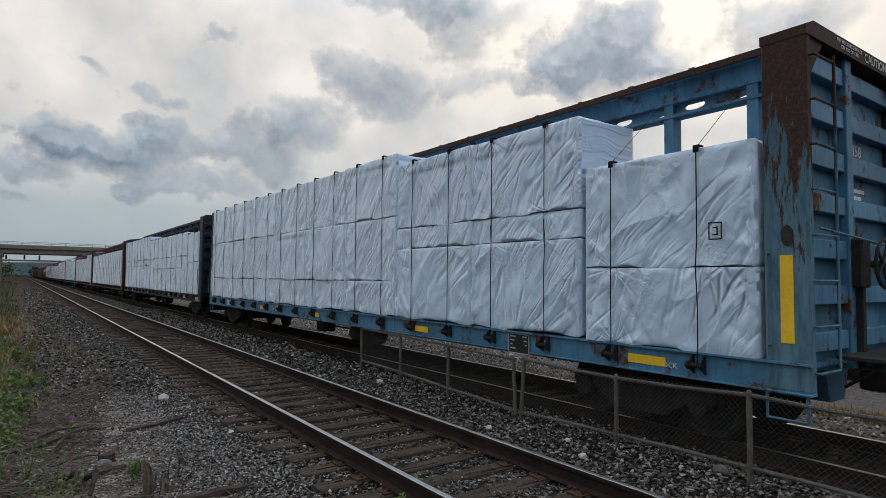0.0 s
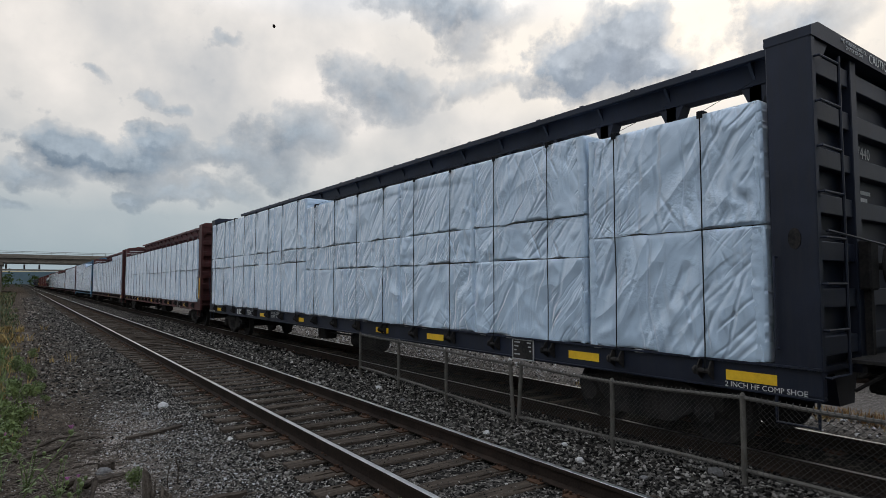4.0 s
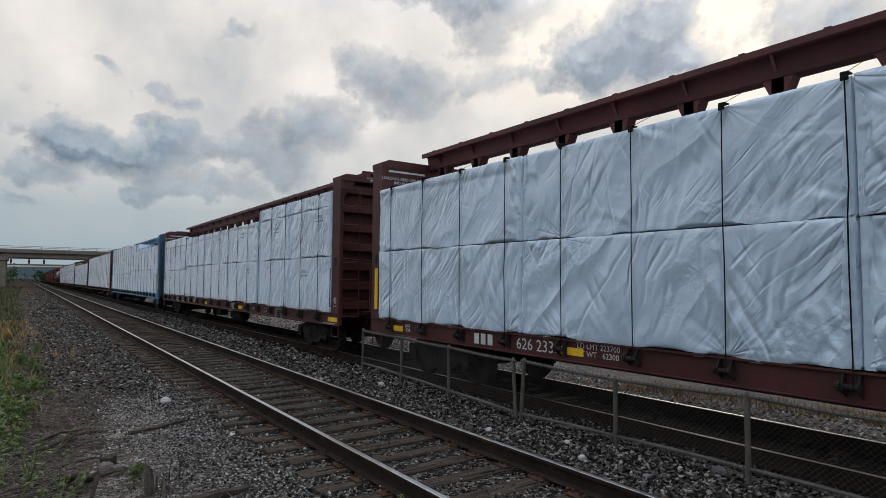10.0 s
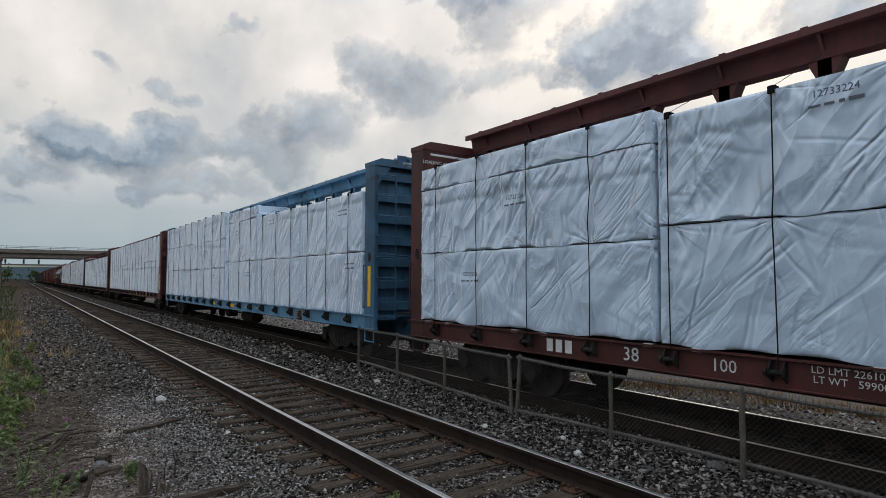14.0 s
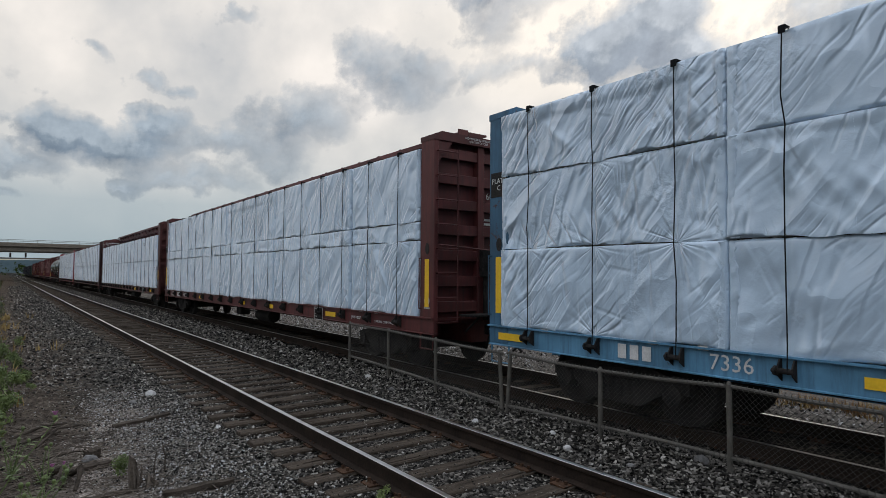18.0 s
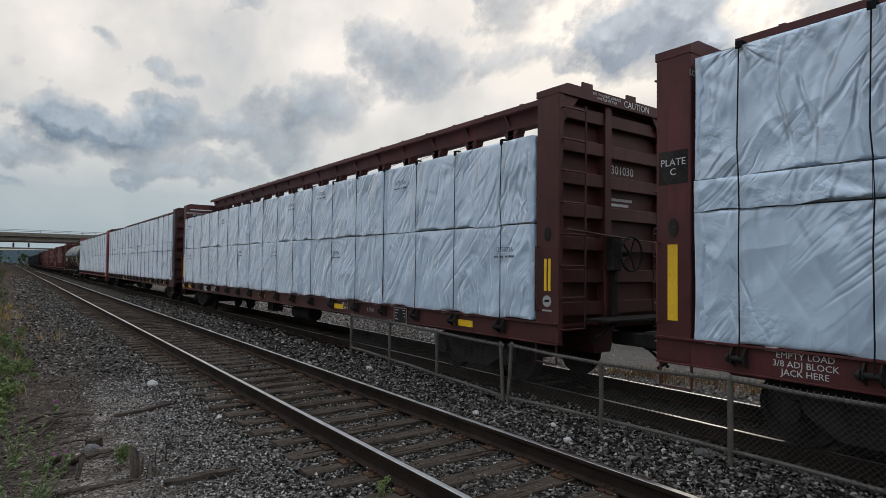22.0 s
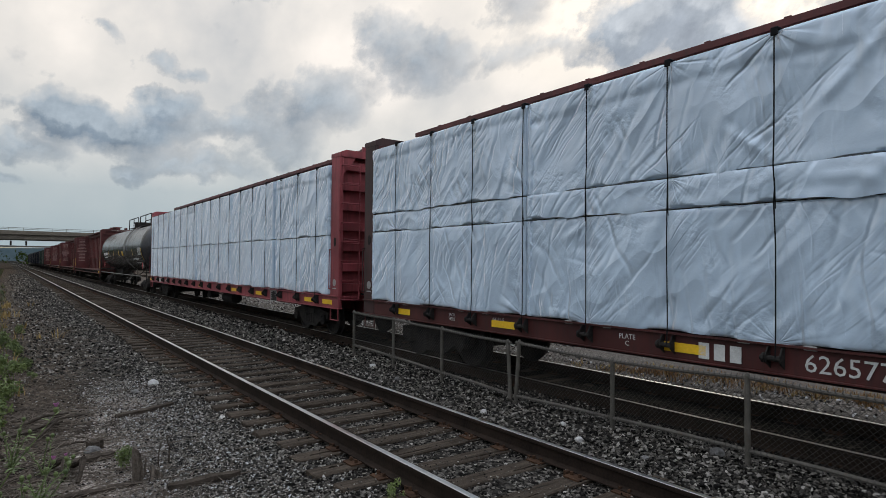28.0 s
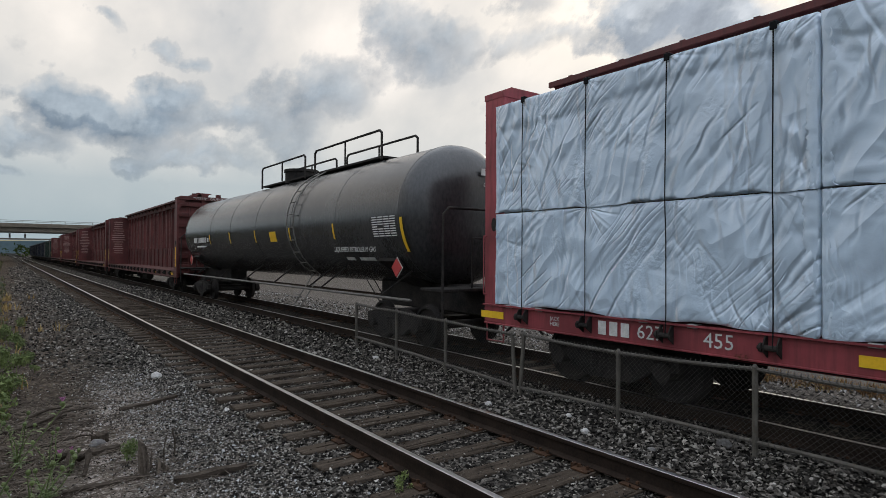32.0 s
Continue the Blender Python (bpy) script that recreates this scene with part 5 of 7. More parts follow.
    d = 0.4 * d + 0.075 * (soft[:-2, 1:-1] + soft[2:, 1:-1] + soft[1:-1, :-2] + soft[1:-1, 2:] + soft[:-2, :-2] + soft[2:, 2:] + soft[:-2, 2:] + soft[2:, :-2])
    for q in STRAPS:
        if y0 - 0.1 < q < y1 + 0.1:
            d -= 0.016 * np.exp(-((Y - q) / 0.045) ** 2) + 0.006 * np.exp(-((Y - q) / 0.16) ** 2)
    mark = None
    if ink and tall > 1.0 and rs.rand() < 0.75:
        mark = (rs.uniform(y0 + 0.5, y1 - 0.5), z1 - rs.uniform(0.16, 0.4))
        d *= 1 - np.exp(-((Y - mark[0]) / 0.45) ** 4 - ((Z - mark[1]) / 0.16) ** 4)
    edge = np.minimum(np.minimum(Z - z0, z1 - Z), np.minimum(Y - y0, y1 - Y))
    d -= 0.010 * np.exp(-edge / 0.010)
    X = -HALF - 0.012 - out - 0.065 * np.tanh(d / 0.065)
    if not ragged:
        hang = 0.016 * np.sin(ys * 2.1 + rs.uniform(0, 6)) + 0.012 * np.sin(ys * 5.3 + rs.uniform(0, 6)) + 0.008 * np.sin(ys * 13 + rs.uniform(0, 6))
        near_edge = np.exp(-(Z - z0) / 0.09)
        X = X - 0.014 * np.exp(-(Z - z0) / 0.05)
        Z = Z + (hang + 0.008)[:, None] * near_edge
    if ragged:
        hang = 0.016 * np.sin(ys * 3.1 + rs.uniform(0, 6)) + 0.010 * np.sin(ys * 7.7 + rs.uniform(0, 6))
        Z = Z + hang[:, None] * np.exp(-(Z - z0) / 0.10)
        X = X - (0.012 * np.sin(ys * 9.0 + rs.uniform(0, 6)))[:, None] * np.exp(-(Z - z0) / 0.12)
    # top surface, back and bottom close the pack
    cols = [(X[:, j], Z[:, j]) for j in range(nz)]
    xt = np.linspace(-HALF + 0.05, -0.16, 8)
    lump = 0.012 * np.sin(ys * 2.3 + rs.uniform(0, 6)) + 0.008 * np.sin(ys * 6.1 + rs.uniform(0, 6))
    for k, x in enumerate(xt):
        cols.append((np.full(ny, x), z1 + (lump if k < 7 else 0 * lump) + rs.normal(0, 0.004, ny)))
    cols.append((np.full(ny, -0.16), np.full(ny, z0 + 0.005)))
    cols.append((np.full(ny, -HALF + 0.06), np.full(ny, z0 + 0.005)))
    m = len(cols)
    P = np.stack([np.stack([c[0], ys, c[1]], 1) for c in cols], 1)   # ny, m, 3
    cx, cz = -0.76, (z0 + z1) / 2
    rings = [P]
    for side, pos in ((0, y0), (1, y1)):
        ring = P[0 if side == 0 else -1].copy()
        sgn = -1 if side == 0 else 1
        inner = ring.copy()
        inner[:, 0] = cx + (ring[:, 0] - cx) * 0.93
        inner[:, 2] = cz + (ring[:, 2] - cz) * 0.95
        inner[:, 1] += sgn * 0.012
        rings.append(inner)
    verts = P.reshape(-1, 3).tolist() + rings[1].tolist() + rings[2].tolist()
    faces = [(i * m + j, (i + 1) * m + j, (i + 1) * m + (j + 1) % m, i * m + (j + 1) % m) for i in range(ny - 1) for j in range(m)]
    b0, b1 = ny * m, ny * m + m
    faces += [(b0 + j, j, (j + 1) % m, b0 + (j + 1) % m) for j in range(m)] + [((ny - 1) * m + j, b1 + j, b1 + (j + 1) % m, (ny - 1) * m + (j + 1) % m) for j in range(m)]
    faces += [tuple(range(b0 + m - 1, b0 - 1, -1)), tuple(range(b1, b1 + m))]
    me = bpy.data.meshes.new("wrapped_lumber")
    me.from_pydata(verts, [], faces)
    co = np.array(verts)
    where = me.attributes.new("fold", "FLOAT_VECTOR", "POINT")
    where.data.foreach_set("vector", np.stack([co[:, 1], co[:, 2] - z0, z1 - co[:, 2]], 1).astype(np.float32).ravel())
    me.materials.append(M_WRAP)
    me.shade_smooth()
    me.set_sharp_from_angle(angle=radians(75))
    ob = tagged(new("wrapped_lumber", me), "lumber bundle in crumpled white plastic wrap on a railcar" if z1 - z0 > 0.8 else "thin lumber bundle in crumpled white plastic wrap", "lumber bundle", "wrapped lumber bundles")
    ob.location = (TRAIN_X, lead, TRAIN_Z)
    if mark:
        xm = -HALF - 0.014 - out
        if ink != "-":
            lettering(ink, 0.105, M_INK, ob, side_m(mark[0], mark[1], xm))
        lines = Geo()
        for k, (a, b) in enumerate(((0.24, 0.13), (0.10, 0.01), (-0.03, -0.08), (-0.11, -0.24))):
            for q in (0.0, 0.105) if ink == "-" else (0.105,):
                lines.box(xm - 0.001, xm, mark[0] + b, mark[0] + a, mark[1] - q - 0.022, mark[1] - q + 0.004 * k)
        part("print_line", lines, M_INK, ob)
    # a folded flap of wrap down each end
    for ye, sg in ((y0, 1), (y1, -1)):
        n, w = max(8, int(tall / 0.035)), rs.uniform(0.05, 0.12)
        zz = np.linspace(z0 + 0.01, z1 - 0.01, n)
        wob = 0.020 * np.sin(zz * rs.uniform(3, 7) + rs.uniform(0, 6)) + rs.normal(0, 0.010, n)
        lift = 0.005 + 0.016 * rs.rand(n) * (0.4 + 0.6 * np.abs(np.sin(zz * rs.uniform(4, 11))))
        xb = -HALF - 0.012 - out
        shape = [(0.0, 0.012), (0.25, -1.0), (0.55, -0.35), (0.85, -1.1), (1.0, 0.012)]
        va = [(xb + (lift[i] * k * rs.uniform(0.5, 1.2) if k < 0 else k), ye + sg * (0.004 + u * w + wob[i] * u), zz[i]) for u, k in shape for i in range(n)]
        fa = [(c * n + i, c * n + i + 1, (c + 1) * n + i + 1, (c + 1) * n + i) for c in range(4) for i in range(n - 1)]
        part("end_fold", Geo().add(va, fa).mesh("end_fold", M_WRAP, True, 80), None, ob)
    if not ragged:
        # added dark box that keeps sky light from showing through the joint
        part("dunnage", Geo().box(-HALF + 0.045, -0.2, y0 + 0.06, y1 - 0.06, z0 - 0.05, z0 + 0.04), M_GAP_FILL, ob, "dark filler box that blocks light between packs")
    ROLLING.append((ob, lead))
    return ob


def even(a, b, n, zs, gap=None):
    """n packs of equal length from a to b."""
    return [(a + (b - a) * i / n, a + (b - a) * (i + 1) / n, zs) for i in range(n)]


E2, E3 = [1.04, 2.48, 3.84], [1.04, 2.48, 2.86, 4.25]
LEADS = dict(A=2.69, B=27.02, C=51.52, D=76.0, E=100.3, F=124.66, G=149.14, H=173.69, I=198.17, J=242.97, K=267.4, L=291.9, M=316.3)
YEL = [1.05, 4.2, 6.0, 7.9, 14.0, 16.2, 21.6]
centerbeam("weathered blue centerbeam flatcar with rusted end walls, loaded with wrapped lumber", LEADS["A"], P_BLUE, P_BLUE, P_RUSTBLUE, "7358",
           [(0.5, 2.85, [1.03, 2.01, 3.40]), (2.95, 5.4, [1.06, 2.44, 2.86, 4.18]), (5.4, 7.9, [1.06, 2.44, 2.86, 4.2])] + even(7.9, 22.4, 6, [1.06, 1.78, 3.15, 4.48]),
           [(18.85, -0.16, "7358", 0.25), (15.2, -0.13, "LD LMT 224700\nLT WT   61300", 0.11), (2.2, -0.2, "3/8 ADJ BLOCK", 0.09)], [1.9, 7.0, 12.1, 16.2], web=True, plate_c=3.45)
centerbeam("dark navy centerbeam flatcar loaded with wrapped lumber", LEADS["B"], P_NAVY, P_NAVY, P_NAVY, "737440",
           [(0.5, 2.86, [1.03, 2.48, 3.83])] + even(2.92, 12.8, 4, [1.03, 2.23, 2.82, 3.95]) + even(12.84, 22.5, 4, [1.04, 2.47, 2.85, 4.24]),
           [(17.5, -0.16, "737440", 0.25), (15.3, -0.13, "LD LMT 224500\nLT WT   61500", 0.11), (0.6, -0.27, "2 INCH HF COMP SHOE", 0.08), (22.2, -0.27, "2 INCH HF COMP SHOE", 0.08)], [0.7, 3.0, 6.6, 8.6, 13.2, 16.3, 21.4], stripes=(False, False), plate_c=1.45)
centerbeam("brown centerbeam flatcar loaded with two tiers of wrapped lumber", LEADS["C"], P_BROWN, P_BROWN2, P_BROWN, "626233",
           [(0.5, 4.1, E2)] + even(4.16, 22.4, 4, E2),
           [(18.2, -0.16, "626 233", 0.25), (16.3, -0.13, "LD LMT 223700\nLT WT   62300", 0.11), (9.1, -0.16, "FOR RESTRICTED\nLOADING ONLY\nSEE EQUIPMENT\nREGISTER", 0.065), (21.0, -0.14, "JACK\nHERE", 0.09)], [2.9, 6.65, 11.6, 16.9, 21.7])
centerbeam("brown centerbeam flatcar, its lumber stacked higher at the front", LEADS["D"], P_BROWN, P_BROWN2, P_BROWN, "38100",
           even(0.5, 6.2, 2, [1.04, 2.47, 3.77, 4.16]) + even(6.28, 17.15, 3, [1.06, 2.48, 3.82]) + [(17.2, 22.4, [1.06, 2.32, 3.53, 3.95])],
           [(17.25, -0.16, "38", 0.25), (16.37, -0.16, "100", 0.199), (15.7, -0.13, "LD LMT 226100\nLT WT   59900", 0.10), (5.0, -0.14, "IH 11-5\nIL 73-0", 0.10), (6.4, -0.16, "L 75-0", 0.11), (9.2, -0.16, "FOR RESTRICTED\nLOADING ONLY\nSEE EQUIPMENT\nREGISTER", 0.065), (0.35, -0.28, "2 INCH HF COMP SHOE", 0.07)], [0.35, 8.2, 13.2], stripes=(False, False), ink="12733224")
centerbeam("light blue centerbeam flatcar loaded with wrapped lumber in uneven tiers", LEADS["E"], P_BLUE2, P_BLUE2, P_BLUE2_SHADE, "7336",
           even(0.5, 7.9, 2, [1.02, 2.45, 3.86]) + [(7.96, 11.55, [1.0, 2.45, 3.88, 4.28]), (11.6, 15.1, [1.04, 2.25, 3.36, 4.40])] + even(15.15, 22.5, 2, [1.03, 2.23, 3.38, 4.38]),
           [(9.2, -0.13, "IH 11-5\nIL 73-0", 0.11), (7.5, -0.16, "L 75-0", 0.11), (18.81, -0.16, "7336", 0.25)], [10.7, 13.2, 17.3, 22.3], plate_c=3.35, ink="-")
centerbeam("maroon centerbeam flatcar loaded with wrapped lumber in three tiers", LEADS["F"], P_BROWN2, P_BROWN2, P_BROWN2, "600190",
           [(0.5, 3.2, [1.03, 2.49, 2.85, 4.27])] + even(3.28, 22.4, 4, [1.03, 2.49, 2.85, 4.28]),
           [(1.3, -0.2, "2 INCH HF COMP SHOES", 0.07), (2.6, -0.17, "JACK HERE", 0.09), (18.3, -0.16, "600190", 0.25), (21.4, -0.15, "EMPTY LOAD\n3/8 ADJ BLOCK\nJACK HERE", 0.09)], [4.3, 8.4, 11.0, 16.2], plate_c=3.1, plate_y=4.95, extra=0.1)
centerbeam("brown centerbeam flatcar with two even tiers of wrapped lumber", LEADS["G"], P_BROWN, P_BROWN2, P_BROWN, "301030",
           even(0.5, 22.4, 5, [1.04, 2.50, 3.85]),
           [(5.2, -0.16, "L 75-0", 0.11), (6.3, -0.14, "IH 11-5\nIL 73-0", 0.10), (17.3, -0.16, "301 030", 0.25)], [2.2, 7.0, 12.3, 21.3, 22.4], stripes=("short", True), ink="12733226")
centerbeam("dark maroon centerbeam flatcar with tall stacks of wrapped lumber", LEADS["H"], P_BROWN, P_BROWN2, P_UMBER, "626577",
           [(0.5, 4.05, E3)] + even(4.1, 22.85, 4, E3),
           [(13.9, -0.17, "626577", 0.25), (16.7, -0.16, "PLATE\nC", 0.09), (20.6, -0.15, "JACK\nHERE", 0.08), (19.2, -0.15, "IH 11-5\nIL 73-0", 0.09)], [2.4, 6.0, 15.6, 18.7, 21.65], stripes=(False, False), extra=0.45)
centerbeam("faded red centerbeam flatcar loaded with wrapped lumber", LEADS["I"], P_RED, P_BROWN2, P_RED, "627455",
           [(0.5, 4.10, [1.05, 2.49, 4.22]), (4.22, 8.3, [1.05, 2.49, 4.22])] + even(8.34, 22.5, 3, [1.05, 2.49, 4.22]),
           [(19.68, -0.16, "627", 0.25), (18.8, -0.16, "455", 0.24), (21.3, -0.16, "JACK\nHERE", 0.08)], [0.6, 1.7, 5.5, 8.0, 12.4, 17.2, 22.6], stripes=(False, False))
sign = Geo()
for a, b, c, q in ((-0.08, -0.065, -0.1, 0.1), (0.065, 0.08, -0.1, 0.1), (-0.08, 0.08, -0.1, -0.085), (-0.08, 0.08, 0.085, 0.1), (-0.03, -0.015, -0.05, 0.05), (-0.03, 0.03, 0.03, 0.045), (-0.03, 0.035, -0.05, -0.035)):
    sign.box(-0.001, 0.001, a, b, c, q)
first_pack = [q for q in bpy.data.objects if q.name.startswith("wrapped_lumber") and abs(q.location.y - LEADS["A"]) < 0.01][1]
part("drawn_mark", sign, M_STRAP, first_pack, "black hand-drawn square mark", at=(-HALF - 0.062, 0.95, 2.47))
for k in "JKLM":
    centerbeam("empty red-brown centerbeam flatcar with open uprights", LEADS[k], P_BROWN2, P_BROWN2, P_BROWN2, "", [], [], [1.0, 5.0, 10.0], slats=True, group="empty centerbeam cars")


# ---------------- tank car ----------------
def tank_body(r, y0, y1, zc, head=0.62):
    g = Geo()
    prof = []
    for i in range(15):
        a = math.pi / 2 * i / 14
        prof.append((y0 + head - head * math.cos(a), max(0.02, r * math.sin(a) ** 0.62)))
    prof += [(y, r) for y in (y0 + head + 0.02, (y0 + y1) / 2)]
    for i in range(14, -1, -1):
        a = math.pi / 2 * i / 14
        prof.append((y1 - head + head * math.cos(a), max(0.02, r * math.sin(a) ** 0.62)))
    return g.lathe(prof, (0, 0, zc), "y", 56)


def tank_car(lead):
    car = thing("tank_car", "glossy black pressure tank car with a railed top platform", "tank car", at=(TRAIN_X, lead, TRAIN_Z))
    ROLLING.append((car, lead))
    R, ZC = 1.5, 2.72
    tank = part("tank", tank_body(R, 1.0, 19.4, ZC), M_TANK, car, smooth=True)
    for y in (1.62, 4.4, 7.1, 9.9, 12.5, 15.0, 18.75):
        part("weld_seam", Geo().lathe([(y - 0.02, R + 0.001), (y - 0.012, R + 0.006), (y + 0.012, R + 0.006), (y + 0.02, R + 0.001)], (0, 0, ZC), "y", 56, False), M_TANK, tank, smooth=True)

    def patch(name, y, half, a0, a1, mat, label=""):
        """A strip that lies on the shell between two angles above its waist."""
        g = Geo()
        n = 8
        rim = [(-(R + 0.006) * math.cos(a0 + (a1 - a0) * i / n), ZC + (R + 0.006) * math.sin(a0 + (a1 - a0) * i / n)) for i in range(n + 1)]
        g.add([(x, y - half, z) for x, z in rim] + [(x, y + half, z) for x, z in rim], [(i, i + 1, n + 2 + i, n + 1 + i) for i in range(n)])
        return part(name, g, mat, tank, label)

    patch("reflector", 1.50, 0.05, -0.54, -0.06, M_YELLOW, "curved yellow reflective stripe")
    for y in (4.4, 7.1, 9.9, 12.5, 15.0):
        patch("reflector", y + 0.12, 0.04, -0.32, -0.07, M_YELLOW, "yellow reflective stripe")
    patch("notice", 8.5, 0.26, -0.32, -0.12, M_YELLOW, "yellow warning notice")
    grid = Geo()
    for k in range(9):
        a = -0.30 + 0.033 * k
        x, z = -(R + 0.007) * math.cos(a), ZC + (R + 0.007) * math.sin(a)
        for q in range(4):
            if (k, q) != (4, 2):
                grid.box(x - 0.004, x + 0.004, 1.72 + 0.24 * q, 1.92 + 0.24 * q, z - 0.011, z + 0.011)
    part("data_panel", grid, M_WHITE, tank, "white stencilled inspection table")
    a = -0.50
    x0, z0 = -(R + 0.012) * math.cos(a), ZC + (R + 0.012) * math.sin(a)
    lettering("LIQUEFIED PETROLEUM GAS", 0.16, M_WHITE, tank, side_m(3.65, z0, x0 - 0.05), 1.95)
    patch("stencil", 3.35, 0.35, -0.70, -0.64, M_WHITE)
    patch("stencil", 4.15, 0.2, -0.70, -0.64, M_WHITE)
    marks = Geo()
    for k in range(10):
        if k != 6:
            marks.box(-R - 0.008, -R - 0.004, 15.6 + 0.18 * k, 15.72 + 0.18 * k, ZC - 0.40, ZC - 0.20)
    part("stencil", marks.box(-R - 0.008, -R - 0.004, 15.2, 15.40, ZC - 0.38, ZC - 0.22).box(-R + 0.02, -R + 0.03, 15.6, 16.9, ZC - 0.58, ZC - 0.52), M_WHITE, tank)
    lettering("CAPY 33600", 0.13, M_WHITE, tank, front_m(0.55, 0.995, ZC + 0.62))
    part("stencil", Geo().box(0.15, 0.32, 0.99, 1.0, ZC + 0.82, ZC + 0.96).box(0.38, 0.55, 0.99, 1.0, ZC + 0.82, ZC + 0.96).box(0.61, 0.95, 0.99, 1.0, ZC + 0.82, ZC + 0.96), M_WHITE, tank)
    for y in (1.95, 18.6):
        pl = part("placard", Geo().prism([(y - 0.19, 0), (y, 0.19), (y + 0.19, 0), (y, -0.19)], -0.01, 0.01, "x"), M_PLACARD, car, "red diamond hazard placard", at=(-1.30, 0, 1.62))
        part("placard_border", Geo().prism([(y - 0.22, 0), (y, 0.22), (y + 0.22, 0), (y, -0.22)], 0.011, 0.016, "x"), M_WHITE, pl)
    # running boards, handrails, ladder
    part("side_rail", Geo().path([(-1.45, 1.2, 1.0), (-1.45, 19.2, 1.0)], 0.03, 8), M_GALV, car, "grey pipe handrail along the frame", smooth=True)
    for y in (2.4, 5.4, 6.1, 8.6, 11.2, 14.0, 17.2):
        part("bracket", Geo().tube((-1.45, y, 1.0), (-0.95, y - 0.5, 1.55), 0.022, 6), M_BLACK, car)
    for x in (-1, 1):
        lad = Geo()
        for y in (6.7, 7.15):
            pts = [(x * (R + 0.09) * math.cos(t), y, ZC + (R + 0.09) * math.sin(t)) for t in [-1.05 + 0.22 * i for i in range(11)]]
            lad.path([(x * 1.35, y, 0.5)] + pts, 0.018, 6)
        for i in range(10):
            t = -0.95 + 0.22 * i
            lad.tube((x * (R + 0.09) * math.cos(t), 6.7, ZC + (R + 0.09) * math.sin(t)), (x * (R + 0.09) * math.cos(t), 7.15, ZC + (R + 0.09) * math.sin(t)), 0.014, 6)
        for z in (0.5, 0.8):
            lad.tube((x * 1.35, 6.7, z), (x * 1.35, 7.15, z), 0.016, 6)
        part("ladder", lad, M_GALV if x < 0 else M_BLACK, car, "grey side ladder")
    plat = part("platform", Geo().box(-0.5, 0.5, 3.9, 12.1, ZC + R + 0.0, ZC + R + 0.05), M_BLACK, car, "black steel walkway on top of the tank")
    zt = ZC + R + 0.05
    for y0, y1 in ((3.9, 7.7), (8.4, 12.1)):
        for x in (-0.52, 0.52):
            g = Geo().path([(x, y0, zt - 0.1), (x, y0, zt + 0.55), (x, y0 + 0.1, zt + 0.62), (x, y1 - 0.1, zt + 0.62), (x, y1, zt + 0.55), (x, y1, zt - 0.1)], 0.032, 8)
            g.tube((x, (y0 + y1) / 2, zt), (x, (y0 + y1) / 2, zt + 0.62), 0.026, 6)
            part("handrail", g, M_BLACK, plat, smooth=True)
    part("manway", Geo().lathe([(zt - 0.1, 0.52), (zt + 0.26, 0.52), (zt + 0.27, 0.56), (zt + 0.35, 0.56), (zt + 0.38, 0.1)], (0, 9.9, 0), "z", 24), M_BLACK, car, "black bolted manway housing", smooth=True)
    for y0, sg in ((0.0, 1), (20.4, -1)):
        a, b = sorted((y0 + sg * 0.25, y0 + sg * 4.2))
        part("stub_sill", Geo().box(-0.32, 0.32, a, b, 0.7, 1.28, 0.03), M_BLACK, car)
        part("saddle", Geo().prism([(-1.25, 1.75), (-0.4, 1.2), (0.4, 1.2), (1.25, 1.75), (1.1, 1.95), (0, 1.4), (-1.1, 1.95)], *sorted((y0 + sg * 2.0, y0 + sg * 2.8))), M_BLACK, car)
        part("end_platform", Geo().box(-1.4, 1.4, *sorted((y0 + sg * 0.2, y0 + sg * 0.95)), 1.20, 1.26, 0.01), M_BLACK, car, "black grated end platform")
        e = y0 + sg * 0.25
        part("end_handrail", Geo().path([(-1.38, e, 0.6), (-1.38, e, 2.62), (-1.25, e, 2.75), (1.25, e, 2.75), (1.38, e, 2.62), (1.38, e, 0.6)], 0.026, 8).path([(-0.7, e, 1.25), (-0.7, e, 2.2), (-0.45, e, 2.2)], 0.02, 6), M_BLACK, car, smooth=True)
        part("coupler", COUPLER, None, car, at=(0, y0 if sg > 0 else y0, 0)).rotation_euler = (0, 0, math.pi if sg > 0 else 0)
        truck(car, y0 + sg * 2.45)
    n = 16
    part("brake_wheel", Geo().path([(0.75 + 0.27 * math.cos(2 * math.pi * i / n), 0.18, 2.0 + 0.27 * math.sin(2 * math.pi * i / n)) for i in range(n + 1)], 0.02, 6).box(0.6, 0.9, 0.22, 0.42, 1.8, 2.2, 0.02), M_BLACK, car)
    return car


M_PLACARD = plain("placard_red", (0.42, 0.03, 0.03), 0.5)
tank_car(221.85)


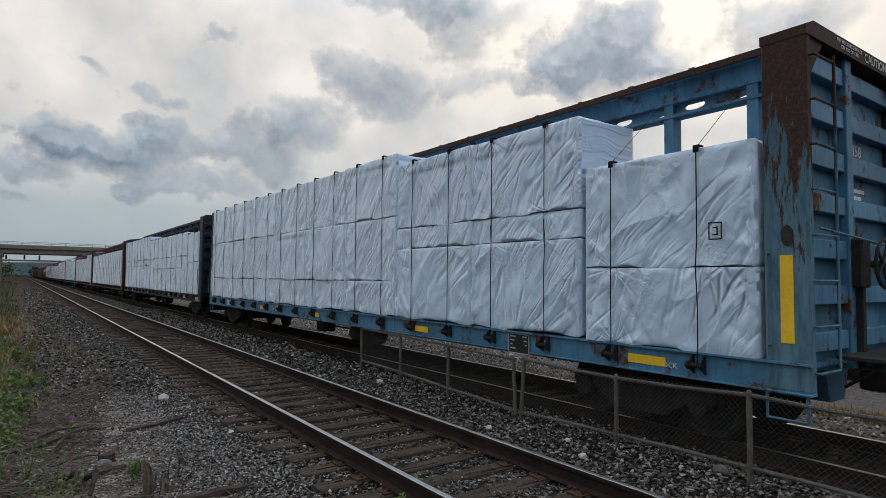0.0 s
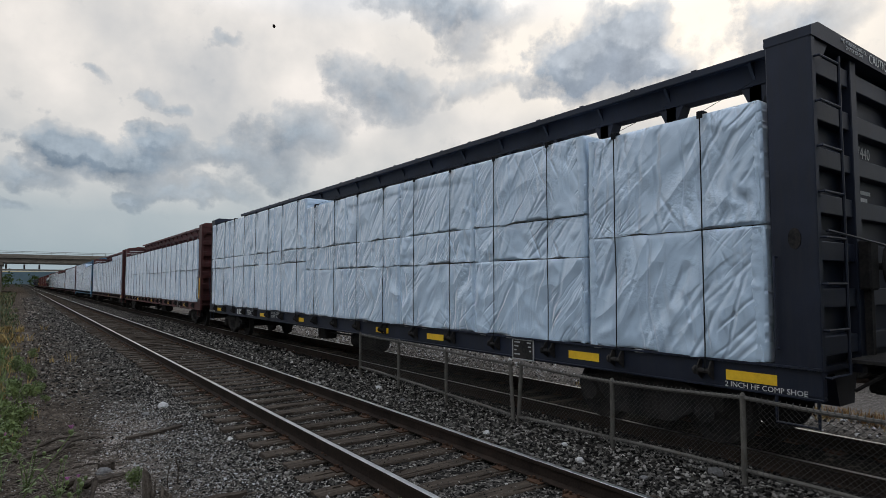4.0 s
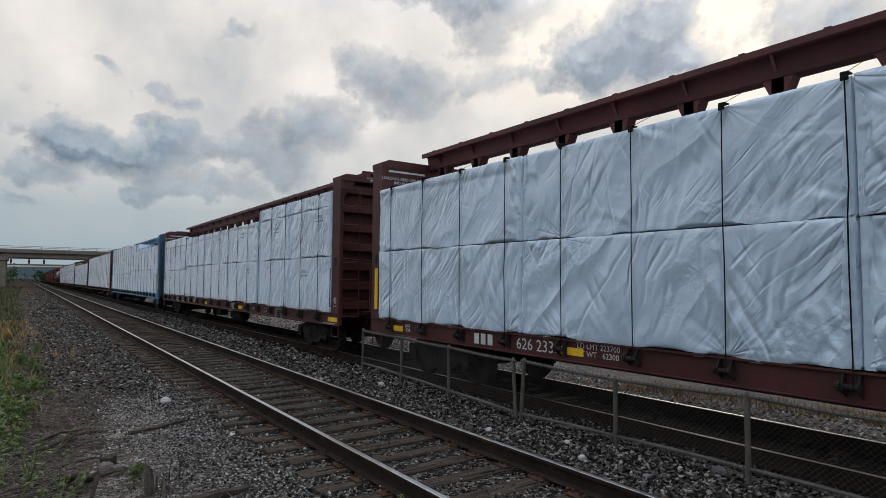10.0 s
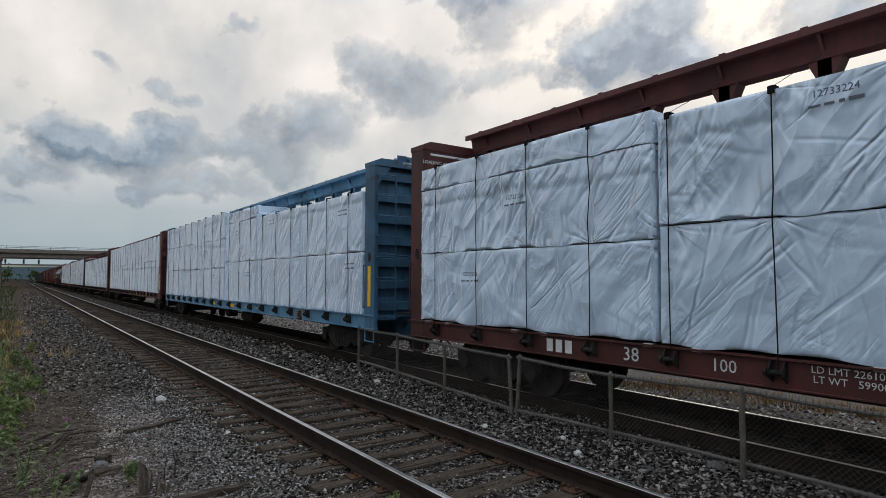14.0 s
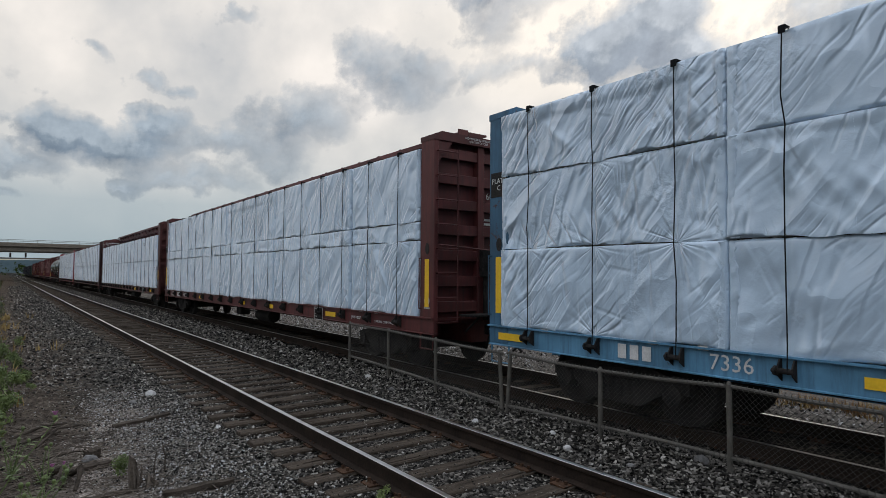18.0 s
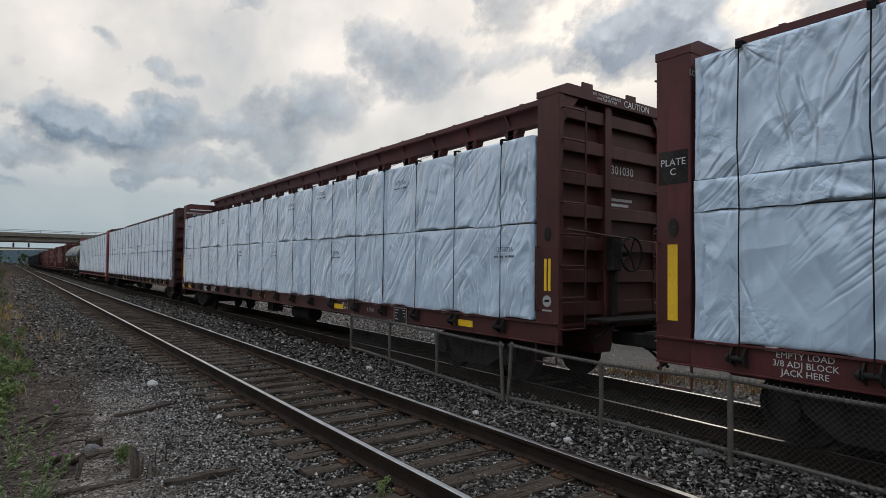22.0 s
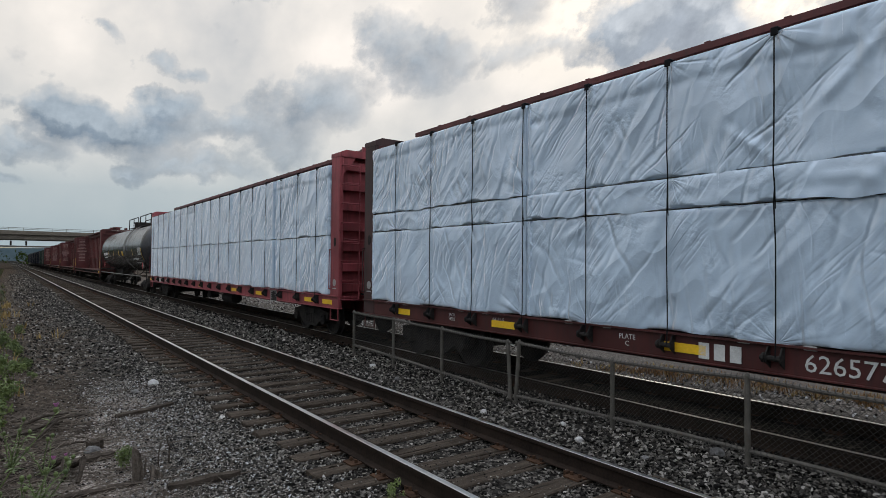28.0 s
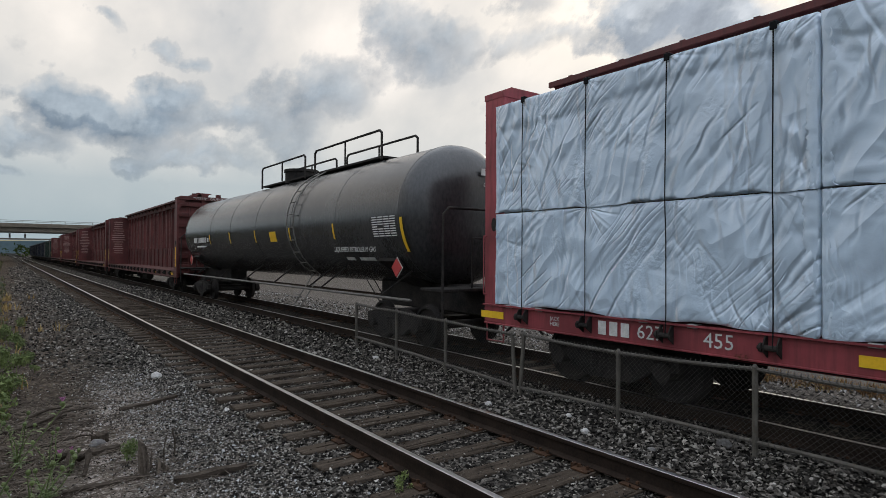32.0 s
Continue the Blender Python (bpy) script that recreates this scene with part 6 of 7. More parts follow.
def gondola(lead, paint, label, long=15.6, top=4.1):
    car = thing("gondola_car", label, "freight car", "gondola cars", at=(TRAIN_X, lead, TRAIN_Z))
    ROLLING.append((car, lead))
    part("body", Geo().prism([(-1.45, 1.5), (-1.45, top), (-1.35, top), (-1.35, 1.6), (1.35, 1.6), (1.35, top), (1.45, top), (1.45, 1.5), (0.7, 0.95), (-0.7, 0.95)], 0.3, long - 0.3), paint, car)
    for y in (0.25, long - 0.35):
        part("end_wall", Geo().box(-1.45, 1.45, y, y + 0.1, 1.1, top, 0.01), paint, car)
    rib = Geo().box(-1.53, -1.45, -0.06, 0.06, 1.2, top).mesh("rib", paint)
    for i in range(11):
        part("rib", rib, None, car, at=(0, 0.9 + (long - 1.8) * i / 10, 0))
    part("top_rim", Geo().box(-1.54, -1.42, 0.25, long - 0.25, top - 0.08, top + 0.06, 0.01).box(1.42, 1.54, 0.25, long - 0.25, top - 0.08, top + 0.06, 0.01), paint, car)
    part("sill", Geo().box(-0.3, 0.3, 0, long, 0.7, 1.0), M_BLACK, car)
    part("ladder", Geo().path([(-1.52, 0.45, 1.0), (-1.52, 0.45, top)], 0.02, 6).path([(-1.52, 0.85, 1.0), (-1.52, 0.85, top)], 0.02, 6), M_GALV, car)
    truck(car, 2.0, False)
    truck(car, long - 2.0, False)
    return car


y = 340.75
for k in range(7):
    gondola(y, P_NAVY if k else P_GREENCAR, "black high-sided gondola car" if k else "dark green high-sided gondola car")
    y += 16.4


# ---------------- yard beside the line ----------------
YARD_X, YARD_Z = 22.0, -1.05
def yard():
    g = Geo()
    root = thing("track_yard", "half-hidden siding track in pale gravel", "railway track", kind="structure", at=(YARD_X, 0, YARD_Z))
    for sx in (-0.7525, 0.7525):
        part("rail", Geo().prism([(sx + p, q) for p, q in RAIL_PROF], -60, 300), M_RAILSIDE, root)
    tank = thing("parked_tank_car", "dull grey-black tank car standing on a siding", "tank car", at=(YARD_X, 6.2, YARD_Z))
    part("tank", tank_body(1.5, 0.9, 15.6, 2.75), M_TANKGREY, tank, smooth=True)
    part("stencil", Geo().box(-1.512, -1.502, 1.55, 2.2, 2.95, 3.08).box(-1.512, -1.502, 1.6, 2.1, 2.8, 2.86), M_WHITE, tank)
    part("underframe", Geo().box(-1.3, 1.3, 0.1, 1.0, 0.95, 1.2, 0.02).box(-0.3, 0.3, 0.1, 16.4, 0.7, 1.15), M_BLACK, tank)
    part("end_handrail", Geo().path([(-1.4, 0.1, 0.9), (-1.4, 0.1, 2.1), (1.4, 0.1, 2.1), (1.4, 0.1, 0.9)], 0.03, 6), M_BLACK, tank)
    hop = thing("covered_hopper", "cream grey covered hopper car standing on a siding", "freight car", at=(YARD_X, -10.8, YARD_Z))
    part("body", Geo().prism([(-1.5, 1.9), (-1.55, 3.6), (-1.1, 4.25), (1.1, 4.25), (1.55, 3.6), (1.5, 1.9)], 1.2, 15.2), M_HOPPER, hop)
    part("roof_walk", Geo().box(-0.9, 0.9, 0.8, 15.6, 4.3, 4.36), M_GALV, hop)
    slope = Geo()
    for a, b in ((15.2, 13.2), (1.2, 3.2), (8.2, 6.6), (8.2, 9.8)):
        slope.prism([(a, 1.9), (b, 0.9), (b, 1.9)], -1.45, 1.45, "x")
    part("hopper_slope", slope, M_HOPPER, hop)
    fr = Geo()
    for y in (15.9, 0.5):
        fr.path([(-1.4, y, 0.9), (-1.4, y, 3.7), (1.4, y, 3.7), (1.4, y, 0.9)], 0.05, 6)
        fr.path([(-1.4, y, 2.1), (1.4, y, 2.1)], 0.03, 6)
        fr.path([(-1.4, y, 1.2), (-1.4, 8.2 + (y - 8.2) * 0.72, 3.4)], 0.05, 6)
    part("end_frame", fr, M_HOPPER, hop)
    part("underframe", Geo().box(-1.3, 1.3, 0.0, 0.9, 0.95, 1.15).box(-1.3, 1.3, 15.5, 16.4, 0.95, 1.15).box(-0.3, 0.3, 0, 16.4, 0.7, 1.0), M_BLACK, hop)
    for car, ys in ((tank, (2.2, 14.2)), (hop, (2.2, 14.2))):
        for y in ys:
            t = part("truck", BOLSTER, None, car, at=(0, y, 0))
            for fr2 in FRAMES:
                part("sideframe", fr2, None, t)
            for dy in (-0.865, 0.865):
                part("wheelset", WHEELSET, None, t, at=(0, dy, 0.42))


yard()


# ---------------- trees, woods, hills ----------------
def leaf_cloud(rnd, centres, n, size):
    g_v, g_f = [], []
    for i in range(n):
        c, r = centres[rnd.randrange(len(centres))]
        d = Vector((rnd.gauss(0, 1), rnd.gauss(0, 1), rnd.gauss(0, 1))).normalized() * r * rnd.random() ** 0.4
        p = Vector(c) + d
        a, b = Vector((rnd.gauss(0, 1), rnd.gauss(0, 1), rnd.gauss(0, 1))).normalized(), Vector((rnd.gauss(0, 1), rnd.gauss(0, 1), rnd.gauss(0, 1))).normalized()
        k = size * rnd.uniform(0.6, 1.4)
        q = len(g_v)
        g_v += [tuple(p - a * k), tuple(p + b * k * 0.6), tuple(p + a * k), tuple(p - b * k * 0.6)]
        g_f.append((q, q + 1, q + 2, q + 3))
    return Geo().add(g_v, g_f)


def branches(g, rnd, p, d, length, r, depth, tips):
    q = p + d * length
    g.tube(p, q, r, 5, r * 0.65, cap=False)
    if depth == 0:
        tips.append(q)
        return
    for _ in range(3 if depth > 1 else 4):
        nd = (d + Vector((rnd.gauss(0, 0.45), rnd.gauss(0, 0.45), rnd.gauss(0.15, 0.3)))).normalized()
        branches(g, rnd, p + d * length * rnd.uniform(0.55, 1.0), nd, length * rnd.uniform(0.55, 0.8), r * 0.55, depth - 1, tips)


def tree(x, y, z, tall, leafy, seed):
    rnd = random.Random(seed)
    t = thing("tree" if leafy else "bare_tree", "small green leafy tree by the railway" if leafy else "bare leafless tree beyond the yard", "tree", "trackside trees", at=(x, y, z))
    g, tips = Geo(), []
    branches(g, rnd, Vector((0, 0, -0.2)), Vector((rnd.gauss(0, 0.05), rnd.gauss(0, 0.05), 1)).normalized(), tall * 0.36, tall * 0.02, 3, tips)
    part("trunk", g, M_BARK, t)
    if leafy:
        cs = [(tuple(q), tall * rnd.uniform(0.07, 0.13)) for q in tips] + [((rnd.gauss(0, tall * 0.14), rnd.gauss(0, tall * 0.14), tall * rnd.uniform(0.1, 0.75)), tall * 0.14) for _ in range(26)]
        part("crown", leaf_cloud(rnd, cs, 3400, tall * 0.022), M_TREE, t)


for i, (x, y, tall) in enumerate([(-7.0, 150, 5.0), (-8.5, 163, 6.0), (-6.2, 205, 6.5), (-7.5, 228, 7.5), (-6.8, 250, 7.0), (-9.5, 200, 7.5), (-13, 120, 7.5), (-16, 131, 8.5), (-12.5, 142, 7), (-18, 150, 9), (-14, 166, 8), (-21, 120, 9), (-17, 205, 9), (-12, 215, 8.5), (-24, 220, 10)]):
    tree(x, y, -0.6, tall, True, 60 + i)
for i, (x, y, tall) in enumerate([(52, 20.5, 8.5), (55, 18.5, 9.0), (50, 24.5, 8.0), (58, 17.0, 8), (52, 30, 8.5), (47, 14, 8)]):
    tree(x, y, -1.4, tall, False, 80 + i)


def woods():
    rnd = random.Random(3)
    cs, near = [], []
    for i in range(500):
        a = rnd.uniform(-0.5, 1.9)
        d = rnd.uniform(420, 760)
        cs.append(((d * math.sin(a), d * math.cos(a), rnd.uniform(0.5, 6.5)), rnd.uniform(3, 6)))
    for i in range(120):
        near.append(((rnd.uniform(62, 80), rnd.uniform(-10, 60), rnd.uniform(-0.5, 3.2)), rnd.uniform(1.0, 2.2)))
    tagged(solid("scrub", leaf_cloud(rnd, near, 14000, 0.16), M_TREE), "green scrub beyond the yard", "bushes", kind="stuff")
    tagged(solid("far_woods", leaf_cloud(rnd, cs, 16000, 1.0), M_TREE), "distant green woods and scrub along the horizon", "woods", kind="stuff")
    g = Geo()
    n = 90
    lo, hi = [], []
    for i in range(n + 1):
        a = -0.7 + 2.9 * i / n
        hgt = 70 + 6 * noise.noise((i * 0.13, 3.0, 0)) + 5 * noise.noise((i * 0.5, 8.0, 0))
        lo.append((3900 * math.sin(a), 3900 * math.cos(a), -5))
        hi.append((4000 * math.sin(a), 4000 * math.cos(a), hgt))
    back = [(4300 * math.sin(-0.7 + 2.9 * i / n), 4300 * math.cos(-0.7 + 2.9 * i / n), -5) for i in range(n + 1)]
    g.add(lo + hi + back, [(i, i + 1, n + 2 + i, n + 1 + i) for i in range(n)] + [(n + 1 + i, n + 2 + i, 2 * n + 3 + i, 2 * n + 2 + i) for i in range(n)])
    solid("backdrop_hills", g, M_HILL, "low wooded hills on the horizon, tinted blue-grey with haze", "hills", kind="structure", smooth=True)


woods()


# ---------------- verge ----------------
def verge_grass():
    """Patchy green and dry blades on the verge, and rust-brown weeds beyond the train's track."""
    rnd = random.Random(12)

    def blades(n, place, tall, mats, name, label):
        v, f = [], []
        made = 0
        while made < n:
            x, y, k = place()
            if noise.noise((x * 0.55, y * 0.35, 2.0)) + rnd.uniform(-0.25, 0.25) < k:
                continue
            made += 1
            z = ground_height(x, y) - 0.02
            for _ in range(rnd.randint(5, 9)):
                a, lean, hgt = rnd.uniform(0, 6.28), rnd.uniform(0.1, 0.9), tall * rnd.uniform(0.4, 1.2)
                bx, by = x + rnd.gauss(0, 0.06), y + rnd.gauss(0, 0.06)
                w = rnd.uniform(0.004, 0.009) * (1 + y / 25)
                c, s = math.cos(a), math.sin(a)
                q = len(v)
                v += [(bx - s * w, by + c * w, z), (bx + s * w, by - c * w, z), (bx + c * lean * hgt * 0.35 + s * w * 0.8, by + s * lean * hgt * 0.35 - c * w * 0.8, z + hgt * 0.6), (bx + c * lean * hgt * 0.35 - s * w * 0.8, by + s * lean * hgt * 0.35 + c * w * 0.8, z + hgt * 0.6), (bx + c * lean * hgt, by + s * lean * hgt, z + hgt)]
                f += [(q, q + 1, q + 2, q + 3), (q + 3, q + 2, q + 4)]
        tagged(solid(name, Geo().add(v, f), mats), label, "grass", kind="stuff")

    blades(1500, lambda: (rnd.uniform(-4.5, 0.1) - 0.2, 8 + 52 * rnd.random() ** 1.6, 0.0), 0.24, M_VERGE, "verge_grass", "patchy green and yellowing verge grass")
    blades(520, lambda: (-0.30 - abs(rnd.gauss(0, 0.45)), 8.5 + 14 * rnd.random(), -0.05), 0.28, M_LUSH, "verge_weeds", "bright green weeds and grass at the edge of the verge")
    blades(1700, lambda: (rnd.uniform(-16, -0.6), 45 + 110 * rnd.random() ** 1.3, -0.15), 0.55, M_VERGE, "far_verge_grass", "green and brown grass along the far verge")
    blades(500, lambda: (rnd.gauss(-1.2, 0.7), 7.5 + 26 * rnd.random(), 0.05), 0.30, M_DRY, "dry_grass", "dry straw-coloured grass on the verge")
    blades(220, lambda: (rnd.uniform(10.0, 12.2), rnd.uniform(2, 8.0), 0.02), 0.20, M_RUSTWEED, "dead_weeds", "rust-brown dead weeds beside the track")
    blades(160, lambda: (rnd.uniform(9.9, 13), rnd.uniform(2, 9), -0.1), 0.12, M_DRY, "straw", "pale flattened straw beside the track")


def verge_material():
    mat, nt, nd, lk, bs = nodes_of("verge_blades")
    geo = nd.new("ShaderNodeNewGeometry")
    col = ramp(nt, geo.outputs["Random Per Island"], [(0.0, (0.018, 0.034, 0.008)), (0.5, (0.05, 0.07, 0.018)), (0.75, (0.09, 0.085, 0.03)), (1.0, (0.16, 0.105, 0.05))])
    lk.new(col, bs.inputs["Base Color"])
    bs.inputs["Roughness"].default_value = 0.75
    return mat


M_LUSH = two_scale("fresh_weed_green", (0.035, 0.062, 0.014), (0.15, 0.19, 0.05), 3, 40, 0.7, 0.001)
M_VERGE = verge_material()
verge_grass()


def thistle(x, y, tall, seed, flowers=2):
    rnd = random.Random(seed)
    t = thing("thistle", "spiny green thistle with pink flower heads on the verge", "plant", "thistles", at=(x, y, ground_height(x, y) - 0.02))
    leaf = Geo()
    heads = []
    for k in range(rnd.randint(3, 5)):
        p, d = Vector((0, 0, 0)), Vector((rnd.gauss(0, 0.22), rnd.gauss(0, 0.22), 1)).normalized()
        seg = tall * rnd.uniform(0.7, 1.0) / 6
        line = [(0, 0, 0)]
        for i in range(6):
            q = p + d * seg
            line.append(tuple(q))
            for _ in range(4):
                a = rnd.uniform(0, 6.28)
                o = Vector((math.cos(a), math.sin(a), rnd.uniform(0.1, 0.7))).normalized()
                side = o.cross(Vector((0, 0, 1))).normalized()
                ln = min(0.17, tall * rnd.uniform(0.12, 0.24)) * (1 - i * 0.09)
                pts = [p + (q - p) * rnd.random()]
                base = pts[0]
                n = 5
                rim = []
                for j in range(n):
                    u = (j + 1) / n
                    w = ln * 0.15 * (1 - u) * (1.5 if j % 2 else 0.55)
                    c = base + o * ln * u + Vector((0, 0, -0.25 * ln * u * u))
                    rim.append((c + side * w, c - side * w))
                b = len(leaf.v)
                leaf.v.append(tuple(base))
                for l, r in rim:
                    leaf.v += [tuple(l), tuple(r)]
                leaf.f.append((b, b + 1, b + 2))
                for j in range(n - 1):
                    leaf.f.append((b + 1 + 2 * j, b + 3 + 2 * j, b + 4 + 2 * j, b + 2 + 2 * j))
            p = q
            d = (d + Vector((rnd.gauss(0, 0.16), rnd.gauss(0, 0.16), 0))).normalized()
        heads.append(p)
        part("stem", Geo().path(line, 0.008, 5, [0.009 * (1 - i * 0.11) for i in range(7)]), M_GREEN, t)
    part("leaves", leaf, M_GREEN, t)
    for k, p in enumerate(heads):
        bud = part("flower_head", Geo().lathe([(0, 0.004), (0.012, 0.016), (0.03, 0.018), (0.042, 0.010)], tuple(p), "z", 10), M_GREEN, t, smooth=True)
        if k < flowers:
            tuft = Geo()
            for i in range(22):
                a, r = rnd.uniform(0, 6.28), rnd.uniform(0, 0.022)
                tuft.tube((p.x, p.y, p.z + 0.035), (p.x + r * math.cos(a), p.y + r * math.sin(a), p.z + 0.07), 0.0022, 3)
            part("bloom", tuft, M_PINK, bud, "pink thistle bloom")


M_PINK = plain("thistle_pink", (0.30, 0.10, 0.23), 0.7)
for i, (x, y, tall, fl) in enumerate([(0.10, 7.35, 0.52, 0), (0.36, 7.15, 0.42, 0), (-0.12, 7.6, 0.6, 1), (0.50, 6.9, 0.25, 1), (-0.22, 5.3, 1.35, 2), (-0.45, 6.2, 1.0, 1), (0.22, 6.05, 0.50, 1), (0.12, 5.85, 0.46, 0), (0.30, 6.3, 0.42, 0), (-0.3, 9.4, 0.7, 1), (-0.35, 11.6, 0.6, 0)]):
    thistle(x, y, tall, 30 + i, fl)


def shrub(x, y, tall, seed):
    rnd = random.Random(seed)
    t = thing("weed_clump", "small dense bright green weed on bare gravel", "plant", "weed clumps", at=(x, y, ground_height(x, y)))
    cs = [((rnd.gauss(0, tall * 0.22), rnd.gauss(0, tall * 0.22), tall * rnd.uniform(0.2, 0.8)), tall * 0.25) for _ in range(7)]
    part("stem", Geo().tube((0, 0, -0.03), (0, 0, tall * 0.6), 0.006, 5), M_GREEN, t)
    part("leaves", leaf_cloud(rnd, cs, 520, tall * 0.06), M_LUSH, t)


for i, (x, y, tall) in enumerate([(0.99, 6.92, 0.24), (0.2, 15.8, 0.4), (-0.2, 12.5, 0.34), (2.75, 4.55, 0.16), (-0.5, 18.5, 0.5), (0.3, 20.5, 0.3), (0.15, 12.4, 0.42), (0.0, 13.2, 0.5), (0.02, 10.3, 0.42), (-0.1, 10.9, 0.5), (0.3, 14.0, 0.3), (0.05, 16.8, 0.5), (-0.15, 9.2, 0.45), (0.42, 12.9, 0.16)]):
    shrub(x, y, tall, 140 + i)


def stick(name, label, pts, r, seed):
    rnd = random.Random(seed)
    g = Geo()
    fine = []
    for a, b in zip(pts[:-1], pts[1:]):
        for i in range(4):
            k = i / 4
            fine.append(tuple(a[j] + (b[j] - a[j]) * k + rnd.gauss(0, r * 0.12) for j in range(3)))
    fine.append(pts[-1])
    m = len(fine)
    g.path(fine, r, 7, [r * (1 - 0.5 * i / m) * rnd.uniform(0.8, 1.15) for i in range(m)])
    o = Vector(pts[0])
    g.v = [tuple(Vector(p) - o) for p in g.v]
    return solid(name, g, M_DRIFT, label, "driftwood", "pieces of dead wood", at=tuple(o))


def on(x, y, up=0.0):
    return (x, y, ground_height(x, y) + up)


stick("branch", "forked grey branch on bare earth", [on(0.1, 9.05, 0.02), on(0.45, 9.2, 0.10), on(0.72, 9.5, 0.05)], 0.022, 4)
stick("branch", "grey branch on bare earth", [on(0.2, 8.7, 0.02), on(0.5, 8.95, 0.07), on(0.62, 9.3, 0.03)], 0.018, 5)
stick("stick", "thin dry stick on gravel", [on(0.3, 7.9, 0.02), on(0.7, 7.95, 0.03), on(1.0, 7.85, 0.02)], 0.015, 7)
stick("stalk", "dry brown upright stalk", [on(1.42, 6.85, 0.0), on(1.43, 6.87, 0.15), on(1.40, 6.88, 0.28)], 0.01, 8)
stick("stalk", "dry brown upright stalk", [on(1.30, 6.75, 0.0), on(1.30, 6.75, 0.13), on(1.33, 6.78, 0.25)], 0.008, 9)


def timber(label, a, b, wide, thick, seed):
    """A weathered board or beam end that lies between two points on the ground, its edges split and worn."""
    rnd = random.Random(seed)
    p, q = Vector(on(*a, thick * 0.3)), Vector(on(*b, thick * 0.3))
    d = q - p
    n, side = 7, Vector((-d.y, d.x, 0)).normalized()
    v, f = [], []
    for i in range(n + 1):
        c = d * (i / n) + Vector((0, 0, rnd.gauss(0, 0.004)))
        w = wide * 0.5 * (1 if 0 < i < n else 0.7) * rnd.uniform(0.8, 1.1)
        for u, h in ((-1, -0.5), (-0.9, 0.42), (-0.1, 0.5), (0.15, 0.38), (0.9, 0.45), (1, -0.5)):
            v.append(tuple(c + side * (u * w + rnd.gauss(0, wide * 0.04)) + Vector((0, 0, h * thick * rnd.uniform(0.8, 1.1)))))
    for i in range(n):
        f += [(i * 6 + k, (i + 1) * 6 + k, (i + 1) * 6 + (k + 1) % 6, i * 6 + (k + 1) % 6) for k in range(6)]
    f += [tuple(range(5, -1, -1)), tuple(range(n * 6, n * 6 + 6))]
    return solid("timber", Geo().add(v, f), M_DRIFT, label, "driftwood", "pieces of dead wood", at=tuple(p))


timber("dark split timber lying on pale gravel", (1.24, 6.02), (1.88, 5.98), 0.10, 0.07, 1)
timber("flat weathered board half sunk in gravel", (1.22, 9.05), (2.0, 9.45), 0.10, 0.06, 2)
timber("thin grey board on bare earth", (0.55, 9.5), (1.0, 9.35), 0.07, 0.04, 3)
timber("dark broken beam lying on bare earth", (0.52, 7.25), (0.98, 7.35), 0.11, 0.08, 4)
timber("long rotten board on bare earth", (0.42, 6.42), (1.08, 6.30), 0.09, 0.04, 5)
timber("short dark block of timber", (0.78, 7.62), (0.90, 7.72), 0.13, 0.13, 6)
timber("weathered grey board on the verge", (0.0, 8.6), (0.62, 9.1), 0.09, 0.05, 7)
stick("branch", "pale gnarled root on the verge", [on(0.40, 7.25, 0.03), on(0.52, 7.1, 0.14), on(0.50, 6.85, 0.05)], 0.04, 11)
stick("branch", "pale gnarled root on the verge", [on(0.58, 7.2, 0.02), on(0.66, 6.95, 0.16), on(0.60, 6.7, 0.03)], 0.035, 12)
stick("branch", "bleached forked branch on bare earth", [on(0.35, 8.5, 0.02), on(0.58, 8.9, 0.12), on(0.78, 9.3, 0.03)], 0.018, 13)


def stump(x, y):
    rnd = random.Random(77)
    t = thing("stump", "splintered grey wooden stump in the gravel", "stump", at=on(x, y))
    part("slab", Geo().prism([(-0.13, -0.05), (-0.075, -0.05), (-0.085, 0.17), (-0.10, 0.30), (-0.135, 0.33), (-0.14, 0.2)], -0.05, 0.05), M_TWIG, t, "upright grey slab of split wood")
    for i in range(26):
        a, w = rnd.uniform(-0.10, 0.13), rnd.uniform(0.012, 0.026)
        h, yy, lean = max(0.05, 0.26 - 1.1 * (a + 0.10)) * rnd.uniform(0.6, 1.15), rnd.uniform(-0.09, 0.09), rnd.uniform(-0.05, 0.02)
        part("splinter", Geo().prism([(a, -0.05), (a + w, -0.05), (a + w * 0.9 + lean, h * 0.8), (a + lean, h)], yy, yy + rnd.uniform(0.008, 0.02)), M_TWIG, t)


def litter():
    """Fine dead twigs, splinters and bark strewn over the verge."""
    rnd = random.Random(21)
    g = Geo()
    for k in range(2600):
        x, y = (rnd.gauss(0.7, 0.75), 5.8 + 16 * rnd.random() ** 1.6) if k % 2 else (rnd.gauss(0.45, 0.40), rnd.uniform(5.2, 10.5))
        a, ln, r = rnd.uniform(0, 6.28), rnd.uniform(0.06, 0.34), rnd.uniform(0.002, 0.007)
        z = ground_height(x, y)
        g.tube((x, y, z + rnd.uniform(0.0, 0.03)), (x + ln * math.cos(a), y + ln * math.sin(a), z + rnd.uniform(0.005, 0.06)), r, 4, r * 0.5)
    tagged(solid("twigs", g, M_TWIG), "dead grey-brown twigs and splinters strewn on the verge", "twigs", kind="stuff")


stump(1.15, 6.40)
litter()


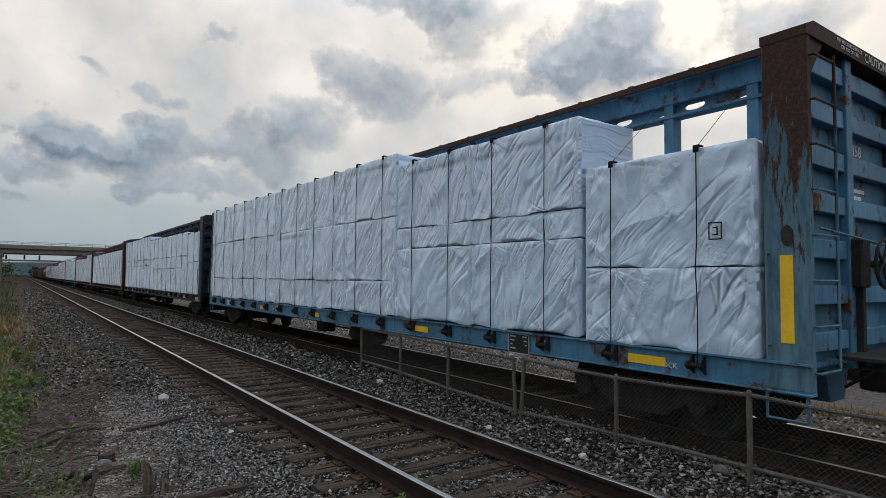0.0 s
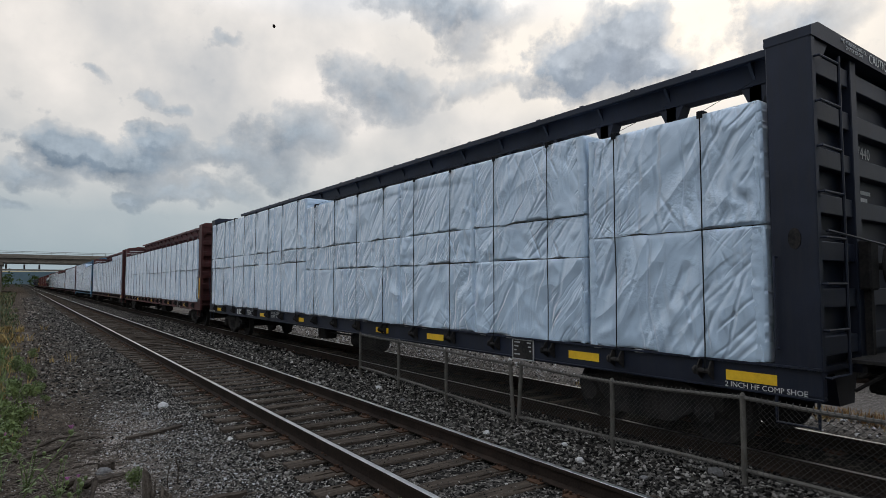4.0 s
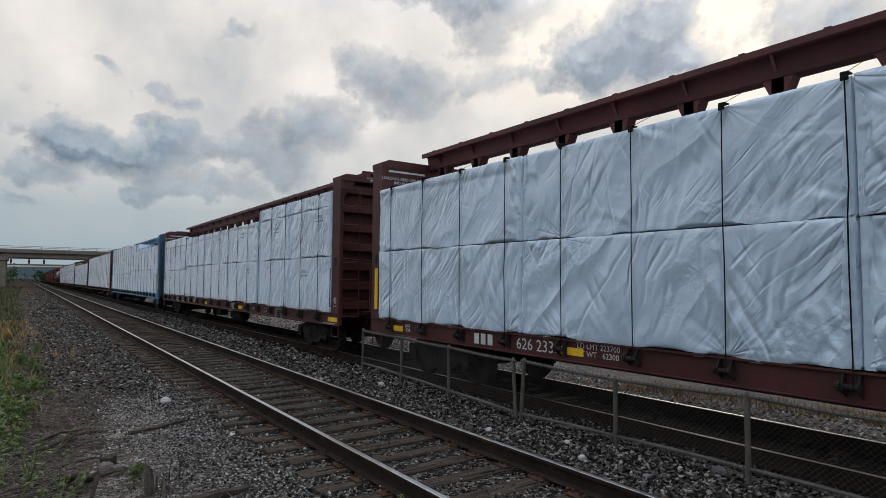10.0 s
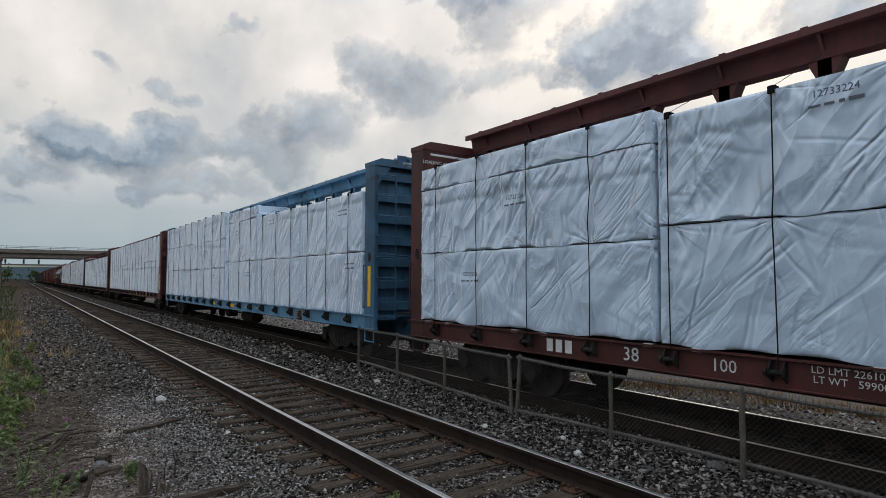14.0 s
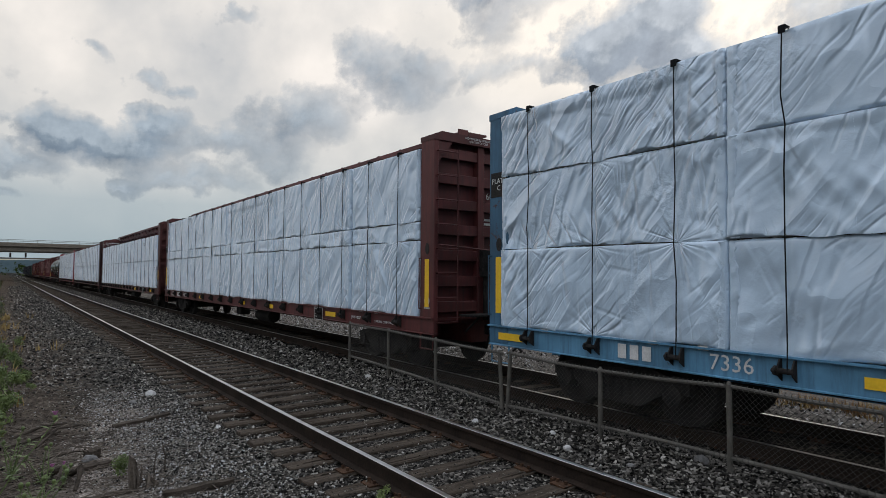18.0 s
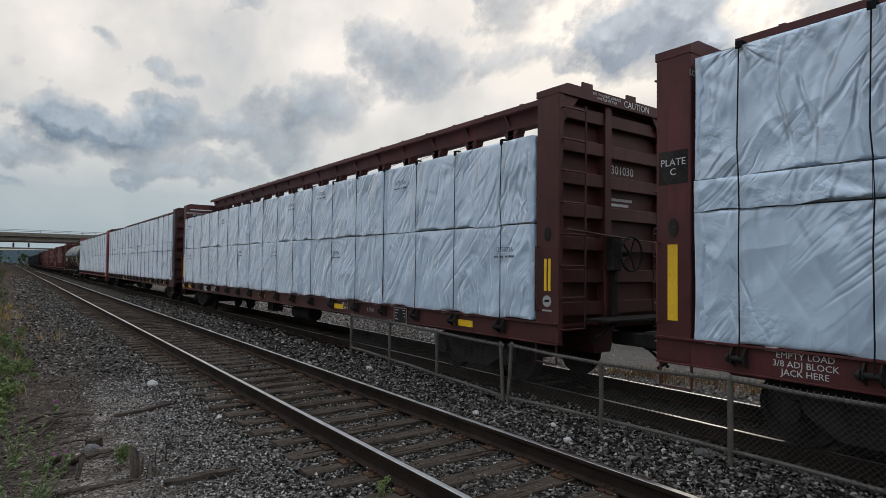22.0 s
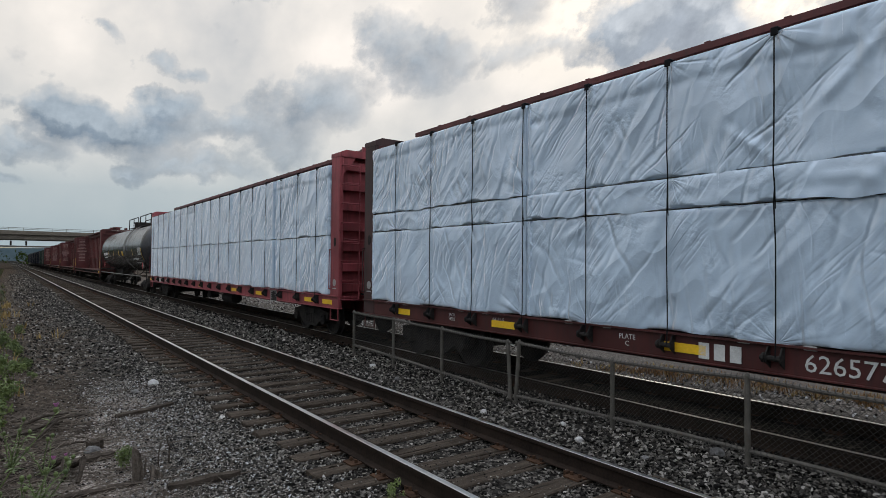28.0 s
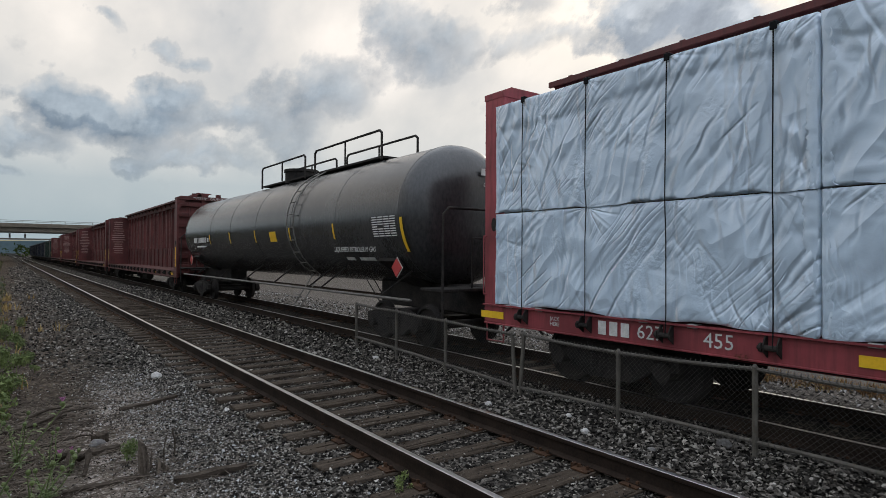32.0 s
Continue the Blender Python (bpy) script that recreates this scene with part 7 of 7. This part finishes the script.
def rock(x, y, r, mat, label, seed):
    rnd = random.Random(seed)
    bm = bmesh.new()
    bmesh.ops.create_icosphere(bm, subdivisions=2, radius=r)
    for p in bm.verts:
        p.co *= 1 + 0.28 * noise.noise(p.co * (1.6 / r) + Vector((seed, 0, 0)))
        p.co.z *= 0.75
    me = bpy.data.meshes.new("rock")
    bm.to_mesh(me)
    bm.free()
    me.materials.append(mat)
    solid("rock", me, None, label, "rock", "loose rocks", at=on(x, y, r * 0.35))


M_PALE = two_scale("pale_rock", (0.30, 0.29, 0.28), (0.55, 0.54, 0.52), 6, 50, 0.9, 0.003)
rock(2.03, 11.05, 0.085, M_PALE, "pale grey rock on the ballast shoulder", 1)
rock(0.8, 7.55, 0.075, M_STONE, "dark broken rock on gravel", 2)
rock(1.69, 10.6, 0.06, M_STONE, "dark rock on gravel", 3)
for i, (x, y, r) in enumerate([(5.31, 4.7, 0.05), (6.0, 3.45, 0.075), (5.25, 6.3, 0.05), (5.5, 8.9, 0.055), (5.7, 10.1, 0.06), (2.1, 8.5, 0.035), (2.35, 8.2, 0.04), (5.4, 3.9, 0.045), (5.6, 5.2, 0.04)]):
    rock(x, y, r, M_PALE if i % 2 == 0 else M_STONE, "pale lump of broken ballast stone" if i % 2 == 0 else "dark grey lump of ballast stone", 10 + i)


def signal_gantry():
    t = thing("signal_gantry", "dark steel signal gantry with three signal heads over the tracks", "railway signal", at=(0, 320, 0))
    part("mast", Geo().box(-9.2, -8.8, -0.2, 0.2, -1, 8.2), M_BLACK, t)
    part("mast", Geo().box(16, 16.4, -0.2, 0.2, -1, 8.2), M_BLACK, t)
    part("beam", Geo().box(-9.4, 16.6, -0.25, 0.25, 7.6, 8.3), M_GALV, t)
    for x in (-5.5, 1.0, 6.5):
        part("signal_head", Geo().box(x - 0.35, x + 0.35, -0.5, -0.3, 8.4, 10.4, 0.1), M_BLACK, t)


signal_gantry()

bird = thing("bird", "small dark bird in flight under the clouds", "bird", at=(35, 30.6, 26))
part("body", Geo().lathe([(-0.14, 0.005), (-0.09, 0.03), (0.0, 0.045), (0.09, 0.03), (0.17, 0.012)], (0, 0, 0), "x", 8), M_BLACK, bird, smooth=True)
for q in (-1, 1):
    part("wing", Geo().prism([(-0.06, 0.0), (0.05, 0.0), (0.10, 0.012), (-0.05, 0.012)], *sorted((q * 0.03, q * 0.3))), M_BLACK, bird)


def siding():
    """A turnout's curved rails that leave the far end of the verge."""
    t = thing("track_siding", "curved rusty siding rails leaving the far verge", "railway track", kind="structure")
    for off in (-0.75, 0.75):
        line = [(-3.2 + off - 9.5 * ((210 - y) / 130) ** 2, y, -0.12) for y in range(60, 215, 10)]
        part("rail", Geo().path(line, 0.06, 6), M_RAILSIDE, t)
    for k in range(60):
        y = 60 + 2.4 * k
        part("tie", SIDING_TIE, None, t, at=(-3.2 - 9.5 * ((210 - y) / 130) ** 2, y, 0))


SIDING_TIE = Geo().box(-1.3, 1.3, -0.11, 0.11, -0.45, -0.19, 0.01).mesh("tie", M_TIE)
siding()

# ---------------- what moves ----------------
def gone(t):
    for (a, p), (b, q) in zip(TRAVEL[:-1], TRAVEL[1:]):
        if t <= b:
            return p + (q - p) * (t - a) / (b - a)
    return TRAVEL[-1][1]


def motions():
    for ob, lead in ROLLING:
        walk(ob, [(t, pose(TRAIN_X, lead - s, TRAIN_Z)) for t, s in TRAVEL])
    for w, dy in TURNING:
        walk(w, [(k / 15, Matrix.Translation((0, dy, 0.42)) @ Matrix.Rotation(gone(k / 15) / 0.42, 4, "X")) for k in range(481)])
    walk(bird, [(0, pose(35, 30.6, 26, 0, 0, 150)), (2, pose(25.2, 37.2, 23.7, 0, 0, 148)), (3.5, pose(17.8, 42.1, 22.1, 0, 0, 155)), (6, pose(3.4, 46.5, 19.8, 0, 0, 165)), (9, pose(-14, 50, 18, 0, 0, 170)), (32, pose(-160, 80, 30, 0, 0, 170))])
    walk(clouds, [(t, pose(0.10 * CLOUD_H * t / 32, -0.37 * CLOUD_H * t / 32, CLOUD_H)) for t in (0, 16, 32)])


motions()
